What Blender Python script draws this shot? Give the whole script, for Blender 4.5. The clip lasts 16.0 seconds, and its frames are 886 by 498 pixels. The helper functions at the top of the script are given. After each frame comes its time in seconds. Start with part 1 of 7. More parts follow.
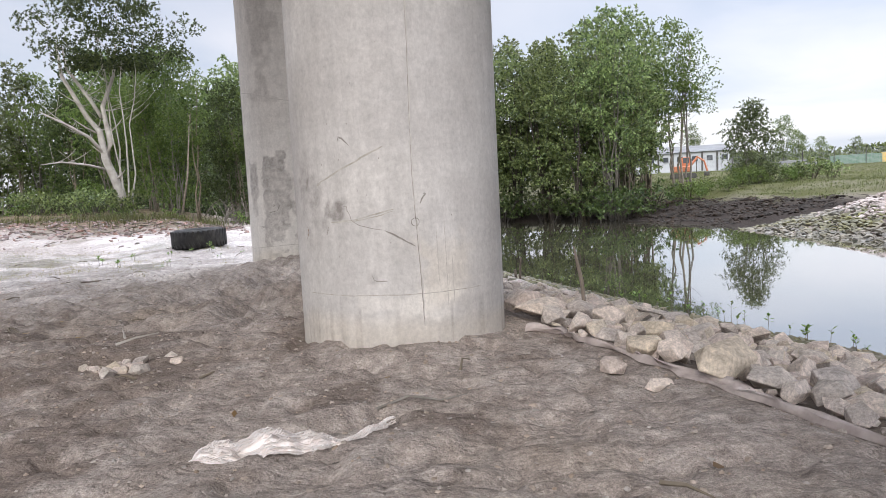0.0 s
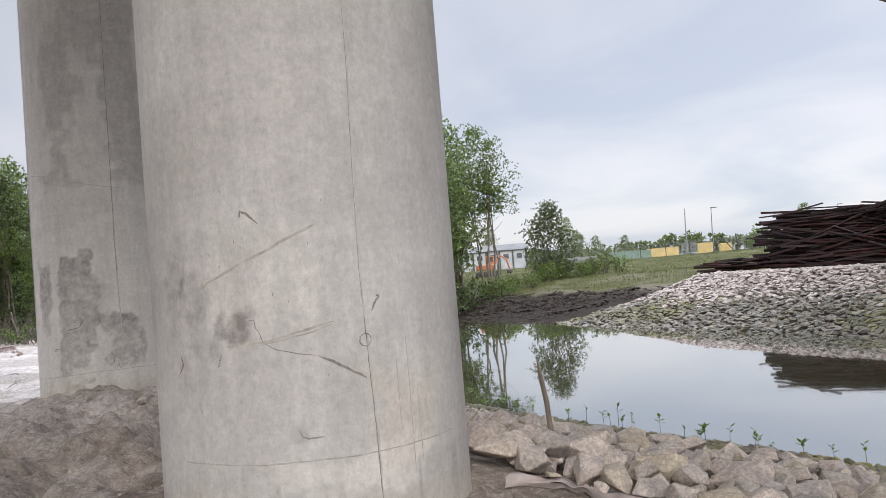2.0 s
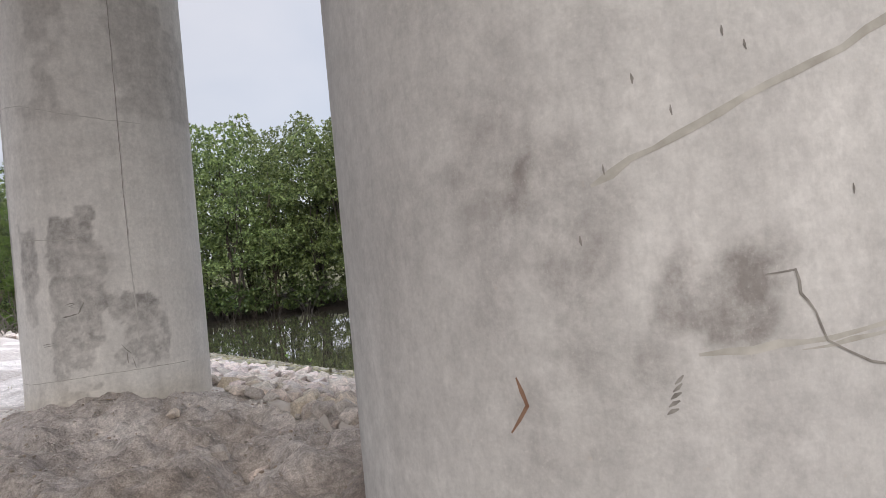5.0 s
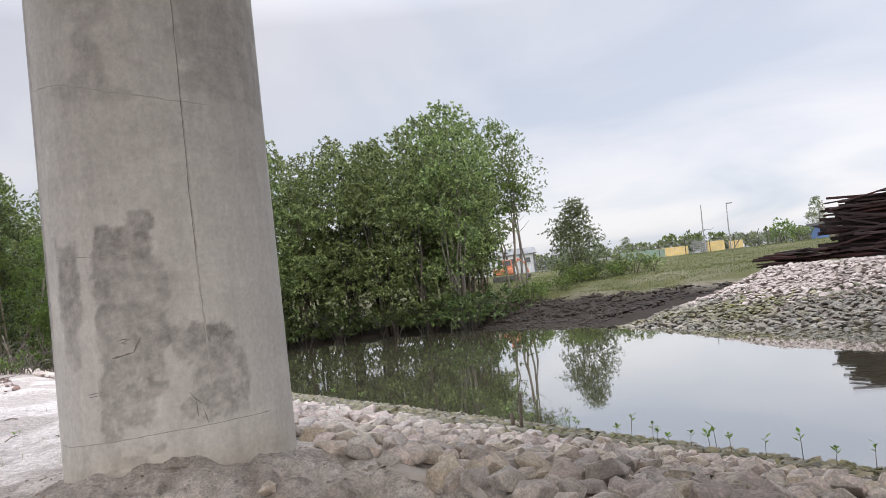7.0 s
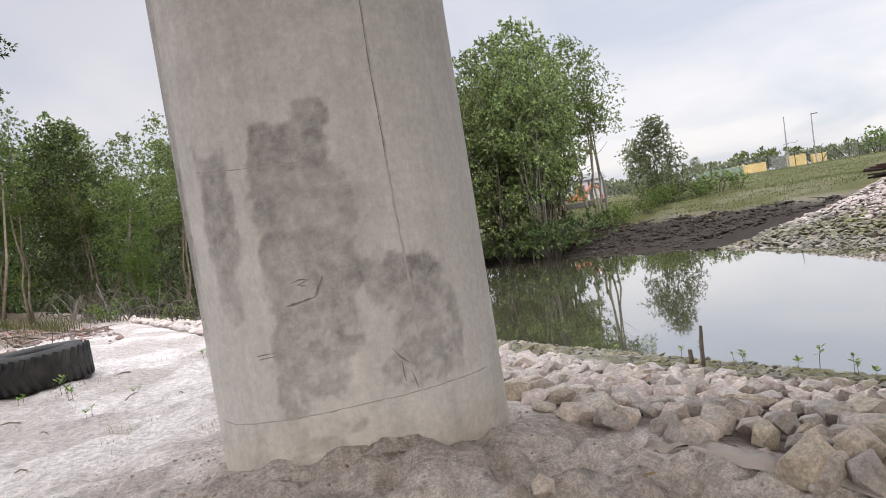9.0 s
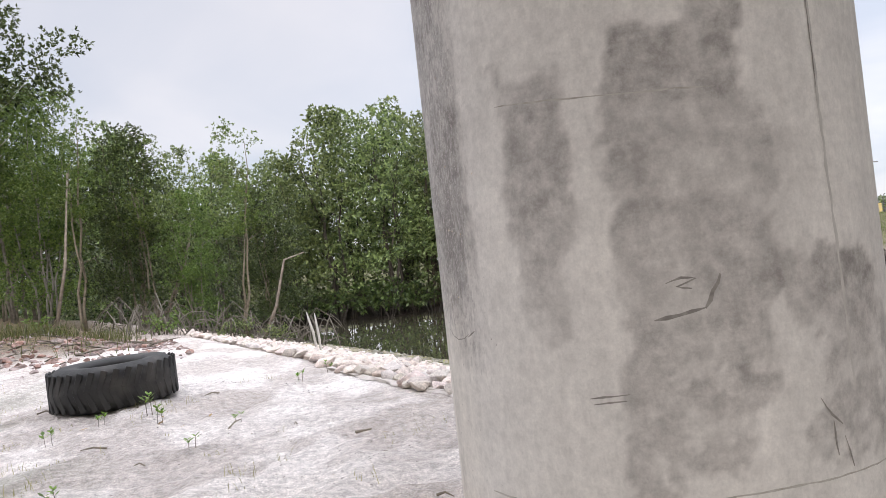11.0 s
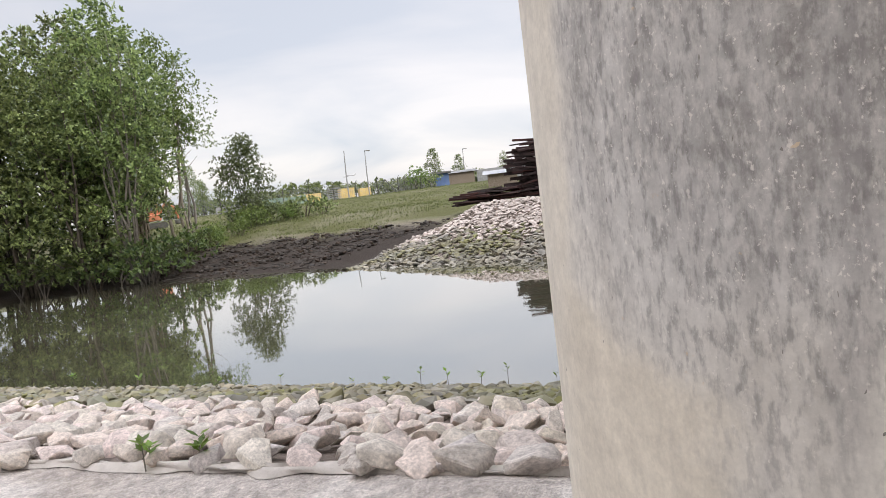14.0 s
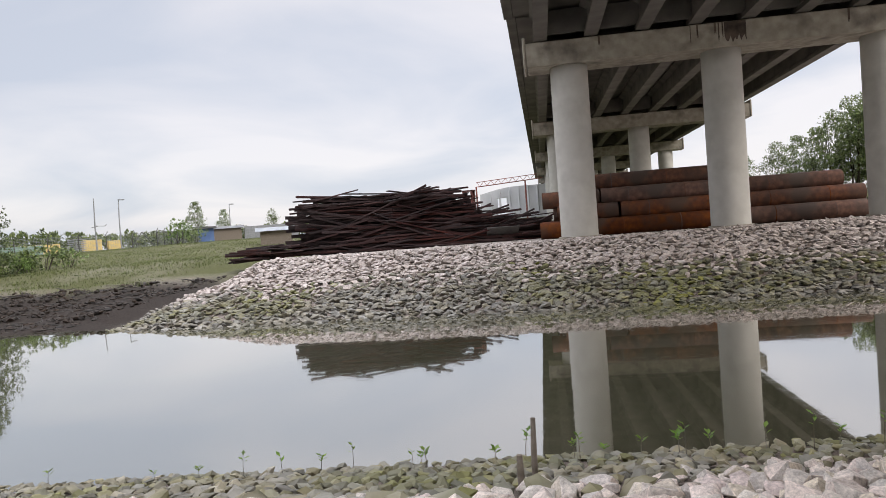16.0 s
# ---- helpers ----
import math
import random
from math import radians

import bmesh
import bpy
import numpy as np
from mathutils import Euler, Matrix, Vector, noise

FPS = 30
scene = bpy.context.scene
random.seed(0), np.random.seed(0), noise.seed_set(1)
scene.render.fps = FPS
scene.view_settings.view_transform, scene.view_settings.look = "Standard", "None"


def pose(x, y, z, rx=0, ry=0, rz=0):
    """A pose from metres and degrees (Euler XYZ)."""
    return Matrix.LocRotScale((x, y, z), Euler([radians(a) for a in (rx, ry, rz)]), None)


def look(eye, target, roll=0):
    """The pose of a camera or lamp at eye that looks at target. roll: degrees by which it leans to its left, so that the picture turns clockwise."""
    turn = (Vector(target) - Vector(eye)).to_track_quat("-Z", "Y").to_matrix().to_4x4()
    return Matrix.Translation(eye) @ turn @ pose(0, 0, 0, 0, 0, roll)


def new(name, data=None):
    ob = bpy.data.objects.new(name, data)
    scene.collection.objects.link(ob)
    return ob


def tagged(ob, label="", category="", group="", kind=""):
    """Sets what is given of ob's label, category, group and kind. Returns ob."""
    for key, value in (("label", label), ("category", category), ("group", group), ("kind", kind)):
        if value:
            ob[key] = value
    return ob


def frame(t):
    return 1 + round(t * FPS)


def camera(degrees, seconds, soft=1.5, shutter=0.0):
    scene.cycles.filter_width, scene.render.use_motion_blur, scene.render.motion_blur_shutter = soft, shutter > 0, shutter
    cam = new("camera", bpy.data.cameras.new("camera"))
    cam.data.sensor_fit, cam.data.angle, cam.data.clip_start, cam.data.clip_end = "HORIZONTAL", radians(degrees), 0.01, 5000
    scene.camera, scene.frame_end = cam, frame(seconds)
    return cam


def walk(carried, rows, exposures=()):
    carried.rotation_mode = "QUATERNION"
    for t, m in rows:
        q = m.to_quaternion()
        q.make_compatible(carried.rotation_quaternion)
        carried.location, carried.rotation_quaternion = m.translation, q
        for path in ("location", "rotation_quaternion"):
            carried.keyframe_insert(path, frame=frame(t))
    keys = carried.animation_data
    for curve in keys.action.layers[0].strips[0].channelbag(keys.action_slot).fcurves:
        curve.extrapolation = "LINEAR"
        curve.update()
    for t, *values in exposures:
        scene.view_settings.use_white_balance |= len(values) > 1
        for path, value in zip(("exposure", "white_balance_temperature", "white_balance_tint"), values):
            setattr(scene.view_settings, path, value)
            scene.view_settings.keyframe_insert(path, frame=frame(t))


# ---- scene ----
cam = camera(64.23, 16.0, 0.8)
PATH = [
    (0, (-0.12, -0.075, 1.346), (-0.104, 1.917, 1.166), -3.0),
    (0.5, (-0.389, 0.388, 1.352), (-0.223, 2.378, 1.234), -5.0),
    (1, (-0.637, 0.927, 1.371), (-0.399, 2.913, 1.357), -4.9),
    (1.5, (-0.849, 1.428, 1.387), (-0.467, 3.391, 1.406), -4.9),
    (2, (-0.95, 1.949, 1.372), (-0.367, 3.861, 1.443), -4.6),
    (2.5, (-1.102, 2.427, 1.331), (-0.316, 4.264, 1.412), -4.5),
    (3, (-1.181, 2.849, 1.31), (-0.324, 4.654, 1.396), -3.9),
    (3.5, (-1.361, 3.319, 1.297), (-0.546, 5.143, 1.394), -3.7),
    (4, (-1.56, 3.791, 1.272), (-0.864, 5.665, 1.351), -4.3),
    (4.2, (-1.599, 4.009, 1.296), (-0.976, 5.909, 1.314), -4.7),
    (6.3, (-2.069, 6.083, 1.288), (-1.342, 7.946, 1.344), -6.7),
    (6.5, (-2.106, 6.312, 1.304), (-1.386, 8.177, 1.38), -6.5),
    (7, (-2.276, 6.794, 1.296), (-1.667, 8.696, 1.392), -6.6),
    (7.5, (-2.449, 7.244, 1.314), (-1.942, 9.179, 1.339), -7.0),
    (8, (-2.613, 7.741, 1.344), (-2.193, 9.697, 1.335), -6.6),
    (8.5, (-2.826, 8.244, 1.335), (-2.346, 10.185, 1.311), -7.1),
    (9, (-3.032, 8.685, 1.324), (-2.609, 10.638, 1.255), -9.3),
    (9.5, (-3.34, 9.043, 1.348), (-3.036, 11.019, 1.297), -7.5),
    (9.7, (-3.504, 9.199, 1.36), (-3.213, 11.178, 1.34), -6.7),
    (11.8, (-4.42, 11.197, 1.265), (-3.939, 13.138, 1.304), -5.6),
    (12, (-4.481, 11.389, 1.270), (-3.92, 13.309, 1.302), -5.9),
    (12.5, (-4.531, 11.95, 1.248), (-3.711, 13.774, 1.219), -6.5),
    (13, (-4.623, 12.491, 1.276), (-3.515, 14.155, 1.201), -6.0),
    (13.5, (-4.625, 12.94, 1.259), (-3.276, 14.405, 1.077), -7.3),
    (14, (-4.541, 13.385, 1.302), (-3.057, 14.715, 1.128), -7.0),
    (14.5, (-4.535, 13.833, 1.323), (-2.938, 15.028, 1.177), -6.4),
    (15, (-4.406, 14.23, 1.311), (-2.725, 15.308, 1.183), -5.9),
    (15.5, (-4.382, 14.605, 1.306), (-2.612, 15.531, 1.202), -5.1),
    (16, (-4.218, 15.009, 1.317), (-2.37, 15.77, 1.248), -4.4),
]
EXPOSURES = [(0, 0.27, 6500, 13), (1.5, 0.12, 6550, 12), (2.5, -0.06, 6600, 12), (4, -0.08, 6550, 12), (6.3, 0.30, 6650, 13), (6.6, 0.24, 6650, 13), (7.1, 0.05, 6750, 13), (8.5, 0.10, 6850, 14), (9.2, 0.12, 6930, 14), (9.7, 0.20, 7000, 14), (12, 0.25, 6550, 13), (12.8, 0.26, 6680, 13), (14, 0.12, 7000, 13), (15, 0.02, 6950, 13), (16, -0.02, 6820, 13)]
walk(cam, [(t, look(eye, target, roll)) for t, eye, target, roll in PATH], EXPOSURES)

# ---- world and sun: bright overcast ----
world = bpy.data.worlds.new("overcast")
scene.world = world
world.use_nodes = True
WN, WL = world.node_tree.nodes, world.node_tree.links
WN.clear()
w_out = WN.new("ShaderNodeOutputWorld")
w_bg = WN.new("ShaderNodeBackground")
w_sky = WN.new("ShaderNodeTexSky")
w_sky.sky_type, w_sky.sun_disc = "NISHITA", False
SUN_ELEVATION, SUN_AZIMUTH = radians(30), radians(193)
w_sky.sun_elevation, w_sky.sun_rotation = SUN_ELEVATION, SUN_AZIMUTH
w_co = WN.new("ShaderNodeTexCoord")
w_sep = WN.new("ShaderNodeSeparateXYZ")
WL.new(w_co.outputs["Generated"], w_sep.inputs[0])
# cloud layer: noise on a flattened dome, so that the bands narrow towards the horizon
w_den = WN.new("ShaderNodeMath"); w_den.operation = "ADD"; w_den.inputs[1].default_value = 0.16
w_abs = WN.new("ShaderNodeMath"); w_abs.operation = "ABSOLUTE"
WL.new(w_sep.outputs[2], w_abs.inputs[0]); WL.new(w_abs.outputs[0], w_den.inputs[0])
w_px = WN.new("ShaderNodeMath"); w_px.operation = "DIVIDE"
w_py = WN.new("ShaderNodeMath"); w_py.operation = "DIVIDE"
WL.new(w_sep.outputs[0], w_px.inputs[0]); WL.new(w_den.outputs[0], w_px.inputs[1])
WL.new(w_sep.outputs[1], w_py.inputs[0]); WL.new(w_den.outputs[0], w_py.inputs[1])
w_com = WN.new("ShaderNodeCombineXYZ")
WL.new(w_px.outputs[0], w_com.inputs[0]); WL.new(w_py.outputs[0], w_com.inputs[1])
w_noise = WN.new("ShaderNodeTexNoise")
w_noise.inputs["Scale"].default_value, w_noise.inputs["Detail"].default_value = 0.75, 6
w_noise.inputs["Roughness"].default_value, w_noise.inputs["Distortion"].default_value = 0.48, 0.5
WL.new(w_com.outputs[0], w_noise.inputs["Vector"])
w_ramp = WN.new("ShaderNodeValToRGB")
w_ramp.color_ramp.elements[0].position, w_ramp.color_ramp.elements[0].color = 0.36, (0.47, 0.52, 0.61, 1)
w_ramp.color_ramp.elements[1].position, w_ramp.color_ramp.elements[1].color = 0.60, (0.655, 0.665, 0.71, 1)
WL.new(w_noise.outputs["Fac"], w_ramp.inputs[0])
# an overcast dome is brighter overhead than at the horizon
w_up = WN.new("ShaderNodeMapRange")
w_up.inputs["From Min"].default_value, w_up.inputs["From Max"].default_value = 0.36, 1.0
w_up.inputs["To Min"].default_value, w_up.inputs["To Max"].default_value = 1.0, 6.2
WL.new(w_sep.outputs[2], w_up.inputs["Value"])
# and somewhat brighter over the river, to the east
w_east = WN.new("ShaderNodeMapRange")
w_east.inputs["From Min"].default_value, w_east.inputs["From Max"].default_value = 0.0, 1.0
w_east.inputs["To Min"].default_value, w_east.inputs["To Max"].default_value = 1.0, 1.34
WL.new(w_sep.outputs[0], w_east.inputs["Value"])
w_lift = WN.new("ShaderNodeMath"); w_lift.operation = "MULTIPLY"
WL.new(w_up.outputs[0], w_lift.inputs[0]); WL.new(w_east.outputs[0], w_lift.inputs[1])
w_mul = WN.new("ShaderNodeVectorMath"); w_mul.operation = "SCALE"
WL.new(w_ramp.outputs[0], w_mul.inputs[0]); WL.new(w_lift.outputs[0], w_mul.inputs["Scale"])
w_s2 = WN.new("ShaderNodeVectorMath"); w_s2.operation = "SCALE"; w_s2.inputs["Scale"].default_value = 0.02
WL.new(w_sky.outputs[0], w_s2.inputs[0])
w_add = WN.new("ShaderNodeVectorMath"); w_add.operation = "ADD"
WL.new(w_mul.outputs[0], w_add.inputs[0]); WL.new(w_s2.outputs[0], w_add.inputs[1])
WL.new(w_add.outputs[0], w_bg.inputs["Color"])
w_bg.inputs["Strength"].default_value = 0.95
WL.new(w_bg.outputs[0], w_out.inputs["Surface"])

sun_data = bpy.data.lights.new("sun", "SUN")
sun_data.energy, sun_data.angle, sun_data.color = 1.75, radians(28), (1.0, 0.96, 0.90)
sun = new("sun", sun_data)
sun_from = Vector((math.sin(SUN_AZIMUTH) * math.cos(SUN_ELEVATION), math.cos(SUN_AZIMUTH) * math.cos(SUN_ELEVATION), math.sin(SUN_ELEVATION)))
sun.matrix_world = look(sun_from * 60, (0, 0, 0))

# ---- materials ----
def material(name, ramp, scale=6.0, detail=6, rough=0.85, metal=0.0, bump=0.3, bump_scale=40.0, bump_dist=0.02, second=None, random_tint=0.0, island=False, coord="Object"):
    """Noise-driven colour ramp, a second large-scale tint, fine bump, and an optional tint for each piece."""
    m = bpy.data.materials.new(name)
    m.use_nodes = True
    N, L = m.node_tree.nodes, m.node_tree.links
    b = N["Principled BSDF"]
    b.inputs["Roughness"].default_value, b.inputs["Metallic"].default_value = rough, metal
    co = N.new("ShaderNodeTexCoord")
    n1 = N.new("ShaderNodeTexNoise")
    n1.inputs["Scale"].default_value, n1.inputs["Detail"].default_value = scale, detail
    L.new(co.outputs[coord], n1.inputs["Vector"])
    r = N.new("ShaderNodeValToRGB")
    els = r.color_ramp.elements
    els[0].position, els[0].color = ramp[0][0], (*ramp[0][1], 1)
    els[1].position, els[1].color = ramp[-1][0], (*ramp[-1][1], 1)
    for p, c in ramp[1:-1]:
        e = els.new(p)
        e.color = (*c, 1)
    L.new(n1.outputs["Fac"], r.inputs[0])
    colour = r.outputs[0]
    if second:
        n2 = N.new("ShaderNodeTexNoise")
        n2.inputs["Scale"].default_value, n2.inputs["Detail"].default_value = second[0], 4
        L.new(co.outputs[coord], n2.inputs["Vector"])
        mr = N.new("ShaderNodeMapRange")
        mr.inputs["From Min"].default_value, mr.inputs["From Max"].default_value = second[2], second[3]
        L.new(n2.outputs["Fac"], mr.inputs["Value"])
        mx = N.new("ShaderNodeMix")
        mx.data_type = "RGBA"
        L.new(mr.outputs[0], mx.inputs["Factor"])
        L.new(colour, mx.inputs["A"])
        mx.inputs["B"].default_value = (*second[1], 1)
        colour = mx.outputs["Result"]
    if random_tint:
        if island:
            rnd = N.new("ShaderNodeNewGeometry").outputs["Random Per Island"]
        else:
            rnd = N.new("ShaderNodeObjectInfo").outputs["Random"]
        hsv = N.new("ShaderNodeHueSaturation")
        mv = N.new("ShaderNodeMapRange")
        mv.inputs["To Min"].default_value, mv.inputs["To Max"].default_value = 1 - random_tint, 1 + random_tint
        L.new(rnd, mv.inputs["Value"])
        L.new(mv.outputs[0], hsv.inputs["Value"])
        sat = N.new("ShaderNodeMath"); sat.operation = "MULTIPLY_ADD"
        fr = N.new("ShaderNodeMath"); fr.operation = "MULTIPLY"; fr.inputs[1].default_value = 7.31
        f2 = N.new("ShaderNodeMath"); f2.operation = "FRACT"
        L.new(rnd, fr.inputs[0]); L.new(fr.outputs[0], f2.inputs[0])
        L.new(f2.outputs[0], sat.inputs[0]); sat.inputs[1].default_value = 0.9; sat.inputs[2].default_value = 0.55
        L.new(sat.outputs[0], hsv.inputs["Saturation"])
        L.new(colour, hsv.inputs["Color"])
        colour = hsv.outputs[0]
    L.new(colour, b.inputs["Base Color"])
    if bump:
        n3 = N.new("ShaderNodeTexNoise")
        n3.inputs["Scale"].default_value, n3.inputs["Detail"].default_value = bump_scale, 6
        L.new(co.outputs[coord], n3.inputs["Vector"])
        bp = N.new("ShaderNodeBump")
        bp.inputs["Strength"].default_value, bp.inputs["Distance"].default_value = bump, bump_dist
        L.new(n3.outputs["Fac"], bp.inputs["Height"])
        L.new(bp.outputs[0], b.inputs["Normal"])
    return m


def mix_in(m, mask_socket, rgb):
    """Mixes a further colour over a material's base colour by a mask."""
    N, L = m.node_tree.nodes, m.node_tree.links
    b = N["Principled BSDF"]
    old = b.inputs["Base Color"].links[0].from_socket
    mx = N.new("ShaderNodeMix")
    mx.data_type = "RGBA"
    L.new(mask_socket, mx.inputs["Factor"])
    L.new(old, mx.inputs["A"])
    mx.inputs["B"].default_value = (*rgb, 1)
    L.new(mx.outputs["Result"], b.inputs["Base Color"])


def attribute(m, name):
    a = m.node_tree.nodes.new("ShaderNodeAttribute")
    a.attribute_name = name
    return a.outputs["Fac"]


def leaf_material(name, dark, light, tint):
    m = bpy.data.materials.new(name)
    m.use_nodes = True
    N, L = m.node_tree.nodes, m.node_tree.links
    N.remove(N["Principled BSDF"])
    out = N["Material Output"]
    geo = N.new("ShaderNodeNewGeometry")
    r = N.new("ShaderNodeValToRGB")
    r.color_ramp.elements[0].color, r.color_ramp.elements[1].color = (*dark, 1), (*light, 1)
    L.new(geo.outputs["Random Per Island"], r.inputs[0])
    info = N.new("ShaderNodeObjectInfo")
    hsv = N.new("ShaderNodeHueSaturation")
    mv = N.new("ShaderNodeMapRange")
    mv.inputs["To Min"].default_value, mv.inputs["To Max"].default_value = 1 - tint, 1 + tint
    L.new(info.outputs["Random"], mv.inputs["Value"]); L.new(mv.outputs[0], hsv.inputs["Value"])
    mh = N.new("ShaderNodeMapRange")
    mh.inputs["To Min"].default_value, mh.inputs["To Max"].default_value = 0.485, 0.51
    L.new(info.outputs["Random"], mh.inputs["Value"]); L.new(mh.outputs[0], hsv.inputs["Hue"])
    L.new(r.outputs[0], hsv.inputs["Color"])
    p = N.new("ShaderNodeBsdfPrincipled")
    p.inputs["Roughness"].default_value = 0.5
    t = N.new("ShaderNodeBsdfTranslucent")
    mix = N.new("ShaderNodeMixShader")
    mix.inputs[0].default_value = 0.38
    L.new(hsv.outputs[0], p.inputs["Base Color"]); L.new(hsv.outputs[0], t.inputs["Color"])
    L.new(p.outputs[0], mix.inputs[1]); L.new(t.outputs[0], mix.inputs[2])
    L.new(mix.outputs[0], out.inputs["Surface"])
    return m


M_CONC = material("concrete_pale", [(0.3, (0.47, 0.455, 0.415)), (0.7, (0.57, 0.555, 0.51))], 1.6, 8, 0.8, 0, 0.12, 60, 0.004, (0.45, (0.54, 0.52, 0.48), 0.45, 0.75))
M_DECK = material("concrete_weathered", [(0.3, (0.275, 0.248, 0.20)), (0.7, (0.41, 0.375, 0.31))], 2.4, 8, 0.85, 0, 0.2, 30, 0.01, (0.8, (0.15, 0.13, 0.11), 0.52, 0.72))
# deck shade is put into this colour, well below the concrete's own tone
M_GIRDER = material("concrete_girder_shaded", [(0.3, (0.085, 0.077, 0.068)), (0.7, (0.17, 0.155, 0.135))], 0.7, 8, 0.85, 0, 0.2, 30, 0.01)
M_WATER = material("river_water", [(0.3, (0.078, 0.076, 0.046)), (0.7, (0.10, 0.097, 0.062))], 0.15, 3, 0.02, 0, 0.10, 3.0, 0.02)
M_WATER.node_tree.nodes["Principled BSDF"].inputs["IOR"].default_value = 3.0
M_WATER.node_tree.nodes["Principled BSDF"].inputs["Coat Weight"].default_value = 1.0
M_WATER.node_tree.nodes["Principled BSDF"].inputs["Coat IOR"].default_value = 3.0
M_WATER.node_tree.nodes["Principled BSDF"].inputs["Coat Roughness"].default_value = 0.015
def stone_material(name, hues, island, grain, dark=0.74):
    """Coarse-grained stone: a hue for each piece, mottling, mineral grain and rough relief."""
    m = bpy.data.materials.new(name)
    m.use_nodes = True
    N, L = m.node_tree.nodes, m.node_tree.links
    b = N["Principled BSDF"]
    b.inputs["Roughness"].default_value = 0.9
    co = N.new("ShaderNodeTexCoord").outputs["Object"]
    rnd = N.new("ShaderNodeNewGeometry").outputs["Random Per Island"] if island else N.new("ShaderNodeObjectInfo").outputs["Random"]
    r = N.new("ShaderNodeValToRGB")
    els = r.color_ramp.elements
    while len(els) < len(hues):
        els.new(0.5)
    for k, h in enumerate(hues):
        els[k].position, els[k].color = k / (len(hues) - 1), (*h, 1)
    L.new(rnd, r.inputs[0])
    off = N.new("ShaderNodeVectorMath"); off.operation = "ADD"
    sc = N.new("ShaderNodeMath"); sc.operation = "MULTIPLY"; sc.inputs[1].default_value = 37.0
    L.new(rnd, sc.inputs[0]); L.new(co, off.inputs[0]); L.new(sc.outputs[0], off.inputs[1])
    colour = r.outputs[0]
    heights = []
    for scale, lo, hi, rough in ((grain * 0.22, dark, 1.16, 0.6), (grain, 0.66, 1.27, 0.74)):
        n = N.new("ShaderNodeTexNoise")
        n.inputs["Scale"].default_value, n.inputs["Detail"].default_value, n.inputs["Roughness"].default_value = scale, 8, rough
        L.new(off.outputs[0], n.inputs["Vector"])
        mr = N.new("ShaderNodeMapRange")
        mr.inputs["From Min"].default_value, mr.inputs["From Max"].default_value = 0.36, 0.64
        mr.inputs["To Min"].default_value, mr.inputs["To Max"].default_value = lo, hi
        L.new(n.outputs["Fac"], mr.inputs["Value"])
        mu = N.new("ShaderNodeVectorMath"); mu.operation = "SCALE"
        L.new(colour, mu.inputs[0]); L.new(mr.outputs[0], mu.inputs["Scale"])
        colour = mu.outputs[0]
        heights.append(n.outputs["Fac"])
    L.new(colour, b.inputs["Base Color"])
    normal = None
    for h, dist in zip(heights, (0.16 / grain, 0.045 / grain)):
        bp = N.new("ShaderNodeBump")
        bp.inputs["Strength"].default_value, bp.inputs["Distance"].default_value = 0.8, dist
        L.new(h, bp.inputs["Height"])
        if normal:
            L.new(normal, bp.inputs["Normal"])
        normal = bp.outputs[0]
    L.new(normal, b.inputs["Normal"])
    return m


PINKS = ((0.53, 0.45, 0.40), (0.63, 0.535, 0.475), (0.59, 0.535, 0.48), (0.44, 0.395, 0.36), (0.68, 0.59, 0.52), (0.58, 0.50, 0.39), (0.50, 0.45, 0.42))
BLEACHED = ((0.60, 0.50, 0.43), (0.68, 0.58, 0.52), (0.55, 0.49, 0.42), (0.64, 0.53, 0.49), (0.47, 0.42, 0.38), (0.66, 0.60, 0.52), (0.52, 0.47, 0.45))
M_STONE = stone_material("rubble_stone", PINKS, False, 14)
M_STONEB = stone_material("bleached_stone", BLEACHED, False, 14, 0.8)
M_STONES = stone_material("rubble_stones", PINKS, True, 34)
M_STONESB = stone_material("bleached_stones", BLEACHED, True, 34, 0.8)
M_FARS = stone_material("far_rubble", ((0.37, 0.31, 0.28), (0.50, 0.43, 0.395), (0.43, 0.37, 0.325), (0.55, 0.485, 0.45), (0.31, 0.27, 0.235), (0.48, 0.41, 0.365)), True, 10)
M_MOSSY = material("mossy_stones", [(0.3, (0.13, 0.12, 0.08)), (0.5, (0.23, 0.21, 0.155)), (0.72, (0.34, 0.31, 0.25))], 3, 8, 0.85, 0, 0.5, 40, 0.012, (0.6, (0.17, 0.17, 0.08), 0.46, 0.72), 0.30, True)
M_WET = material("damp_stones", [(0.3, (0.11, 0.10, 0.08)), (0.5, (0.20, 0.185, 0.15)), (0.72, (0.30, 0.275, 0.23))], 3, 8, 0.85, 0, 0.5, 40, 0.012, (0.14, (0.15, 0.15, 0.06), 0.52, 0.66), 0.28, True)
M_BARK = material("bark_grey", [(0.3, (0.11, 0.095, 0.075)), (0.7, (0.24, 0.215, 0.18))], 5, 8, 0.9, 0, 0.5, 20, 0.02, None, 0.25)
M_BARKD = material("bark_dark", [(0.3, (0.025, 0.021, 0.017)), (0.7, (0.07, 0.058, 0.046))], 5, 8, 0.9, 0, 0.5, 20, 0.02, None, 0.25)
M_BARKP = material("bark_pale", [(0.3, (0.28, 0.26, 0.23)), (0.7, (0.47, 0.45, 0.41))], 3, 8, 0.85, 0, 0.4, 14, 0.02)
M_LEAF = leaf_material("mangrove_leaves", (0.032, 0.056, 0.022), (0.265, 0.335, 0.118), 0.24)
M_LEAFW = leaf_material("woodland_leaves", (0.013, 0.030, 0.010), (0.115, 0.165, 0.045), 0.25)
M_LEAFL = leaf_material("light_leaves", (0.05, 0.095, 0.022), (0.205, 0.285, 0.068), 0.15)
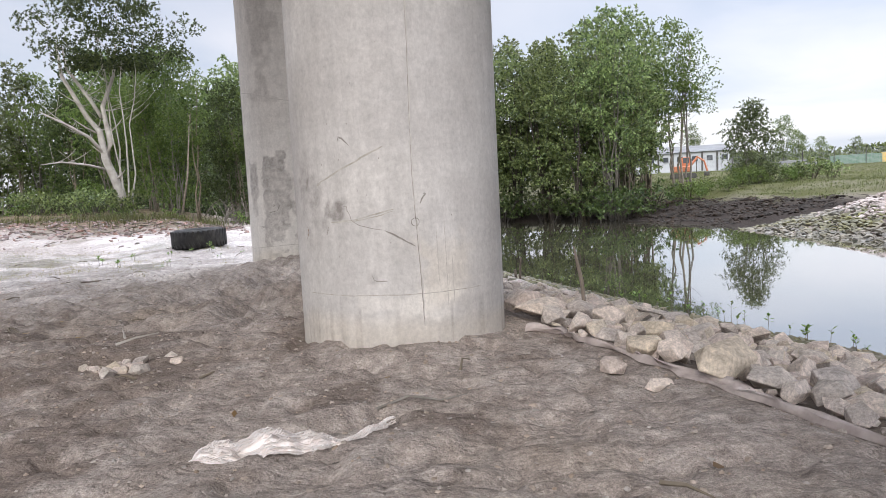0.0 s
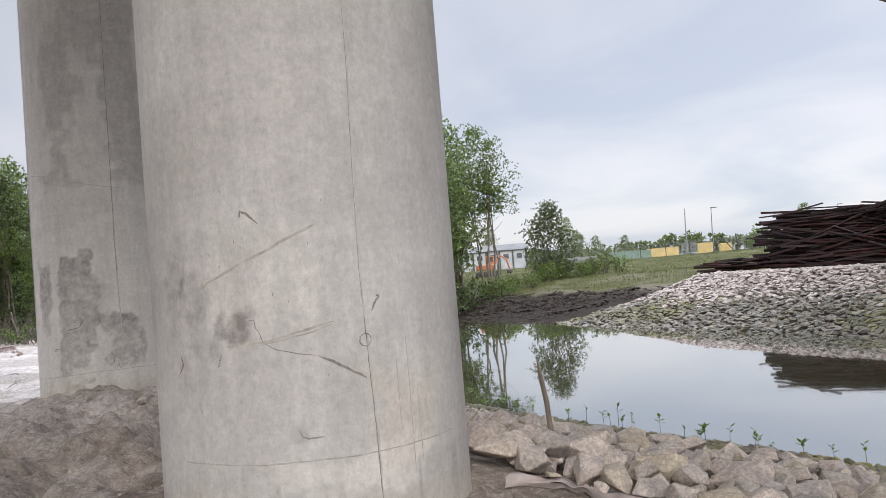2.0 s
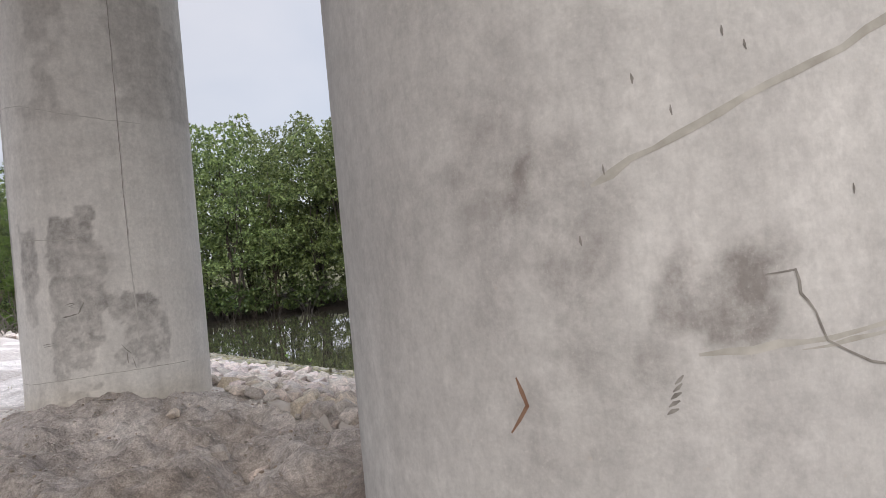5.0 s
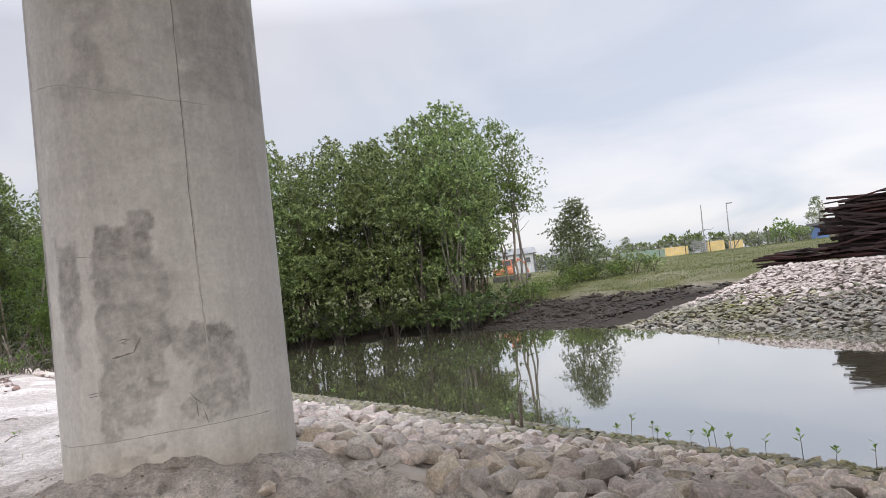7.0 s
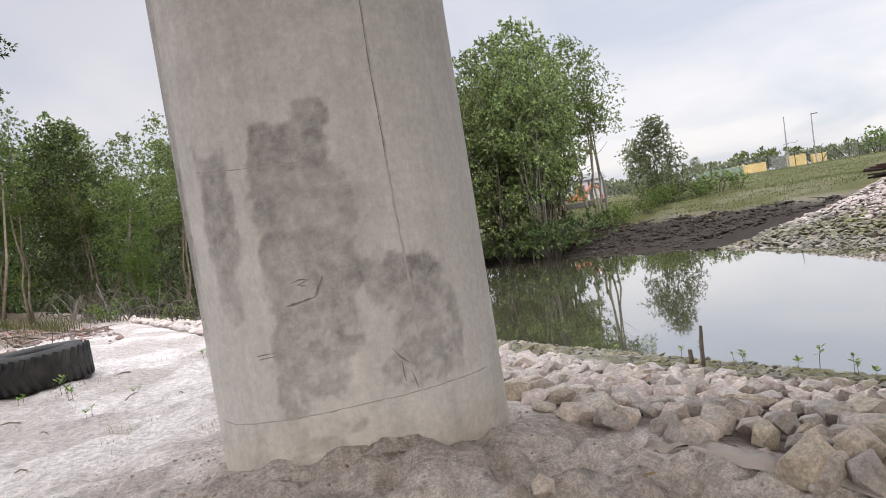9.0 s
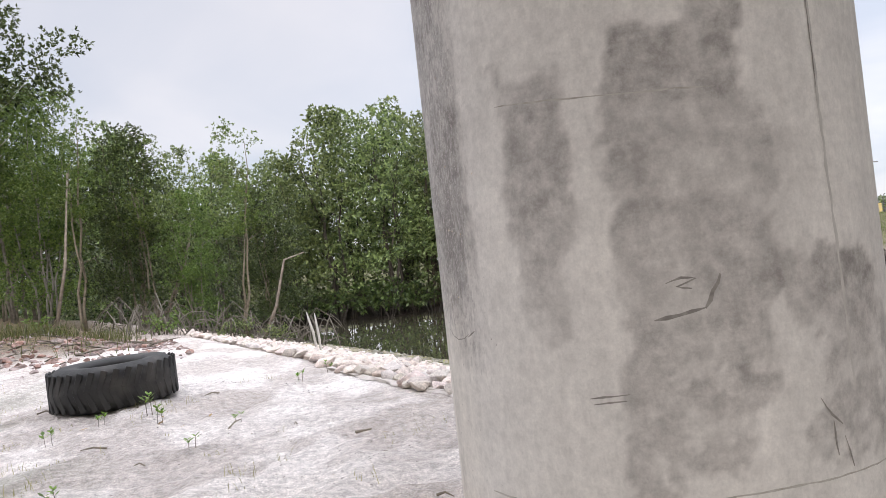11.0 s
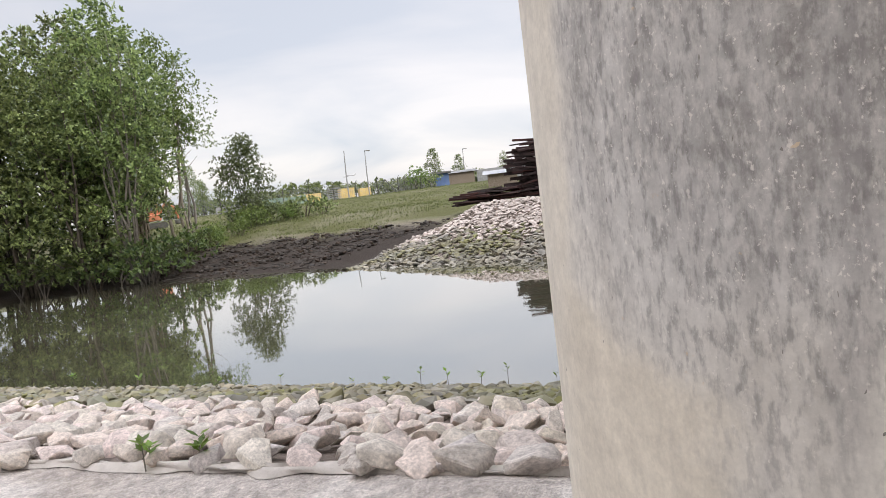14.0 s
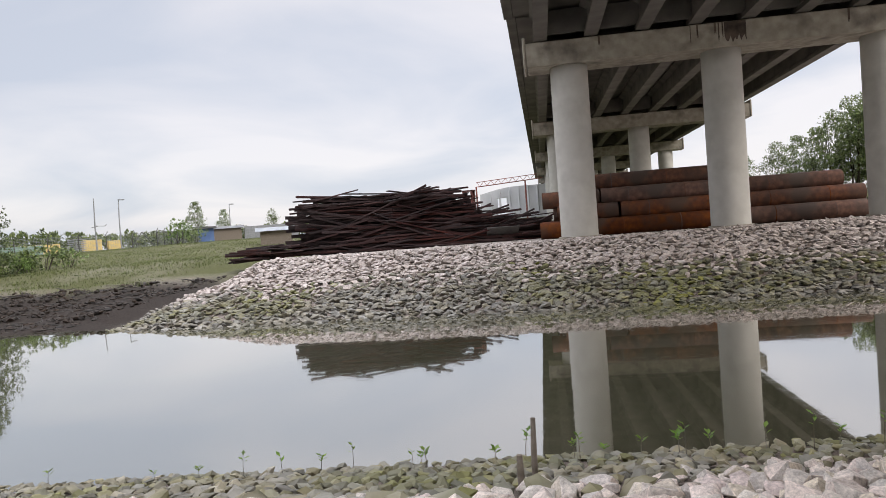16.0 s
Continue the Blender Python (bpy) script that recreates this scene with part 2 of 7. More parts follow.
M_LEAFG = leaf_material("grey_leaves", (0.036, 0.055, 0.024), (0.17, 0.205, 0.09), 0.12)
M_TIMBER = material("rusty_dark_bars", [(0.3, (0.017, 0.008, 0.008)), (0.55, (0.042, 0.018, 0.016)), (0.75, (0.095, 0.043, 0.037))], 2.2, 8, 0.85, 0, 0.4, 18, 0.02, None, 0.4)
M_RUST = material("rusty_pipe_steel", [(0.30, (0.085, 0.039, 0.026)), (0.5, (0.145, 0.059, 0.034)), (0.68, (0.24, 0.096, 0.046))], 2.6, 12, 0.85, 0.15, 0.35, 25, 0.02, (0.5, (0.10, 0.065, 0.05), 0.5, 0.7), 0.2)
M_RUBBER = material("tyre_rubber", [(0.3, (0.012, 0.012, 0.012)), (0.7, (0.035, 0.034, 0.032))], 5, 8, 0.75, 0, 0.3, 30, 0.01, (1.5, (0.09, 0.08, 0.07), 0.55, 0.75))
M_CLOTH = material("geotextile_cloth", [(0.3, (0.36, 0.305, 0.285)), (0.5, (0.50, 0.435, 0.41)), (0.7, (0.63, 0.56, 0.53))], 9, 8, 0.95, 0, 0.6, 60, 0.01)
M_CLOTHP = material("dusty_cloth", [(0.3, (0.46, 0.42, 0.38)), (0.7, (0.60, 0.55, 0.51))], 9, 8, 0.95, 0, 0.6, 60, 0.01)
M_WOODG = material("weathered_wood", [(0.3, (0.13, 0.105, 0.08)), (0.7, (0.27, 0.23, 0.19))], 8, 8, 0.9, 0, 0.4, 40, 0.008)

# ---- mesh helpers ----
def link(name, mesh, mat, parent=None, label="", smooth=False):
    if mat and not mesh.materials:
        mesh.materials.append(mat)
    if smooth:
        mesh.shade_smooth()
    ob = new(name, mesh)
    ob.parent = parent
    if label:
        ob["label"] = label
    return ob


def part(name, bm, mat, parent=None, label="", smooth=False):
    mesh = bpy.data.meshes.new(name)
    bm.to_mesh(mesh)
    bm.free()
    return link(name, mesh, mat, parent, label, smooth)


def empty(name, m=None, **tags):
    ob = new(name)
    ob.empty_display_size = 0.2
    if m is not None:
        ob.matrix_world = m
    return tagged(ob, **tags)


def add_box(bm, size, m=Matrix(), bevel=0.0):
    g = bmesh.ops.create_cube(bm, size=1.0, matrix=m @ Matrix.Diagonal((*size, 1)))
    if bevel:
        edges = {e for v in g["verts"] for e in v.link_edges}
        bmesh.ops.bevel(bm, geom=list(edges), offset=bevel, segments=1, affect="EDGES")
    return g


def add_tube(bm, pts, radii, sides=8, cap=True):
    """A tapered tube along a line of points."""
    pts = [Vector(p) for p in pts]
    rings = []
    for i, p in enumerate(pts):
        d = (pts[min(i + 1, len(pts) - 1)] - pts[max(i - 1, 0)]).normalized()
        a = d.orthogonal().normalized() if abs(d.z) > 0.95 else d.cross(Vector((0, 0, 1))).normalized()
        b = d.cross(a)
        r = radii[i] if hasattr(radii, "__len__") else radii
        rings.append([bm.verts.new(p + r * (math.cos(2 * math.pi * k / sides) * a + math.sin(2 * math.pi * k / sides) * b)) for k in range(sides)])
    for u, v in zip(rings, rings[1:]):
        for k in range(sides):
            bm.faces.new((u[k], u[(k + 1) % sides], v[(k + 1) % sides], v[k]))
    if cap:
        bm.faces.new(rings[0][::-1])
        bm.faces.new(rings[-1])


def from_arrays(name, verts, faces, mat, parent=None, label="", smooth=False):
    mesh = bpy.data.meshes.new(name)
    v, f = np.asarray(verts, np.float32), np.asarray(faces, np.int32)
    mesh.vertices.add(len(v))
    mesh.vertices.foreach_set("co", v.reshape(-1))
    mesh.loops.add(f.size)
    mesh.loops.foreach_set("vertex_index", f.reshape(-1))
    mesh.polygons.add(len(f))
    mesh.polygons.foreach_set("loop_start", np.arange(0, f.size, f.shape[1], dtype=np.int32))
    mesh.update(calc_edges=True)
    if not smooth:
        mesh.shade_flat()
    return link(name, mesh, mat, parent, label, smooth)


# ---- plan: the river and its banks ----
WATER_Z = -1.9
COLUMN_R = 0.946
P1, P2 = Vector((-0.461, 6.582)), Vector((-2.694, 13.477))          # the two near columns
ES, ED = Vector((-0.342, 0.940)), Vector((0.940, 0.342))       # along the near bank, and across it to the river
BED = 0.05                                                       # the soil lies this far under the stones' seat
TOP_EDGE, WATER_EDGE = 2.95, 10.7                                # of the near bank, across it


def bank(s, d):
    return s * ES[0] + d * ED[0], s * ES[1] + d * ED[1]


RIVER = [(36.0, -60.0), (13.5, -4.0), (7.7, 10.3), (5.45, 14.6), (4.5, 18.0), (3.1, 23.6), (1.2, 30.0), (-1.6, 37.0), (-6.0, 42.0), (-18, 46), (-45, 50), (-140, 56),
         (-140, 72), (-45, 66), (-18, 60), (-5.0, 56.5), (0.8, 54.5), (5.5, 56.5), (9.3, 54.0), (13.4, 49.6), (16.4, 41.5), (17.7, 31.0), (19.8, 20.6), (22.4, 11.7), (27, -4), (52, -60)]


def river_distance(X, Y):
    """Distance to the river's edge, negative inside."""
    best, inside = np.full(X.shape, 1e9), np.zeros(X.shape, bool)
    for (x0, y0), (x1, y1) in zip(RIVER, RIVER[1:] + RIVER[:1]):
        dx, dy = x1 - x0, y1 - y0
        f = np.clip(((X - x0) * dx + (Y - y0) * dy) / (dx * dx + dy * dy), 0, 1)
        best = np.minimum(best, np.hypot(X - x0 - f * dx, Y - y0 - f * dy))
        if dy:
            cross = ((y0 > Y) != (y1 > Y)) & (X < dx * (Y - y0) / dy + x0)
            inside ^= cross
    return np.where(inside, -best, best)


NOISE_TABLES = {}


def value_noise(X, Y, scale, seed):
    if seed not in NOISE_TABLES:
        NOISE_TABLES[seed] = np.random.RandomState(seed).rand(256, 256)
    table = NOISE_TABLES[seed]
    x, y = X / scale, Y / scale
    xi, yi = np.floor(x).astype(int), np.floor(y).astype(int)
    fx, fy = x - xi, y - yi
    fx, fy = fx * fx * (3 - 2 * fx), fy * fy * (3 - 2 * fy)
    t = lambda a, b: table[a % 256, b % 256]
    return (t(xi, yi) * (1 - fx) + t(xi + 1, yi) * fx) * (1 - fy) + (t(xi, yi + 1) * (1 - fx) + t(xi + 1, yi + 1) * fx) * fy - 0.5


def step(a, b, v):
    f = np.clip((v - a) / (b - a), 0, 1)
    return f * f * (3 - 2 * f)


def ground_height(X, Y):
    X, Y = np.asarray(X, float), np.asarray(Y, float)
    dist = river_distance(X, Y)
    s, d = X * ES[0] + Y * ES[1], X * ED[0] + Y * ED[1]
    near = step(19, 15, d) * step(50, 42, Y + 0.25 * X)          # the side the camera walks on
    # near bank: rubble slope, then sand
    sand = -(d - TOP_EDGE) * (-WATER_Z / (WATER_EDGE - TOP_EDGE))
    trodden = 0.5 + 0.5 * step(15.5, 12.5, s) + 1.1 * step(7.0, 9.0, s) * step(13.5, 12.0, s) * step(-1.0, 1.0, d)
    dune = 0.24 + 0.96 * step(7.0, 9.0, s)
    relief = 0.10 * value_noise(X, Y, 2.6, 1) + 0.06 * value_noise(X, Y, 0.8, 2) + trodden * (0.10 * dune * value_noise(X, Y, 0.40, 3) + 0.075 * dune * value_noise(X, Y, 0.21, 4) - 0.05 * step(0.10, 0.34, value_noise(X, Y, 0.27, 8)) + 0.034 * value_noise(X, Y, 0.10, 10) - 0.032 * step(0.14, 0.32, value_noise(X, Y, 0.13, 28)))
    flat = relief * step(TOP_EDGE + 0.6, TOP_EDGE - 0.4, d)
    flat = flat + 0.10 * step(20, 26, s) * step(3.5, 1.0, d) + 0.35 * np.exp(-((s - 29.5 - 2 * value_noise(X, Y, 4, 9)) / 2.2) ** 2) * step(2, -1, d)
    flat = flat - 0.19 * step(13, 18, s) * step(26, 22, s)
    flat = flat + 0.16 * np.exp(-((X + 6.9) / 1.6) ** 2 - ((Y - 20.3) / 1.6) ** 2)
    flat = flat + 0.05 * step(11, 8, s)
    for c, rise in ((P1, 0.08), (P2, 0.17)):          # sand heaped against the columns
        flat = flat + rise * np.exp(-((X - c[0]) ** 2 + (Y - c[1] + 0.95) ** 2) / 0.55)
    left_rise = 0.25 * step(-9, -16, X) + 0.45 * step(28, 40, s) * step(2, -2, d)
    z_near = np.minimum(sand, flat + left_rise) - BED * step(TOP_EDGE + 0.3, TOP_EDGE + 1.3, d)
    # far bank: stone slope where it is paved, mud and mangrove flat elsewhere
    paved = step(38.5, 35.5, Y - 0.15 * (X - 18))
    stone = np.minimum(WATER_Z + dist * 0.25, 0.06)
    mud = np.minimum(WATER_Z + 0.10 * np.maximum(dist, 0) + (0.4 * value_noise(X, Y, 1.6, 5) + 0.25 * value_noise(X, Y, 0.7, 7)) * step(0, 2, dist), 0.0)
    field = 0.0 + 1.35 * step(60, 110, np.hypot(X, Y)) + 0.25 * value_noise(X, Y, 9, 6) * step(4, 20, dist)
    mud = np.where(dist > 12, np.maximum(mud, WATER_Z + 0.9 + (field - WATER_Z - 0.9) * step(12, 20, dist)), mud)
    z_far = stone * paved + mud * (1 - paved)
    z_far = z_far + (field - z_far) * step(16, 30, dist) * step(-10, 10, X)
    z = z_near * near + z_far * (1 - near)
    bed = np.maximum(WATER_Z + dist * 0.25, -3.2)
    return np.where(dist < 0, bed, z)


def height_at(x, y):
    return float(ground_height(np.array([x]), np.array([y]))[0])


# ---- ground: one sheet ----
def axis_lines(a, b, fine, reach, growth=1.13):
    lines = list(np.arange(a, b + 1e-6, fine))
    step_, v = fine, b
    while v < reach:
        step_ = min(step_ * growth, 60)
        v += step_
        lines.append(v)
    step_, v = fine, a
    while v > -reach:
        step_ = min(step_ * growth, 60)
        v -= step_
        lines.insert(0, v)
    return np.array(lines)


GX, GY = axis_lines(-6.0, 3.0, 0.040, 1500, 1.055), axis_lines(0.8, 16.5, 0.040, 1500, 1.05)
XX, YY = np.meshgrid(GX, GY, indexing="ij")
ZZ = ground_height(XX, YY)
ZZ = np.where(np.hypot(XX, YY) > 260, np.minimum(ZZ, 1.35), ZZ)
nx, ny = XX.shape
idx = np.arange(nx * ny).reshape(nx, ny)
quads = np.stack([idx[:-1, :-1], idx[1:, :-1], idx[1:, 1:], idx[:-1, 1:]], -1).reshape(-1, 4)
M_GROUND = material("sandy_ground", [(0.30, (0.27, 0.228, 0.20)), (0.5, (0.40, 0.348, 0.313)), (0.70, (0.54, 0.485, 0.445))], 3.0, 14, 0.95, 0, 0.7, 55, 0.008, (0.45, (0.34, 0.285, 0.24), 0.5, 0.7))
mix_in(M_GROUND, attribute(M_GROUND, "pale_sand"), (0.74, 0.69, 0.65))
# dark soil patches, and the shade between stones painted into the same mask
mix_in(M_GROUND, attribute(M_GROUND, "soil_and_gap_shade"), (0.20, 0.16, 0.135))
mix_in(M_GROUND, attribute(M_GROUND, "mud"), (0.038, 0.030, 0.025))
mix_in(M_GROUND, attribute(M_GROUND, "grass"), (0.082, 0.085, 0.032))
mix_in(M_GROUND, attribute(M_GROUND, "litter"), (0.17, 0.13, 0.085))
gn, gl = M_GROUND.node_tree.nodes, M_GROUND.node_tree.links
gn["Noise Texture"].inputs["Roughness"].default_value = 0.66
for scale, lo, hi in ((60.0, 0.78, 1.18), (170.0, 0.72, 1.22), (13.0, 0.72, 1.17)):      # sand grains, specks and crumbs
    n_, r_, s_ = gn.new("ShaderNodeTexNoise"), gn.new("ShaderNodeMapRange"), gn.new("ShaderNodeVectorMath")
    n_.inputs["Scale"].default_value, n_.inputs["Detail"].default_value, n_.inputs["Roughness"].default_value = scale, 5, 0.7
    gl.new(gn["Texture Coordinate"].outputs["Object"], n_.inputs["Vector"])
    r_.inputs["From Min"].default_value, r_.inputs["From Max"].default_value = 0.37, 0.63
    r_.inputs["To Min"].default_value, r_.inputs["To Max"].default_value = lo, hi
    gl.new(n_.outputs["Fac"], r_.inputs["Value"])
    s_.operation = "SCALE"
    gl.new(gn["Principled BSDF"].inputs["Base Color"].links[0].from_socket, s_.inputs[0])
    gl.new(r_.outputs[0], s_.inputs["Scale"])
    gl.new(s_.outputs[0], gn["Principled BSDF"].inputs["Base Color"])
g_noise, g_bump = gn.new("ShaderNodeTexNoise"), gn.new("ShaderNodeBump")
g_noise.inputs["Scale"].default_value, g_noise.inputs["Detail"].default_value, g_noise.inputs["Roughness"].default_value = 11.0, 4, 0.5
g_bump.inputs["Strength"].default_value, g_bump.inputs["Distance"].default_value = 0.8, 0.020
gl.new(gn["Texture Coordinate"].outputs["Object"], g_noise.inputs["Vector"])
gl.new(g_noise.outputs["Fac"], g_bump.inputs["Height"])
gl.new(gn["Bump"].outputs[0], g_bump.inputs["Normal"])
g_pit, g_pr, g_pb = gn.new("ShaderNodeTexVoronoi"), gn.new("ShaderNodeMapRange"), gn.new("ShaderNodeBump")
g_wob, g_mix = gn.new("ShaderNodeTexNoise"), gn.new("ShaderNodeVectorMath")
g_wob.inputs["Scale"].default_value, g_wob.inputs["Detail"].default_value = 9.0, 3
gl.new(gn["Texture Coordinate"].outputs["Object"], g_wob.inputs["Vector"])
g_mix.operation = "MULTIPLY_ADD"
g_mix.inputs[1].default_value = (0.16, 0.16, 0.16)
gl.new(g_wob.outputs["Color"], g_mix.inputs[0])
gl.new(gn["Texture Coordinate"].outputs["Object"], g_mix.inputs[2])
gl.new(g_mix.outputs[0], g_pit.inputs["Vector"])
g_pit.inputs["Scale"].default_value = 9.0
g_pr.inputs["From Min"].default_value, g_pr.inputs["From Max"].default_value = 0.04, 0.50
g_pr.interpolation_type = "SMOOTHSTEP"
gl.new(g_pit.outputs["Distance"], g_pr.inputs["Value"])
g_pb.inputs["Strength"].default_value, g_pb.inputs["Distance"].default_value = 0.5, 0.016
gl.new(g_pr.outputs[0], g_pb.inputs["Height"])
gl.new(g_bump.outputs[0], g_pb.inputs["Normal"])
g_dim, g_db = gn.new("ShaderNodeTexNoise"), gn.new("ShaderNodeBump")                # scuffs and crumbs
g_dim.inputs["Scale"].default_value, g_dim.inputs["Detail"].default_value, g_dim.inputs["Roughness"].default_value = 19.0, 5, 0.62
gl.new(gn["Texture Coordinate"].outputs["Object"], g_dim.inputs["Vector"])
g_db.inputs["Strength"].default_value, g_db.inputs["Distance"].default_value = 0.9, 0.028
gl.new(g_dim.outputs["Fac"], g_db.inputs["Height"])
gl.new(g_pb.outputs[0], g_db.inputs["Normal"])
gl.new(g_db.outputs[0], gn["Principled BSDF"].inputs["Normal"])
gn["Principled BSDF"].inputs["Specular IOR Level"].default_value = 0.15
ground = from_arrays("ground", np.stack([XX, YY, ZZ], -1).reshape(-1, 3), quads, M_GROUND, smooth=True)
tagged(ground, "sandy river bank with mud and grass beyond", "ground", kind="structure")
DIST = river_distance(XX, YY)
SS, DD = XX * ES[0] + YY * ES[1], XX * ED[0] + YY * ED[1]
NEAR = step(19, 15, DD) * step(50, 42, YY + 0.25 * XX)
patchy = value_noise(XX, YY, 1.3, 11) + 0.6 * value_noise(XX, YY, 0.45, 12)
pale = step(TOP_EDGE + 0.4, TOP_EDGE + 0.15, DD - 0.4 * step(13.0, 15.0, SS)) * NEAR * step(8.0, 13.5, SS + 0.25 * DD + 1.6 * patchy) * step(34, 27, SS + 3 * value_noise(XX, YY, 3, 13)) * step(-17, -8, XX)
grassy = (1 - NEAR) * step(8, 12, DIST + 3 * value_noise(XX, YY, 4, 14)) * (1 - step(38.5, 35.5, YY - 0.15 * (XX - 18)) * step(40, 26, DIST))
grassy = np.maximum(grassy * (0.95 + 0.4 * value_noise(XX, YY, 2.2, 15)), 0.55 * NEAR * step(0.15, 0.5, value_noise(XX, YY, 1.7, 16) + 0.5 * value_noise(XX, YY, 0.5, 17)) * step(10, 13, SS) * step(1.0, -1.5, DD))
muddy = (1 - NEAR) * step(13, 9, DIST) * (1 - step(39, 36, YY - 0.15 * (XX - 18)))
soil_and_gap_shade = NEAR * 0.70 * step(0.0, 0.28, value_noise(XX, YY, 0.75, 23) + 0.5 * value_noise(XX, YY, 0.3, 24) + 0.35 * value_noise(XX, YY, 0.12, 25)) * (0.25 + 0.75 * step(10.5, 8.5, SS))
soil_and_gap_shade = np.maximum(soil_and_gap_shade, NEAR * 0.7 * np.exp(-((XX + 2.7) / 1.1) ** 2 - ((YY - 5.6) / 0.8) ** 2) * (0.8 + 0.8 * value_noise(XX, YY, 0.25, 26)))
# darker ring on the ground hugging the first column's left side
soil_and_gap_shade = np.maximum(soil_and_gap_shade, NEAR * 0.8 * step(0.32, 0.05, np.abs(np.hypot(XX - P1[0], YY - P1[1]) - COLUMN_R - 0.05) + 0.25 * value_noise(XX, YY, 0.25, 27)) * step(-0.3, -0.6, (XX - P1[0]) * 0.8 + (YY - P1[1]) * -0.2))
soil_and_gap_shade = np.maximum(soil_and_gap_shade, NEAR * 0.95 * step(TOP_EDGE + 0.15, TOP_EDGE + 0.4, DD - 0.4 * step(13.0, 15.0, SS)))       # shade in the gaps between the stones, put into the ground's colour
# the far stones' gaps get painted shade too, weaker
soil_and_gap_shade = np.maximum(soil_and_gap_shade, (1 - NEAR) * 0.65 * step(38.5, 35.5, YY - 0.15 * (XX - 18)) * step(11.0, 9.5, DIST))
litter = NEAR * step(26, 30, SS + 4 * value_noise(XX, YY, 3, 18)) * step(3, 0, DD)
for key, values in (("pale_sand", pale * (0.40 + 0.60 * step(-0.15, 0.2, value_noise(XX, YY, 0.9, 19) + 0.6 * value_noise(XX, YY, 0.3, 20)))), ("mud", muddy), ("soil_and_gap_shade", np.clip(soil_and_gap_shade, 0, 1)), ("grass", np.clip(grassy, 0, 1)), ("litter", litter)):
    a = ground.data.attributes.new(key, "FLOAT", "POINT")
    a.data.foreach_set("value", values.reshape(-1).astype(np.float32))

# ---- river ----
bm = bmesh.new()
vs = [bm.verts.new((x, y, WATER_Z)) for x, y in ((-145, -70), (120, -70), (120, 85), (-145, 85))]
bm.faces.new(vs)
tagged(part("water", bm, M_WATER), "still murky olive-grey river water", "water", kind="structure")

# ---- bridge ----
BENT_U = Vector((-2.18, 7.06)).normalized()       # along the near bent
SPACING = (P2 - P1).length
A1 = Vector((32.15, 22.3))
AXIS = (A1 - P2)
SPAN = AXIS.length
AXIS.normalize()
FAR_U = Vector((-AXIS.y, AXIS.x))
CAP_BOTTOM, CAP_TOP = 8.82, 10.0
CAP_HALF = SPACING + 2.3
FAR_SPAN = 30.4                                    # between the bents on the far bank
FAR_SPACING = 7.46                                 # between columns of a far bent


def plain_column(name, centre, foot, label, mat, sides=64):
    """Round pier column with a shallow footing collar."""
    bm = bmesh.new()
    z0, z1 = foot - 1.2, CAP_BOTTOM + 0.02
    levels = np.linspace(z0, z1, 12)
    add_tube(bm, [(0, 0, z) for z in levels], COLUMN_R, sides, True)
    ob = part(name, bm, mat, None, label, True)
    ob.data.shade_smooth()
    ob.location = (*centre, 0)
    return ob


def frame2(origin, u):
    """Pose with local x along u."""
    return Matrix.Translation((*origin, 0)) @ Matrix.Rotation(math.atan2(u.y, u.x), 4, "Z")


def pier_cap(name, centre, u):
    bm = bmesh.new()
    # hammer-head cap with chamfered ends
    prof = [(-CAP_HALF, CAP_TOP), (-CAP_HALF, CAP_BOTTOM + 0.06), (-CAP_HALF + 0.1, CAP_BOTTOM), (CAP_HALF - 0.1, CAP_BOTTOM), (CAP_HALF, CAP_BOTTOM + 0.06), (CAP_HALF, CAP_TOP)]
    a = [bm.verts.new((x, -1.15, z)) for x, z in prof]
    b = [bm.verts.new((x, 1.15, z)) for x, z in prof]
    bm.faces.new(a); bm.faces.new(b[::-1])
    for i in range(6):
        bm.faces.new((a[i], b[i], b[(i + 1) % 6], a[(i + 1) % 6]))
    bmesh.ops.recalc_face_normals(bm, faces=bm.faces)
    bmesh.ops.bevel(bm, geom=list(bm.edges), offset=0.03, segments=1, affect="EDGES")
    cap = part("cap_beam", bm, M_DECK, None, "weathered concrete cap beam")
    cap.matrix_world = frame2(centre, u)
    for sx in (-1, 1):
        bm = bmesh.new()
        add_box(bm, (0.16, 2.42, CAP_TOP - CAP_BOTTOM + 0.32), Matrix.Translation((sx * (CAP_HALF + 0.085), 0, (CAP_TOP + CAP_BOTTOM) / 2 + 0.14)), 0.05)
        part("end_stop", bm, M_DECK, cap, "dark-stained end block")
    for k in range(8):
        for y in (-0.6, 0.6):
            bm = bmesh.new()
            add_box(bm, (0.7, 0.5, 0.08), Matrix.Translation(((k - 3.5) * 2.477, y, CAP_TOP + 0.04)), 0.01)
            part("bearing", bm, M_DECK, cap)
    return cap


def girder(length):
    """Bulb-tee girder, along local y."""
    prof = [(-0.33, 0), (0.33, 0), (0.33, 0.22), (0.11, 0.42), (0.11, 1.25), (0.45, 1.48), (0.45, 1.62), (-0.45, 1.62), (-0.45, 1.48), (-0.11, 1.25), (-0.11, 0.42), (-0.33, 0.22)]
    bm = bmesh.new()
    a = [bm.verts.new((x, -length / 2, z)) for x, z in prof]
    b = [bm.verts.new((x, length / 2, z)) for x, z in prof]
    bm.faces.new(a); bm.faces.new(b[::-1])
    n = len(prof)
    for i in range(n):
        bm.faces.new((a[i], b[i], b[(i + 1) % n], a[(i + 1) % n]))
    bmesh.ops.recalc_face_normals(bm, faces=bm.faces)
    mesh = bpy.data.meshes.new("girder")
    bm.to_mesh(mesh)
    bm.free()
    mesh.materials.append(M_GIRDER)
    return mesh


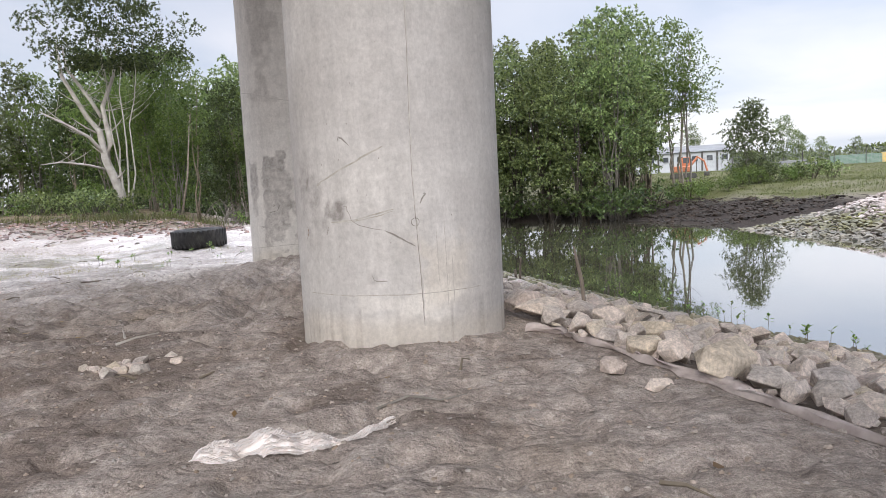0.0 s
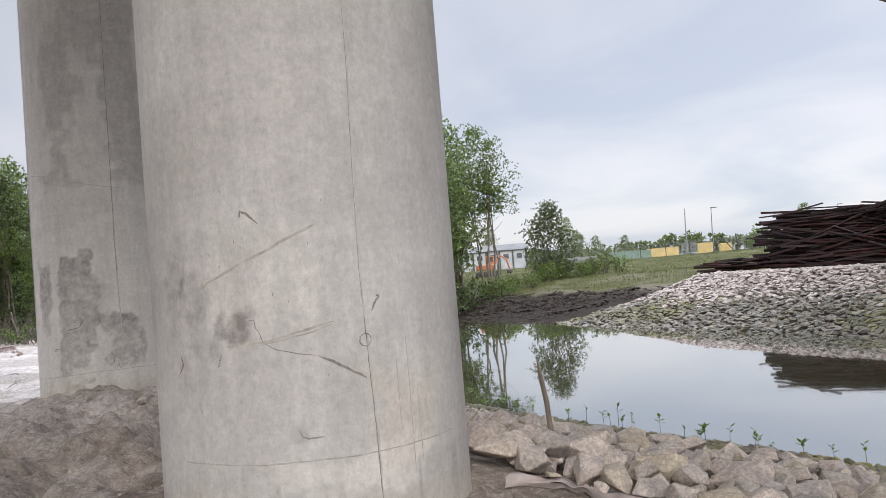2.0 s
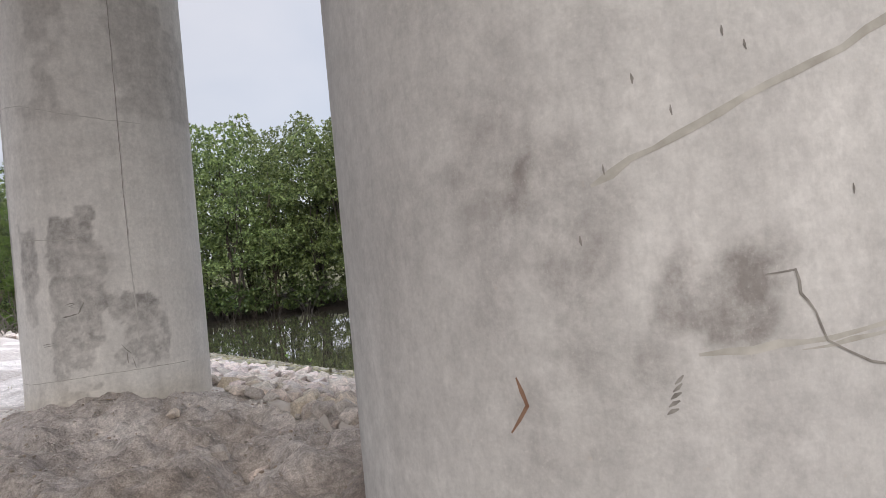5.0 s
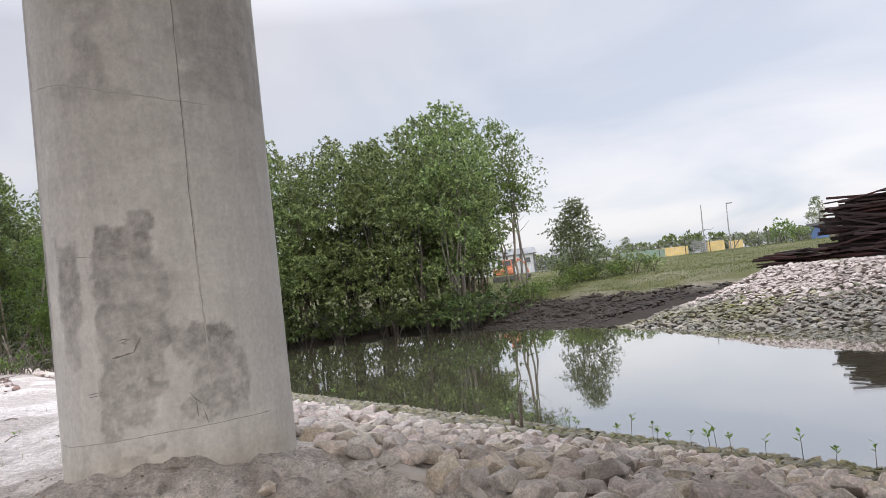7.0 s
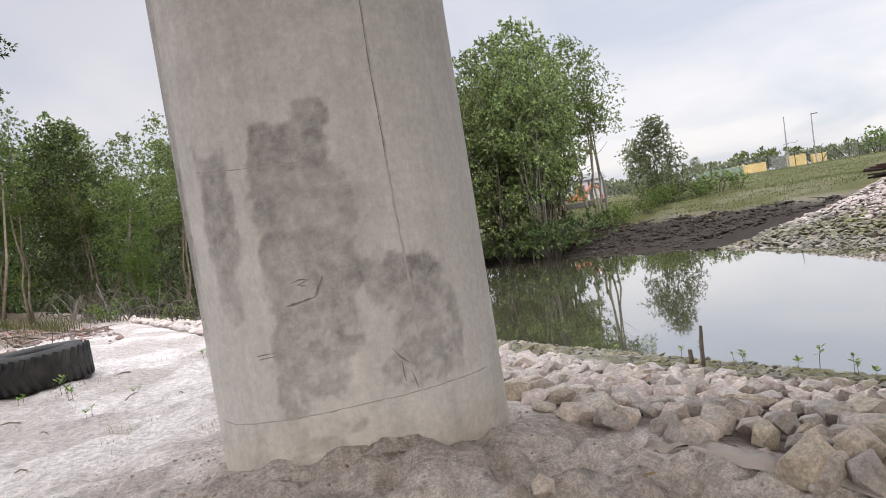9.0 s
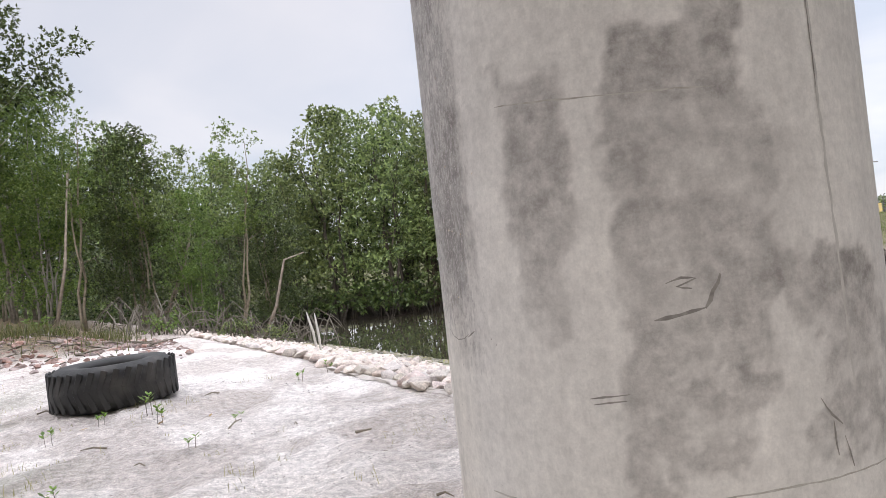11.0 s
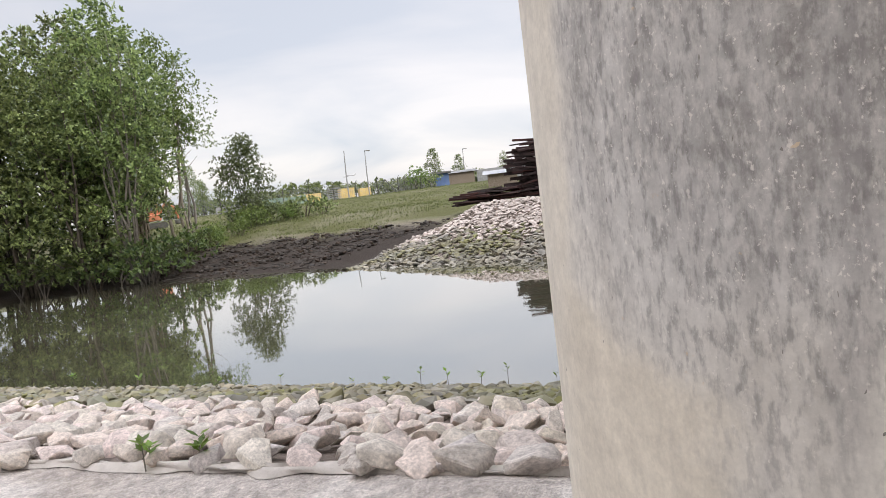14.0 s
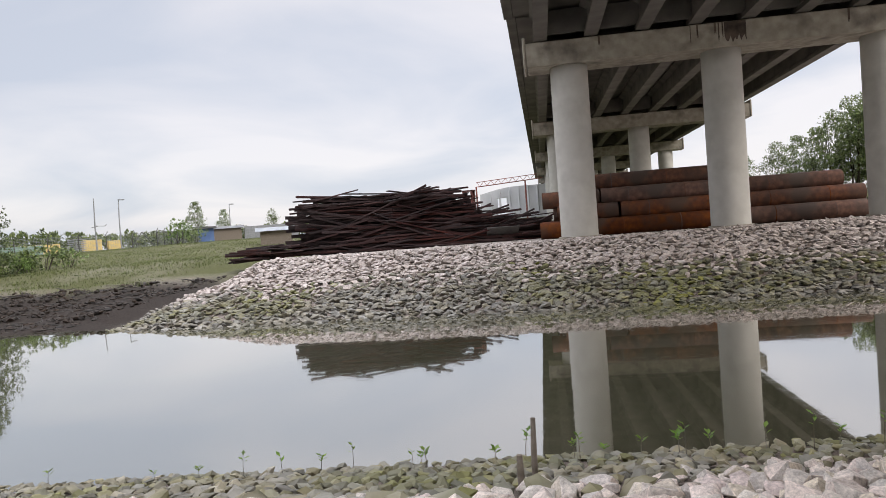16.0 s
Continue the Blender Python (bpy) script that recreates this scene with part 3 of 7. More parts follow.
M_STAIN = material("rusty_stain", [(0.3, (0.035, 0.024, 0.019)), (0.7, (0.12, 0.09, 0.07))], 3, 8, 0.8, 0, 0.1, 30, 0.01)
bridge = empty("bridge_deck", Matrix(), label="concrete girder bridge deck over the river, shade painted dark underneath", category="bridge", kind="structure")
BENTS = [(P1 - BENT_U * SPACING * 0 , BENT_U)] + [(A1 + AXIS * FAR_SPAN * k - FAR_U * FAR_SPACING, FAR_U) for k in range(6)]
centres = [b[0] for b in BENTS]
centres.insert(0, centres[0] - AXIS * SPAN)
gmeshes = {True: girder(SPAN - 0.12), False: girder(FAR_SPAN - 0.12)}
for i in range(len(centres) - 1):
    a, b = centres[i], centres[i + 1]
    length = SPAN if i < 2 else FAR_SPAN
    gmesh = gmeshes[i < 2]
    m = frame2((a + b) / 2, FAR_U)
    for k in range(8):
        g = new("girder", gmesh)
        g.parent = bridge
        g.matrix_world = m @ Matrix.Translation(((k - 3.5) * 2.477, 0, CAP_TOP + 0.08))
    bm = bmesh.new()
    zt = CAP_TOP + 0.08 + 1.62
    add_box(bm, (20.5, length - 0.04, 0.24), Matrix.Translation((0, 0, zt + 0.12)))
    for sx in (-1, 1):
        add_box(bm, (0.22, length - 0.04, 1.05), Matrix.Translation((sx * 10.14, 0, zt + 0.6)))
        add_box(bm, (0.5, length - 0.04, 0.3), Matrix.Translation((sx * 10.2, 0, zt + 0.1)), 0.03)
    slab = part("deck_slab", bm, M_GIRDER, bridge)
    slab.matrix_world = m
    bm = bmesh.new()
    for y in (-length / 2 + 1.2, length / 2 - 1.2):
        for k in range(7):
            add_box(bm, (2.22, 0.25, 1.15), Matrix.Translation(((k - 3) * 2.477, y, CAP_TOP + 0.08 + 0.85)))
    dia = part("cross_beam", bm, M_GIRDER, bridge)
    dia.matrix_world = m

for i, (c, u) in enumerate(BENTS):
    cap = pier_cap("pier_cap", c, u)
    tagged(cap, "weathered concrete cap beam resting on round columns", "beam", group="bridge pier caps", kind="structure")
    if i == 1:                                     # rusty water run down from a deck joint
        for x0, x1, drop in ((-0.95, -0.45, 0.98), (-0.5, 0.05, 1.05), (0.10, 0.16, 0.8), (0.28, 0.34, 1.0), (0.42, 0.52, 0.55), (1.25, 1.33, 0.7), (1.6, 1.64, 0.95), (-5.6, -5.5, 0.7), (5.9, 6.0, 0.5)):
            bm = bmesh.new()
            top_z = CAP_TOP - 0.02
            n = 6
            a = [bm.verts.new((x0 + (x1 - x0) * j / n, 1.154, top_z)) for j in range(n + 1)]
            b = [bm.verts.new((x0 + (x1 - x0) * j / n, 1.154, top_z - drop * (0.82 + 0.18 * math.sin(j * 2.3 + x0 * 5)))) for j in range(n + 1)]
            for j in range(n):
                bm.faces.new((b[j], b[j + 1], a[j + 1], a[j]))
            part("water_stain", bm, M_STAIN, cap, "dark rusty water stain")
    if i:
        for k in (-1, 0, 1):
            x, y = c + u * (FAR_SPACING * k)
            col = plain_column("bridge_column", (x, y), 0.1, "", M_CONC, 48)
            tagged(col, "smooth pale concrete bridge column on the far bank", "column", group="far bridge columns", kind="structure")
            bm = bmesh.new()
            add_tube(bm, [(0, 0, -0.3), (0, 0, 0.2)], COLUMN_R + 0.12, 40)
            collar = part("base_collar", bm, M_DECK, col)
# ---- near columns ----
def column_near(name, centre, label, damp_fn, foot):
    """Cast column with a fine skin above the ground, and damp patches held as an attribute."""
    nt, zs = 288, np.concatenate([np.linspace(foot - 1.0, foot - 0.2, 3), np.arange(foot - 0.1, 4.6, 0.022), np.linspace(4.7, CAP_BOTTOM + 0.02, 20)])
    th = np.linspace(0, 2 * math.pi, nt, endpoint=False)
    T, Z = np.meshgrid(th, zs, indexing="ij")
    R = COLUMN_R + 0.0015 * value_noise(T * COLUMN_R, Z, 0.5, 21)
    V = np.stack([R * np.cos(T), R * np.sin(T), Z], -1).reshape(-1, 3)
    ii = np.arange(nt * len(zs)).reshape(nt, len(zs))
    jj = np.roll(ii, -1, axis=0)
    F = np.stack([ii[:, :-1], jj[:, :-1], jj[:, 1:], ii[:, 1:]], -1).reshape(-1, 4)
    ob = from_arrays(name, V, F, M_PIER, None, label, True)
    for key, values in zip(("damp", "pale", "moss", "rough"), damp_fn(T, Z)):
        a = ob.data.attributes.new(key, "FLOAT", "POINT")
        a.data.foreach_set("value", np.clip(values, 0, 1).reshape(-1).astype(np.float32))
    ob.location = (*centre, 0)
    return tagged(ob, label, "column", group="near bridge columns", kind="structure")


M_PIER = material("concrete_pier", [(0.3, (0.52, 0.505, 0.485)), (0.7, (0.63, 0.615, 0.59))], 1.4, 10, 0.78, 0, 0.14, 90, 0.004, (0.9, (0.46, 0.44, 0.415), 0.45, 0.72))
# pale splashes; on the second column also missing light put into the colour
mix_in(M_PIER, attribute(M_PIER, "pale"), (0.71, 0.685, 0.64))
d_noise, d_range, d_mul = M_PIER.node_tree.nodes.new("ShaderNodeTexNoise"), M_PIER.node_tree.nodes.new("ShaderNodeMapRange"), M_PIER.node_tree.nodes.new("ShaderNodeMath")
d_noise.inputs["Scale"].default_value, d_noise.inputs["Detail"].default_value, d_noise.inputs["Roughness"].default_value = 9.0, 9, 0.75
M_PIER.node_tree.links.new(M_PIER.node_tree.nodes["Texture Coordinate"].outputs["Object"], d_noise.inputs["Vector"])
d_range.inputs["From Min"].default_value, d_range.inputs["From Max"].default_value = 0.36, 0.62
d_range.inputs["To Min"].default_value, d_range.inputs["To Max"].default_value = 0.45, 1.3
M_PIER.node_tree.links.new(d_noise.outputs["Fac"], d_range.inputs["Value"])
d_mul.operation, d_mul.use_clamp = "MULTIPLY", True
M_PIER.node_tree.links.new(d_range.outputs[0], d_mul.inputs[0])
M_PIER.node_tree.links.new(attribute(M_PIER, "damp"), d_mul.inputs[1])
mix_in(M_PIER, d_mul.outputs[0], (0.235, 0.215, 0.20))
mix_in(M_PIER, attribute(M_PIER, "moss"), (0.66, 0.60, 0.505))
M_PIER.node_tree.nodes["Noise Texture"].inputs["Roughness"].default_value = 0.68
pn, pl = M_PIER.node_tree.nodes, M_PIER.node_tree.links
for scale, lo, hi, stretch, rgb in ((15.0, 0.50, 0.68, (1, 1, 0.22), (0.31, 0.29, 0.28)), (60.0, 0.48, 0.62, (1, 1, 0.42), (0.23, 0.215, 0.205)), (80.0, 0.50, 0.68, (1, 1, 0.5), (0.62, 0.59, 0.55)), (62.0, 0.64, 0.69, (1, 1, 0.8), (0.74, 0.70, 0.64)), (125.0, 0.62, 0.66, (1, 1, 0.9), (0.78, 0.74, 0.68)), (30.0, 0.68, 0.73, (1, 1, 1), (0.62, 0.45, 0.28))):      # grey runs, dark grain, pale grain, lime specks, ochre lichen
    m_, n_, r_, f_ = pn.new("ShaderNodeMapping"), pn.new("ShaderNodeTexNoise"), pn.new("ShaderNodeMapRange"), pn.new("ShaderNodeMath")
    m_.inputs["Scale"].default_value, m_.inputs["Location"].default_value = stretch, (scale, 2.0, 5.0)
    pl.new(pn["Texture Coordinate"].outputs["Object"], m_.inputs["Vector"])
    n_.inputs["Scale"].default_value, n_.inputs["Detail"].default_value, n_.inputs["Roughness"].default_value = scale, 6, 0.62
    pl.new(m_.outputs[0], n_.inputs["Vector"])
    r_.inputs["From Min"].default_value, r_.inputs["From Max"].default_value = lo, hi
    pl.new(n_.outputs["Fac"], r_.inputs["Value"])
    f_.operation = "MULTIPLY"
    pl.new(r_.outputs[0], f_.inputs[0])
    pl.new(attribute(M_PIER, "rough"), f_.inputs[1])
    mix_in(M_PIER, f_.outputs[0], rgb)
for scale, stretch, lo, hi in ((9.0, (1, 1, 0.22), 0.90, 1.07), (26.0, (1, 1, 1), 0.88, 1.09), (3.2, (0.5, 0.5, 2.4), 0.95, 1.05), (110.0, (1, 1, 1), 0.93, 1.06)):    # runs, mottling, lift bands, pores
    m_, n_, r_, s_ = pn.new("ShaderNodeMapping"), pn.new("ShaderNodeTexNoise"), pn.new("ShaderNodeMapRange"), pn.new("ShaderNodeVectorMath")
    m_.inputs["Scale"].default_value = stretch
    pl.new(pn["Texture Coordinate"].outputs["Object"], m_.inputs["Vector"])
    n_.inputs["Scale"].default_value, n_.inputs["Detail"].default_value, n_.inputs["Roughness"].default_value = scale, 6, 0.65
    pl.new(m_.outputs[0], n_.inputs["Vector"])
    r_.inputs["From Min"].default_value, r_.inputs["From Max"].default_value = 0.3, 0.7
    r_.inputs["To Min"].default_value, r_.inputs["To Max"].default_value = lo, hi
    pl.new(n_.outputs["Fac"], r_.inputs["Value"])
    s_.operation = "SCALE"
    pl.new(pn["Principled BSDF"].inputs["Base Color"].links[0].from_socket, s_.inputs[0])
    pl.new(r_.outputs[0], s_.inputs["Scale"])
    pl.new(s_.outputs[0], pn["Principled BSDF"].inputs["Base Color"])


def wrap(a):
    return (a + math.pi) % (2 * math.pi) - math.pi


def blob(T, Z, deg, z, w, h, seed=0, rough=0.5, soft=0.12):
    """A ragged patch, centred at an angle and height, w wide and h high."""
    x, y = wrap(T - radians(deg)) * COLUMN_R / (w / 2), (Z - z) / (h / 2)
    n = value_noise(T * COLUMN_R, Z, 0.22, 30 + seed) * 1.1 + value_noise(T * COLUMN_R, Z, 0.09, 31 + seed) * 0.8 + value_noise(T * COLUMN_R, Z, 0.035, 32 + seed) * 0.45
    r = (np.abs(x) ** 7 + np.abs(y) ** 7) ** (1 / 7) + rough * n
    return step(1 + soft, 1 - soft, r)


def streaks(T, Z, seed, z0, z1, wide=0.05):
    """Vertical runs of water."""
    n = value_noise(T * COLUMN_R / wide, Z * 0.6, 1.0, seed) + 0.5 * value_noise(T * COLUMN_R / wide * 3, Z, 1.0, seed + 1)
    return step(0.12, 0.42, n) * step(z0 - 0.3, z0 + 0.3, Z) * step(z1 + 0.3, z1 - 0.3, Z)


def damp_one(T, Z):
    d = 0.55 * blob(T, Z, 237.5, 1.20, 0.18, 0.15, 1, 0.8, 0.08) + 0.4 * blob(T, Z, 243.0, 1.23, 0.08, 0.08, 12, 0.7, 0.3) + 0.33 * blob(T, Z, 214, 1.30, 0.14, 0.55, 2, 1.3, 0.4) + 0.33 * blob(T, Z, 223.5, 1.25, 0.14, 0.45, 13, 1.4, 0.4)
    d += 0.4 * blob(T, Z, 231, 1.07, 0.10, 0.14, 14, 0.8, 0.4) + 0.3 * blob(T, Z, 258, 0.61, 0.07, 0.1, 15, 0.8, 0.4)
    d += 0.62 * streaks(T, Z, 41, -0.2, 0.36, 0.04) * step(0.5, 0.3, Z) + 0.22 * step(0.30, 0.12, Z + 0.12 * value_noise(T * COLUMN_R, Z, 0.2, 88))
    d += 0.16 * step(-0.1, 0.4, value_noise(T * COLUMN_R, Z * 0.5, 0.5, 44)) + 0.10 * step(0.1, 0.4, value_noise(T * COLUMN_R * 3, Z * 0.4, 0.4, 46))
    p = 0.9 * blob(T, Z, 283, 0.36, 0.5, 0.24, 5, 0.9, 0.3) + 0.6 * blob(T, Z, 262, 0.40, 0.3, 0.10, 17, 1.0, 0.3) + 0.2 * step(0.0, 0.4, value_noise(T * COLUMN_R, Z, 0.7, 45))
    m = 0.4 * blob(T, Z, 296, 0.62, 0.45, 0.5, 6, 0.8, 0.5) + 0.45 * step(0.34, 0.16, Z + 0.15 * value_noise(T * COLUMN_R, Z, 0.3, 7))
    return d, p, m, 0.12 + 0 * Z


def damp_two(T, Z):
    d = np.maximum.reduce([a * blob(T, Z, deg, z, w, h, k, r, s) for k, (a, deg, z, w, h, r, s) in enumerate((
        (0.56, 263.2, 2.04, 0.19, 0.16, 0.25, 0.06), (0.60, 255.4, 1.89, 0.42, 0.27, 0.28, 0.06), (0.40, 257.0, 1.56, 0.50, 0.56, 0.45, 0.08), (0.48, 253.0, 1.22, 0.42, 0.44, 0.45, 0.08),
        (0.50, 267.6, 1.20, 0.12, 0.30, 0.5, 0.08), (0.46, 253.5, 0.93, 0.42, 0.38, 0.6, 0.10), (0.40, 249.4, 0.66, 0.34, 0.42, 0.7, 0.15), (0.60, 288.8, 1.05, 0.38, 0.32, 0.35, 0.06),
        (0.40, 277.8, 1.08, 0.18, 0.23, 0.4, 0.08), (0.47, 293.1, 0.71, 0.43, 0.52, 0.4, 0.08), (0.55, 279.0, 0.56, 0.20, 0.16, 0.8, 0.15), (0.50, 223.5, 1.60, 0.26, 0.62, 0.5, 0.12),
        (0.42, 222.5, 1.22, 0.20, 0.42, 0.7, 0.2), (0.30, 192.0, 1.72, 0.32, 0.75, 0.7, 0.3), (0.22, 190.0, 1.30, 0.24, 0.30, 0.9, 0.3), (0.58, 249.0, 0.24, 0.26, 0.10, 0.5, 0.06), (0.35, 242.0, 0.30, 0.10, 0.08, 0.7, 0.1), (0.35, 262.0, 0.31, 0.12, 0.07, 0.7, 0.1),
        (0.16, 270.0, 1.45, 0.30, 0.60, 0.9, 0.3)))])
    worn = step(1.05, 0.8, Z) * step(0.02, 0.2, value_noise(T * COLUMN_R, Z, 0.06, 67) + 0.6 * value_noise(T * COLUMN_R, Z, 0.025, 68))
    d *= (1 - 0.6 * worn) * (1 + 0.5 * value_noise(T * COLUMN_R, Z, 0.16, 84) + 0.35 * value_noise(T * COLUMN_R, Z, 0.05, 85))
    left = step(120, 150, np.degrees(T)) * step(212, 198, np.degrees(T))
    north = step(120, 150, np.degrees(T)) * step(204, 184, np.degrees(T))
    high = step(0.95, 1.5, Z + 0.35 * value_noise(T * COLUMN_R, Z, 0.4, 57))
    d += 0.12 * north * high * (0.5 + 0.7 * value_noise(T * COLUMN_R * 2.2, Z * 0.8, 0.35, 58) + 0.45 * value_noise(T * COLUMN_R, Z, 0.06, 69) + 0.35 * value_noise(T * COLUMN_R, Z, 0.028, 70)) * step(4.2, 2.6, Z)
    patches = value_noise(T * COLUMN_R * 1.5, Z * 0.7, 0.34, 74) + 0.55 * value_noise(T * COLUMN_R, Z, 0.12, 75) + 0.3 * value_noise(T * COLUMN_R, Z, 0.045, 76)
    d += 0.30 * north * high * step(-0.02, 0.18, patches) * (0.8 + 0.7 * value_noise(T * COLUMN_R, Z, 0.03, 77)) * step(4.2, 2.6, Z)
    shade = step(140, 168, np.degrees(T)) * step(205, 188, np.degrees(T))
    d += shade * step(0.95, 1.35, Z + 0.3 * value_noise(T * COLUMN_R * 3, Z, 0.4, 86)) * (0.14 + 0.5 * value_noise(T * COLUMN_R * 2, Z, 0.3, 87)) * step(4.0, 2.6, Z)
    d -= 0.7 * blob(T, Z, 207.5, 1.7, 0.12, 1.5, 59, 0.6, 0.4)
    d += 0.34 * left * streaks(T, Z, 51, 0.1, 1.5, 0.06) + 0.25 * left * step(0.0, 0.3, value_noise(T * COLUMN_R, Z, 0.045, 54)) * high
    d += 0.3 * blob(T, Z, 191, 1.02, 0.16, 0.24, 60, 0.8, 0.5)
    d += 0.55 * blob(T, Z, 248, 0.10, 0.32, 0.16, 10, 1.0) + 0.25 * step(0.15, 0.4, value_noise(T * COLUMN_R, Z, 0.12, 63)) * step(0.5, 0.2, Z)
    blocks = step(-0.05, 0.12, value_noise(T * COLUMN_R, Z * 0.5, 0.45, 64) + 0.4 * value_noise(T * COLUMN_R, Z, 0.12, 80))
    d += (0.05 + 0.16 * blocks) * step(2.94, 3.04, Z + 0.06 * value_noise(T * COLUMN_R, Z, 0.3, 81)) + 0.12 * step(2.1, 2.6, Z) * blocks
    # the 0.85 base brightens this whole column in colour, for light it lacks
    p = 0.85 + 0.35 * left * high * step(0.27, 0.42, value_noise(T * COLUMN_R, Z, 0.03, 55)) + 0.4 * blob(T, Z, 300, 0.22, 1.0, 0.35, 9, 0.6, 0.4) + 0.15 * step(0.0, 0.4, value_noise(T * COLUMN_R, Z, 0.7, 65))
    ragged = 9 * value_noise(T * COLUMN_R, Z, 0.3, 66) + 5 * value_noise(T * COLUMN_R, Z, 0.08, 89)
    bound = 145 + 15 * step(1.12, 0.93, Z)                     # clean beige skin gives way to the grey grained one
    clean = step(bound + 5, bound - 4, np.degrees(T) + ragged) * step(100, 112, np.degrees(T))
    m = 0.5 * step(0.42, 0.1, Z + 0.2 * value_noise(T * COLUMN_R, Z, 0.4, 56)) + 0.75 * clean + 0.35 * north * step(1.25, 0.95, Z + 0.2 * value_noise(T * COLUMN_R, Z, 0.2, 90))
    brown = step(169, 175, np.degrees(T) + ragged) * step(206, 198, np.degrees(T)) * step(0.95, 1.25, Z + 0.25 * value_noise(T * COLUMN_R, Z, 0.25, 91)) * step(4.2, 2.6, Z)
    d = d * (1 - 0.9 * clean) + 0.26 * brown * (0.9 + 0.8 * value_noise(T * COLUMN_R, Z, 0.12, 92))
    grained = left * step(0.75, 1.25, Z + 0.4 * value_noise(T * COLUMN_R, Z, 0.3, 78)) * step(210, 194, np.degrees(T)) * (1 - clean)
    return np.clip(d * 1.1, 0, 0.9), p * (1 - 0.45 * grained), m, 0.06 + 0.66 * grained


def on_column(deg, z, lift=0.0):
    a = radians(deg)
    return ((COLUMN_R + lift) * math.cos(a), (COLUMN_R + lift) * math.sin(a), z)


def line_mark(column, name, points, width, mat, lift=0.0016):
    """A mark that lies on a column's skin, along (angle, height) points."""
    bm = bmesh.new()
    dense = []
    for (a0, z0), (a1, z1) in zip(points, points[1:]):
        n = max(2, int(math.hypot((a1 - a0) * 0.0165, z1 - z0) / 0.04))
        dense += [(a0 + (a1 - a0) * k / n, z0 + (z1 - z0) * k / n) for k in range(n)]
    dense.append(points[-1])
    rng = random.Random(len(dense) * 7 + int(points[0][0]))
    rows = []
    for i, (a, z) in enumerate(dense):
        a0, z0 = dense[max(i - 1, 0)]
        a1, z1 = dense[min(i + 1, len(dense) - 1)]
        dx, dz = (a1 - a0) * 0.0165, z1 - z0
        n = math.hypot(dx, dz) or 1
        w = width * (0.6 + 0.8 * rng.random()) * (0.35 if i in (0, len(dense) - 1) else 1) / 2
        j = (rng.random() - 0.5) * width * 0.6
        ox, oz = -dz / n, dx / n
        rows.append([bm.verts.new(on_column(a + ox * (k * w + j) / 0.0165, z + oz * (k * w + j), lift)) for k in (-1, 1)])
    for p, q in zip(rows, rows[1:]):
        bm.faces.new((p[0], p[1], q[1], q[0]))
    return part(name, bm, mat, column)


M_CRACK = material("crack_shadow", [(0.3, (0.17, 0.155, 0.14)), (0.7, (0.33, 0.31, 0.28))], 30, 4, 0.95, 0, 0)
M_SMEAR = material("grey_smear", [(0.3, (0.32, 0.30, 0.26)), (0.7, (0.50, 0.48, 0.43))], 22, 8, 0.9, 0, 0.2, 60, 0.004)
M_SEAM = material("seam_grout", [(0.3, (0.41, 0.395, 0.36)), (0.7, (0.56, 0.54, 0.50))], 12, 8, 0.9, 0, 0.2, 60, 0.004)
M_RUSTM = material("rust_stain", [(0.3, (0.17, 0.085, 0.05)), (0.7, (0.30, 0.19, 0.13))], 20, 6, 0.9, 0, 0)
column_1 = column_near("bridge_column", P1, "pale concrete bridge column with scratches, a cracked seam and damp patches", damp_one, 0.0)
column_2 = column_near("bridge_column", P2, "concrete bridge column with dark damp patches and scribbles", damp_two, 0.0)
column_3 = plain_column("bridge_column", P1 - BENT_U * SPACING, 0.0, "", M_CONC)
tagged(column_3, "plain pale concrete bridge column standing in sand", "column", group="near bridge columns", kind="structure")
line_mark(column_1, "crack", [(281.2, 8.7), (281.0, 2.5), (280.3, 1.9), (280.1, 1.45), (280.6, 1.2)], 0.0028, M_CRACK)
line_mark(column_1, "crack", [(280.6, 1.2), (281.2, 0.95), (281.8, 0.7), (282.2, 0.46), (282.6, 0.2)], 0.005, M_CRACK)
line_mark(column_1, "seam", [(281.4, 8.7), (281.1, 2.5), (280.5, 1.9), (280.4, 1.45), (280.8, 1.2), (281.5, 0.95), (282.0, 0.7), (282.5, 0.46), (282.7, 0.2)], 0.014, M_SEAM, 0.0010)
line_mark(column_1, "scratch", [(243.7, 1.745), (244.0, 1.78), (245.6, 1.765), (249.6, 1.704)], 0.012, M_CRACK)
line_mark(column_1, "smear", [(226.7, 1.393), (238, 1.475), (250.0, 1.555), (258.2, 1.619), (266.9, 1.681)], 0.013, M_SMEAR)
line_mark(column_1, "smear", [(236.1, 1.082), (249.0, 1.101), (255.8, 1.12), (264.1, 1.15), (270.8, 1.176)], 0.012, M_SMEAR)
line_mark(column_1, "smear", [(246.0, 1.080), (255.8, 1.103), (264.1, 1.132), (270.0, 1.158)], 0.008, M_SMEAR)
line_mark(column_1, "crack", [(243.2, 1.211), (246.1, 1.216), (246.4, 1.176), (247.7, 1.143), (248.5, 1.094), (252.6, 1.054), (259.3, 1.024), (265.4, 1.006)], 0.004, M_CRACK)
line_mark(column_1, "crack", [(265.4, 1.006), (271.8, 0.946), (276, 0.905), (280.0, 0.861)], 0.011, M_CRACK)
line_mark(column_1, "rust_run", [(216.0, 1.05), (217.1, 0.997), (214.6, 0.945)], 0.009, M_RUSTM)
line_mark(column_1, "scratch", [(285.3, 1.291), (286.6, 1.284), (284.3, 1.244), (283.5, 1.207)], 0.010, M_CRACK)
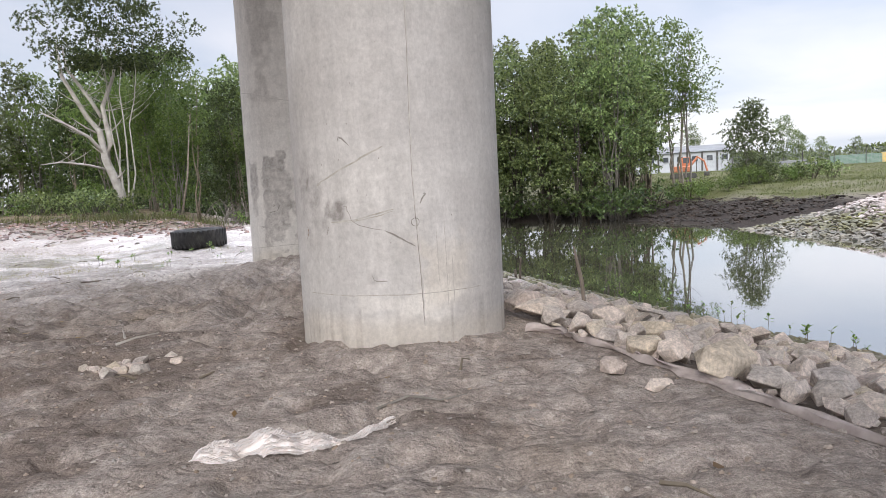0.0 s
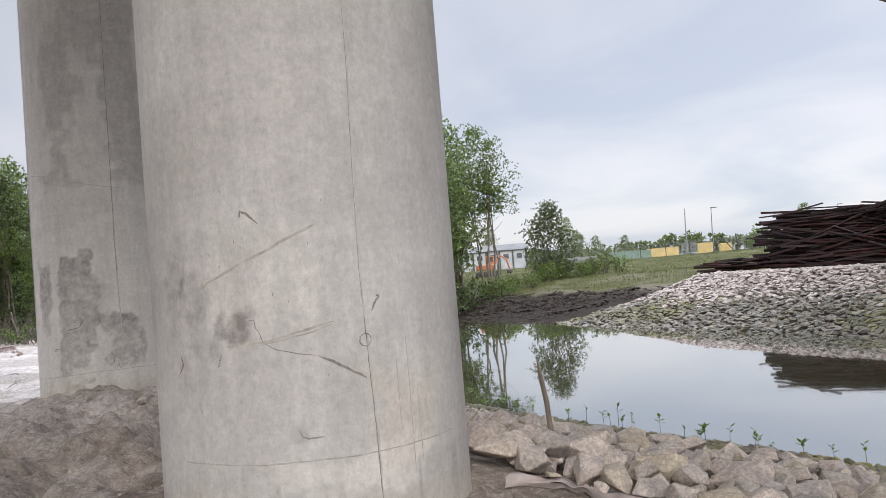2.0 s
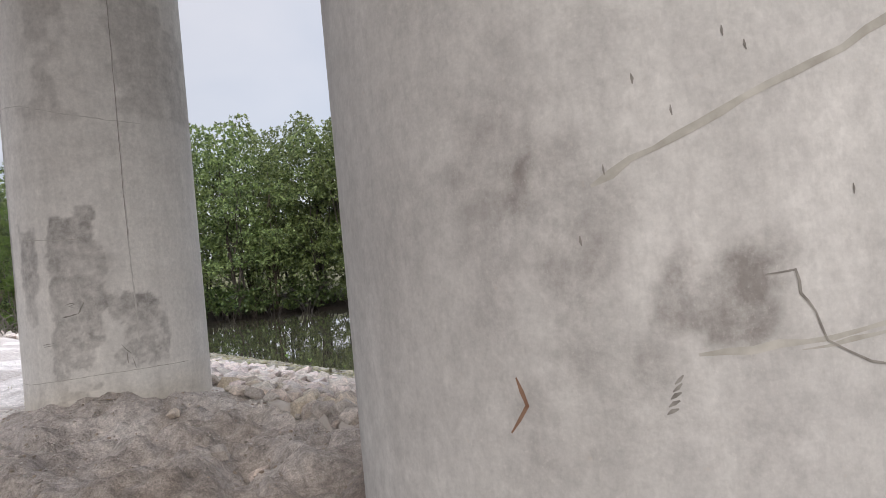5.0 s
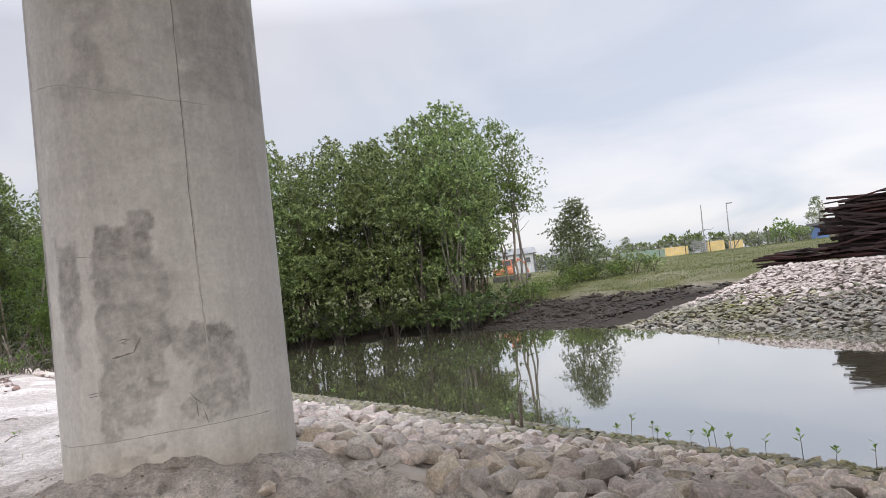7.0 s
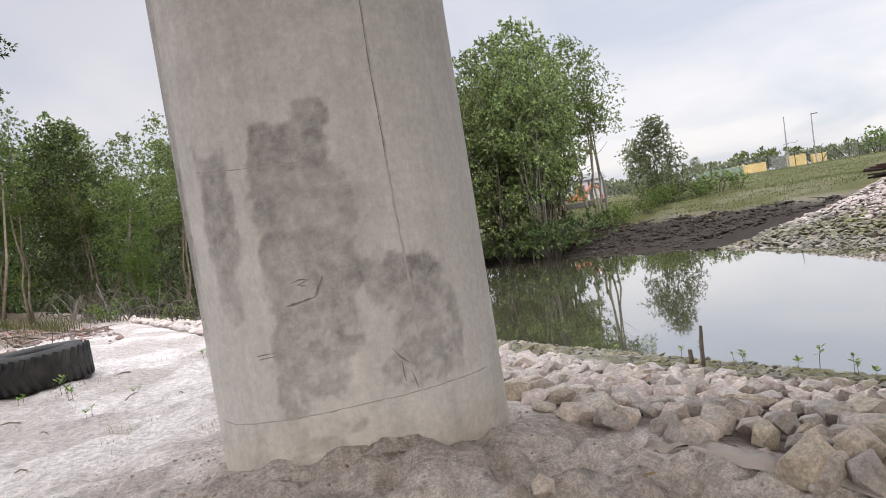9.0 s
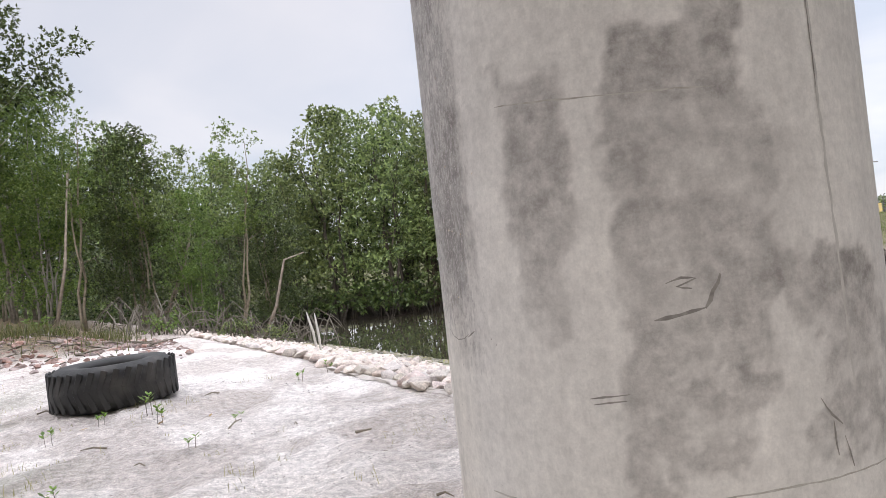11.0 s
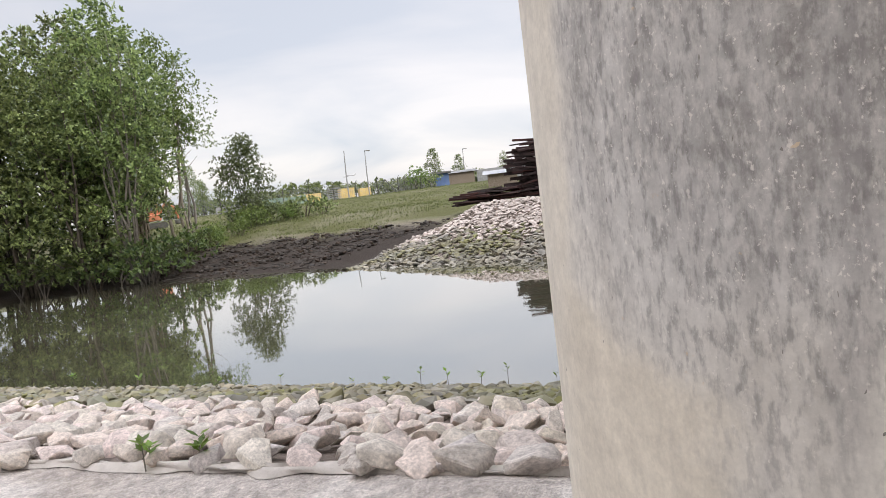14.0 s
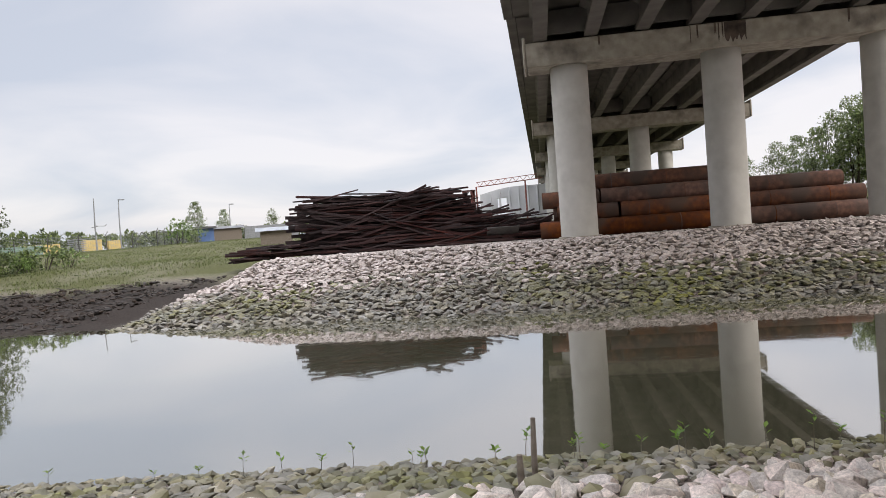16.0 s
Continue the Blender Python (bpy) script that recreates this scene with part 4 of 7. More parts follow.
for k in range(5):
    line_mark(column_1, "scratch", [(232.4 + 0.25 * k, 0.985 + 0.013 * k), (233.6 + 0.2 * k, 0.995 + 0.014 * k)], 0.006, M_CRACK)
line_mark(column_1, "scratch", [(257.7, 0.644), (258.6, 0.60), (260.4, 0.591), (265.4, 0.593)], 0.007, M_CRACK)
line_mark(column_1, "joint_line", [(215, 0.478), (223.2, 0.48), (244.5, 0.474), (260.9, 0.476), (272.7, 0.471), (285.4, 0.471), (306.6, 0.472), (318, 0.47)], 0.007, M_SMEAR)
line_mark(column_1, "patch_ring", [(280.6 + 2.0 * math.cos(k * 0.52), 1.061 + 0.033 * math.sin(k * 0.52)) for k in range(13)], 0.006, M_CRACK)
for a, z in ((209.4, 1.996), (220.5, 1.979), (237.3, 1.893), (249.1, 1.877), (269.4, 1.809), (264.4, 1.588), (252.5, 1.34), (235.6, 1.503), (243.2, 1.596), (241.2, 1.624), (225.1, 1.295), (257.2, 1.298), (228.2, 1.416), (232, 1.566), (300, 1.1), (297, 1.3), (268, 0.9), (240, 0.8), (225, 0.75), (252, 2.2), (238, 2.35), (266, 2.5)):
    line_mark(column_1, "pit_mark", [(a, z + 0.009), (a + 0.12, z - 0.009)], 0.0045, M_CRACK)
for x0, z0, z1 in ((291, 0.55, 1.0), (295.5, 0.3, 1.1), (299, 0.35, 0.8)):
    line_mark(column_1, "pale_run", [(x0, z1), (x0 + 0.4, z0)], 0.004, M_SMEAR)
line_mark(column_1, "crack", [(160.8, 2.0), (160.4, 1.6), (160.2, 1.48), (161.4, 1.43), (162.1, 1.38)], 0.005, M_CRACK)
line_mark(column_1, "smear", [(161.8, 1.45), (162.1, 1.36), (162.4, 1.27)], 0.014, M_SMEAR)
line_mark(column_1, "scratch", [(164.2, 1.02), (164.4, 0.97)], 0.012, M_CRACK)
line_mark(column_2, "joint_line", [(205, 3.2), (228, 3.16), (257, 3.02), (281, 2.95), (300, 2.93)], 0.010, M_SEAM)
line_mark(column_2, "seam", [(286.6, 8.7), (286.4, 2.5), (286.2, 2.25), (286.5, 2.0), (286.6, 1.6), (287.2, 1.2), (287.6, 0.7)], 0.013, M_SEAM, 0.0010)
line_mark(column_2, "crack", [(286.3, 8.7), (286.1, 2.5), (285.9, 2.25), (286.2, 2.0), (286.3, 1.75)], 0.006, M_CRACK)
line_mark(column_2, "scribble", [(245.1, 1.018), (250, 1.03), (255.1, 1.046)], 0.012, M_CRACK)
line_mark(column_2, "scribble", [(255.1, 1.046), (257, 1.10), (258.9, 1.154)], 0.016, M_CRACK)
line_mark(column_2, "scribble", [(248, 1.14), (251, 1.155), (254, 1.148), (250, 1.125), (253, 1.115)], 0.007, M_CRACK)
line_mark(column_2, "scribble", [(277.5, 0.70), (280, 0.64), (282.5, 0.60)], 0.007, M_CRACK)
line_mark(column_2, "scribble", [(280.0, 0.62), (280.4, 0.50)], 0.010, M_CRACK)
line_mark(column_2, "scribble", [(282.6, 0.56), (284.6, 0.45)], 0.010, M_CRACK)
line_mark(column_2, "joint_line", [(214.7, 1.84), (225, 1.82), (236.5, 1.80), (246.0, 1.786), (262, 1.775)], 0.006, M_SMEAR)
line_mark(column_2, "scribble", [(230.3, 0.765), (238.6, 0.777)], 0.006, M_CRACK)
line_mark(column_2, "scribble", [(231.0, 0.745), (238.0, 0.755)], 0.006, M_CRACK)
line_mark(column_2, "joint_line", [(200, 0.37), (213.5, 0.368), (240, 0.40), (264.8, 0.429), (285, 0.43), (302.6, 0.428), (320, 0.42)], 0.007, M_SMEAR)
line_mark(column_2, "scratch", [(182.4, 0.998), (185.8, 0.971), (189.3, 0.959), (193.1, 0.967), (196.2, 0.99)], 0.0032, M_CRACK)
line_mark(column_2, "scratch", [(195.4, 0.975), (199.0, 1.002)], 0.007, M_CRACK)
line_mark(column_2, "scratch", [(177.8, 1.69), (178.6, 1.575)], 0.005, M_SMEAR)
rng = random.Random(77)
for k in range(130):
    a, z = rng.uniform(122, 208), rng.uniform(0.35, 1.9)
    line_mark(column_2, "pit_mark", [(a, z + rng.uniform(0.002, 0.006)), (a + rng.uniform(-0.2, 0.2), z - rng.uniform(0.001, 0.004))], rng.uniform(0.0015, 0.0035), M_CRACK)
M_CHIP = material("pale_chip", [(0.3, (0.58, 0.47, 0.33)), (0.7, (0.70, 0.61, 0.47))], 20, 4, 0.9, 0, 0.2, 60, 0.004)
for a, z, w in ((190.8, 1.417, 0.012), (192.7, 1.41, 0.007), (184.1, 1.428, 0.006), (179.7, 1.554, 0.007), (192.4, 1.138, 0.005), (205, 1.62, 0.006), (171, 1.30, 0.005)):
    line_mark(column_2, "chip", [(a - 0.35, z - 0.002), (a, z), (a + 0.35, z + 0.003)], w * 0.7, M_CHIP)

# ---- stones ----
def rock_mesh(seed, squash=0.66, points=10, bevel=0.02, segments=1):
    """A broken boulder: the hull of spread points, with worn edges and lumpy faces."""
    r = random.Random(seed)
    bm = bmesh.new()
    sx, sy = r.uniform(1.0, 1.35), r.uniform(0.82, 1.0)
    for k in range(points):
        z = 1 - 2 * (k + 0.5) / points
        a = k * 2.39996 + r.uniform(-0.55, 0.55)
        q = math.sqrt(1 - z * z)
        v = Vector((q * math.cos(a), q * math.sin(a), z + r.uniform(-0.18, 0.18)))
        v *= 0.50 * r.uniform(0.82, 1.12)
        bm.verts.new((v.x * sx, v.y * sy, v.z * squash))
    bmesh.ops.convex_hull(bm, input=bm.verts)
    bmesh.ops.delete(bm, geom=[v for v in bm.verts if not v.link_faces], context="VERTS")
    bmesh.ops.dissolve_limit(bm, angle_limit=radians(17), verts=bm.verts, edges=bm.edges)
    if bevel:
        bmesh.ops.bevel(bm, geom=list(bm.edges), offset=bevel, segments=segments, affect="EDGES", profile=0.5, clamp_overlap=True)
    bmesh.ops.triangulate(bm, faces=bm.faces)
    bmesh.ops.recalc_face_normals(bm, faces=bm.faces)
    mesh = bpy.data.meshes.new("stone")
    bm.to_mesh(mesh)
    bm.free()
    if bevel:
        mesh.shade_smooth()
        mesh.set_sharp_from_angle(angle=radians(24))
    return mesh


def mesh_arrays(mesh):
    v = np.empty(len(mesh.vertices) * 3)
    mesh.vertices.foreach_get("co", v)
    return v.reshape(-1, 3), np.array([p.vertices[:] for p in mesh.polygons])


def joined_stones(name, spots, protos, mat, parent=None, label=""):
    """Many stones as one mesh: spots are (x, y, z, size, seed)."""
    arrays = [mesh_arrays(p) for p in protos]
    rng = random.Random(5)
    vs, fs, base = [], [], 0
    for x, y, z, size in spots:
        v, f = arrays[rng.randrange(len(arrays))]
        e = Euler((rng.gauss(0, 0.24), rng.gauss(0, 0.24), rng.uniform(0, 6.3))).to_matrix()
        v = (v * size * np.array([rng.uniform(0.8, 1.25), rng.uniform(0.8, 1.15), rng.uniform(0.8, 1.2)])) @ np.array(e).T + (x, y, z)
        vs.append(v); fs.append(f + base); base += len(v)
    ob = from_arrays(name, np.concatenate(vs), np.concatenate(fs), mat, parent, label)
    ob["kind"] = "stuff"
    if len(arrays[0][0]) > 30:
        ob.data.shade_smooth()
        ob.data.set_sharp_from_angle(angle=radians(24))
    return ob


rough_rocks = [rock_mesh(100 + k) for k in range(16)]
pale_rocks = [rock_mesh(130 + k, 0.50, 11, 0.022) for k in range(14)]
for r in rough_rocks:
    r.materials.append(M_STONE)
for r in pale_rocks:
    r.materials.append(M_STONEB)
small_rocks = [rock_mesh(200 + k, 0.6, 12, 0.0) for k in range(10)]
flat_rocks = [rock_mesh(240 + k, 0.44, 10, 0.0) for k in range(10)]
revetment = empty("rock_revetment", Matrix(), label="slope of pale pink and grey rubble stones, mossy near the water", category="stones", kind="structure")


def too_near_column(x, y, gap):
    return any((Vector((x, y)) - p).length < COLUMN_R + gap for p in (P1, P2, P1 - BENT_U * SPACING))


rng = random.Random(11)
upper, lower, placed = [], [], 0
s = -14.0
rows_done = []
d = TOP_EDGE + 0.22
while d < WATER_EDGE + 0.9:
    low = d > 7.3
    pitch = 0.30 if not low else 0.20
    s = -12.0 + rng.random() * pitch
    while s < 40:
        edge = 0.35 * float(value_noise(np.array([s]), np.array([0.0]), 1.5, 61)[0])
        dd = d + rng.uniform(-0.12, 0.12) + edge * (1 if d < 4 else 0.3)
        x, y = bank(s, dd)
        size = pitch * (0.80 if s < 9 else 0.76 if s < 13 else 0.88) * (rng.uniform(0.6, 1.15) if low else min(1.6, max(0.6, rng.lognormvariate(0.0, 0.28))) if s < 11 else rng.uniform(0.8, 1.4))
        if low and s > 0 and float(river_distance(np.array([x]), np.array([y]))[0]) < 0.05:
            s += pitch
            continue
        if not too_near_column(x, y, 0.12) and not (s < 8.5 and not low and rng.random() < 0.12) and dd > TOP_EDGE + 0.45 * min(1, max(0, (s - 13) / 2)):
            z = BED * 0.6 * min(1, dd - TOP_EDGE) + size * (0.40 if s < 9 else 0.26 if s < 12 else 0.17)
            mossy = dd > (7.2 if s < 13 else max(6.1, 7.0 - (s - 13) * 0.25)) + 1.3 * rng.random()
            (lower if mossy else upper).append((x, y, z, size, s, dd))
        s += pitch * (0.84 if s < 11 else 1) * rng.uniform(0.85, 1.15)
    d += pitch * 0.84
def settled(rows):
    hs = ground_height(np.array([r[0] for r in rows]), np.array([r[1] for r in rows]))
    return [(r[0], r[1], float(h) + r[2], *r[3:]) for r, h in zip(rows, hs)]          # seated by their own lift


upper, lower = settled(upper), settled(lower)
near_a = sorted([r for r in upper if 0.5 < r[4] < 9.5], key=lambda r: r[5])[:150]
near_b = sorted([r for r in upper if 9.5 <= r[4] < 22], key=lambda r: r[5])[:150]
chosen = set(near_a + near_b)
rng = random.Random(12)


def bleached(s):
    return rng.random() < min(1.0, max(0.0, (s - 11.5) / 4.0))


for x, y, z, size, s, dd in near_a + near_b:
    ob = new("stone", rng.choice(pale_rocks if bleached(s) else rough_rocks))
    ob.parent = revetment
    ob.matrix_basis = Matrix.LocRotScale((x, y, z), Euler((rng.gauss(0, 0.2), rng.gauss(0, 0.2), rng.uniform(0, 6.3))), (size * rng.uniform(0.95, 1.35), size * rng.uniform(0.85, 1.15), size * rng.uniform(0.85, 1.25)))
rest, rest_pale = [], []
for r in upper:
    if r not in chosen:
        (rest_pale if bleached(r[4]) else rest).append(r[:4])
joined_stones("upper_stones", rest, rough_rocks[:10], M_STONES, revetment, "pinkish rubble stones")
joined_stones("bleached_stones", rest_pale, pale_rocks[:8], M_STONESB, revetment, "bleached cream rubble stones")
filler = [(r[0] + rng.uniform(-0.2, 0.2), r[1] + rng.uniform(-0.2, 0.2), r[2] - 0.06 + rng.uniform(0, 0.04), rng.uniform(0.06, 0.14)) for r in upper if 0 < r[4] < 14]
joined_stones("small_stones", [r for r in filler if not too_near_column(r[0], r[1], 0.06)], small_rocks[:6], M_STONES, revetment, "small broken stones wedged between the large ones")
joined_stones("lower_stones", [(x, y, z - 0.01, size * 1.15) for x, y, z, size, s, dd in lower], flat_rocks, M_MOSSY, revetment, "dark stones with green moss at the waterline")

# far stone bank
far_rocks = [rock_mesh(220 + k, 0.42, 12, 0.0) for k in range(8)]
far_bank = empty("far_rock_revetment", Matrix(), label="pale rubble stone slope of the far bank, dark and mossy below", category="stones", kind="structure")
rng = np.random.RandomState(3)
cand = np.stack([rng.uniform(15, 34, 60000), rng.uniform(-8, 44, 60000)], -1)
cd = river_distance(cand[:, 0], cand[:, 1])
ok = (cd > -0.5) & (cd < 9.6) & (cand[:, 0] > 14) & (cand[:, 1] - 0.15 * (cand[:, 0] - 18) < 38.6 + 0.8 * value_noise(cand[:, 0], cand[:, 1], 2, 62)) & (cand[:, 0] * ED[0] + cand[:, 1] * ED[1] > 20)
cand, cd = cand[ok], cd[ok]
cell, keep = set(), []
for i, (x, y) in enumerate(cand):
    c = (int(x / 0.24), int(y / 0.24))
    if c not in cell:
        cell.add(c)
        keep.append(i)
cz = ground_height(cand[keep, 0], cand[keep, 1])
upper_f, lower_f = [], []
for k, i in enumerate(keep):
    size = rng.uniform(0.23, 0.44)
    wet = cd[i] < 2.2 + 2.4 * rng.rand() + 1.5 * max(0, 1 - abs(cand[i][1] - 25) / 6) * rng.rand()
    (lower_f if wet else upper_f).append((cand[i][0], cand[i][1], cz[k] + 0.05 + 0.06 * rng.rand(), size))
joined_stones("far_upper_stones", upper_f, far_rocks, M_FARS, far_bank, "pale pinkish rubble")
joined_stones("far_lower_stones", lower_f, far_rocks, M_WET, far_bank, "darker damp rubble")

# ---- trees ----
def leaf_cloud(clumps, per, size, rng, flat=0.55):
    """Leaves in tufts at twig ends, round clump centres: (x, y, z, radius)."""
    out_v, out_f, base = [], [], 0
    for cx, cy, cz, cr in clumps:
        tufts = max(2, int(per * (cr / 0.8) ** 1.6 / 7))
        p = rng.normal(size=(tufts, 3))
        p /= np.linalg.norm(p, axis=1)[:, None]
        p *= (cr * rng.uniform(0.3, 1.0, tufts) ** 0.6)[:, None]
        p[:, 2] *= flat
        twig = p / (np.linalg.norm(p, axis=1)[:, None] + 1e-6) + rng.normal(size=(tufts, 3)) * 0.3 + (0, 0, 0.35)
        # seven leaves spread from the end of each twig
        n = tufts * 7
        axis = np.repeat(twig, 7, axis=0) * 0.75 + rng.normal(size=(n, 3)) * 0.75
        axis /= np.linalg.norm(axis, axis=1)[:, None]
        L = (size * rng.uniform(0.7, 1.3, n))[:, None]
        c = np.repeat(p, 7, axis=0) + (cx, cy, cz) + axis * L * 0.55
        side = np.cross(axis, rng.normal(size=(n, 3)) * 0.5 + (0, 0, 1.0))
        side /= np.linalg.norm(side, axis=1)[:, None] + 1e-6
        v = np.stack([c - axis * L * 0.5, c + side * L * 0.24, c + axis * L * 0.5, c - side * L * 0.24], 1)
        out_v.append(v.reshape(-1, 3))
        out_f.append(np.arange(n * 4).reshape(n, 4) + base)
        base += n * 4
    return np.concatenate(out_v), np.concatenate(out_f)


def tree(name, seed, height, spread, stems, low, leaf_mat, bark, clumps_n, leaf=0.26, per=60, roots=0, trunk_r=0.11, lean=0.2, crown_shape=0.7):
    """A tree of several stems with limbs, prop roots, and a crown of leaf clumps from `low` upwards."""
    rng = np.random.RandomState(seed)
    root = empty(name, Matrix())
    bm = bmesh.new()
    tips = []
    for k in range(stems):
        a = rng.uniform(0, 6.28)
        r0 = rng.uniform(0.0, 0.5) * (stems > 1)
        base = Vector((r0 * math.cos(a), r0 * math.sin(a), -0.35))
        reach = spread * rng.uniform(0.15, 0.55) * (1 if stems > 1 else 0.3)
        h = height * rng.uniform(0.72, 0.95)
        pts, rad = [], []
        for i in range(9):
            f = i / 8
            wob = Vector((rng.normal(), rng.normal(), 0)) * 0.10 * height / 12
            p = base + Vector((math.cos(a) * reach * f ** 1.4, math.sin(a) * reach * f ** 1.4, h * f)) + wob * (i > 0)
            pts.append(p)
            rad.append(trunk_r * (1 - 0.85 * f) * rng.uniform(0.9, 1.1))
        add_tube(bm, pts, rad, 7)
        for j in range(7):
            f = rng.uniform(max(0.22, low * 0.8), 0.95)
            i = min(int(f * 8), 7)
            p0 = pts[i].lerp(pts[i + 1], f * 8 - i)
            b = rng.uniform(0, 6.28)
            ln = spread * rng.uniform(0.3, 0.75) * (1.1 - 0.55 * f)
            p2 = p0 + Vector((math.cos(b) * ln, math.sin(b) * ln, ln * rng.uniform(0.25, 0.9)))
            pm = p0.lerp(p2, 0.5) + Vector((0, 0, -0.08 * ln))
            add_tube(bm, [p0, pm, p2], [trunk_r * 0.42 * (1.1 - f), trunk_r * 0.28 * (1.1 - f), 0.008], 5, False)
            tips += [p2, pm.lerp(p2, 0.5)]
        tips.append(pts[-1])
    for k in range(roots):
        b = rng.uniform(0, 6.28)
        ln, hh = rng.uniform(0.6, 1.5), rng.uniform(0.4, 1.2)
        p0 = Vector((0.25 * math.cos(b), 0.25 * math.sin(b), hh))
        p1 = Vector((ln * 0.55 * math.cos(b), ln * 0.55 * math.sin(b), hh * 0.85))
        p2 = Vector((ln * math.cos(b + 0.1), ln * math.sin(b + 0.1), -0.4))
        add_tube(bm, [p0, p1, p1.lerp(p2, 0.5) + Vector((0.1 * math.cos(b), 0.1 * math.sin(b), 0.1)), p2], [0.045, 0.04, 0.034, 0.028], 5, False)
    part("trunk", bm, bark, root, smooth=True)
    clumps = []
    for k in range(clumps_n):
        if rng.rand() < 0.45 and tips:
            t = tips[rng.randint(len(tips))]
            c = (t.x + rng.normal() * 0.35, t.y + rng.normal() * 0.35, max(t.z + rng.normal() * 0.35, low * height))
        else:
            f = low + (1 - low) * rng.rand() ** 0.85
            g = (f - low) / (1 - low)
            w = spread * (0.55 + 0.45 * math.sin(math.pi * min(1, (g * 0.8 + 0.18)))) * (1.0 if g < crown_shape else max(0.25, 1 - (g - crown_shape) / (1.02 - crown_shape) * 0.75))
            b, q = rng.uniform(0, 6.28), math.sqrt(rng.uniform(0.12, 1)) * w
            c = (q * math.cos(b), q * math.sin(b), f * height)
        clumps.append((*c, rng.uniform(0.45, 0.95)))
    v, f = leaf_cloud(clumps, per, leaf, rng)
    from_arrays("crown", v, f, leaf_mat, root)
    return root



def plant(proto, x, y, scale, turn, z=None, **tags):
    m = Matrix.Translation((x, y, height_at(x, y) if z is None else z)) @ Matrix.Rotation(turn, 4, "Z") @ Matrix.Scale(scale, 4)
    made = {}
    for o in (proto, *proto.children_recursive):
        made[o] = o.copy()
        scene.collection.objects.link(made[o])
        made[o].parent = made.get(o.parent, o.parent)
    made[proto].matrix_basis = m
    return tagged(made[proto], **tags)


def remove(ob):
    for o in (*ob.children_recursive, ob):
        bpy.data.objects.remove(o)


mangroves = [tree("mangrove_tree", 40 + k, 12.5, 3.4, 4, 0.07, M_LEAF, M_BARKD, 215, 0.22, 80, 7) for k in range(4)]
tall = [tree("mangrove_tree", 60 + k, 14.0, 3.0, 7, 0.24, M_LEAF, M_BARK, 170, 0.22, 80, 9, 0.085) for k in range(2)]
slim = [tree("slender_tree", 70 + k, 15.0, 2.9, 2, 0.50, M_LEAFL, M_BARK, 105, 0.165, 90, 0, 0.11, crown_shape=0.5) for k in range(2)]
woods = [tree("woodland_tree", 80 + k, 11.5, 2.7, 3, 0.06, (M_LEAFW, M_LEAFW, M_LEAFG, M_LEAFW)[k], M_BARK, 190, 0.25, 40, 0, 0.09) for k in range(4)]
fringe = [tree("woodland_tree", 86 + k, 11.5, 2.7, 5, 0.06, (M_LEAFW, M_LEAFL, M_LEAFW)[k], M_BARK, 215, 0.14, 165, 0, 0.06) for k in range(3)]
rng = random.Random(21)
FAR_WOOD = "dense green mangrove tree with prop roots at the water"
SIDE_WOOD = "slender green woodland tree with grey stems at the sand's edge"
front = [(13.0, 51.4), (14.6, 54.0), (11.0, 53.8), (8.6, 55.8), (6.0, 58.2), (3.2, 57.8), (0.4, 56.8), (-2.6, 57.8), (-5.6, 58.6), (-9, 59), (-13, 60), (-17, 61), (-22, 62.5), (-27, 63.5), (-33, 65)]
for i, (x, y) in enumerate(front):
    p = rng.choice(mangroves) if i > 1 else tall[i]
    plant(p, x + rng.uniform(-0.4, 0.4), y - (0.9 if i > 1 else 0.0), rng.uniform(0.95, 1.13) * (0.83 if -16 < x < -4 else 1), rng.uniform(0, 6.3), label=FAR_WOOD, category="tree", group="mangrove trees across the river")
for x, y, sc in ((16.2, 58.0, 1.12), (18.3, 61.5, 1.08), (13.0, 57.5, 1.09), (17.0, 65.0, 1.1)):
    plant(rng.choice(tall), x, y, sc, rng.uniform(0, 6.3), label="tall mangrove tree with bare stems below the crown", category="tree", group="mangrove trees across the river")
for x, y, sc, tu in ((20.6, 60.8, 1.0, 0.4), (19.0, 61.9, 0.95, 2.2), (22.3, 61.0, 0.9, 4.0), (21.4, 62.6, 0.98, 1.1)):
    plant(slim[int(x) % 2], x, y, sc, tu, label="slender light-green tree with dark straight stems", category="tree", group="slender trees beside the mud bank")
for row, (n, off) in enumerate(((12, 4.2), (12, 8.5))):
    for i in range(n):
        f = i / (n - 1)
        x, y = 14.5 - 46 * f + rng.uniform(-1, 1), 55.5 + off + 7 * f + rng.uniform(-1.2, 1.2)
        plant(rng.choice(mangroves + tall), x, y, rng.uniform(1.10, 1.26) * (0.78 if -18 < x < -2 else 0.95 if x < 2 else 1), rng.uniform(0, 6.3), label="tall mangrove tree in the thicket across the river", category="tree", group="mangrove trees across the river")
edge = [(-6.0, 36.5, 0.50), (-8.2, 35.0, 0.42), (-10.6, 35.2, 0.62), (-13.2, 37.0, 0.76), (-16.0, 39.2, 0.72), (-18.8, 40.8, 0.80), (-21.8, 43.0, 0.70), (-25, 44.5, 0.78), (-28.5, 45.5, 0.72), (-32, 46.5, 0.8), (-36, 46, 0.75)]
for x, y, sc in edge:
    plant(rng.choice(fringe), x + rng.uniform(-0.4, 0.4), y + rng.uniform(0, 1), sc * rng.uniform(0.95, 1.05), rng.uniform(0, 6.3), label=SIDE_WOOD, category="tree", group="woodland trees beside the sand")
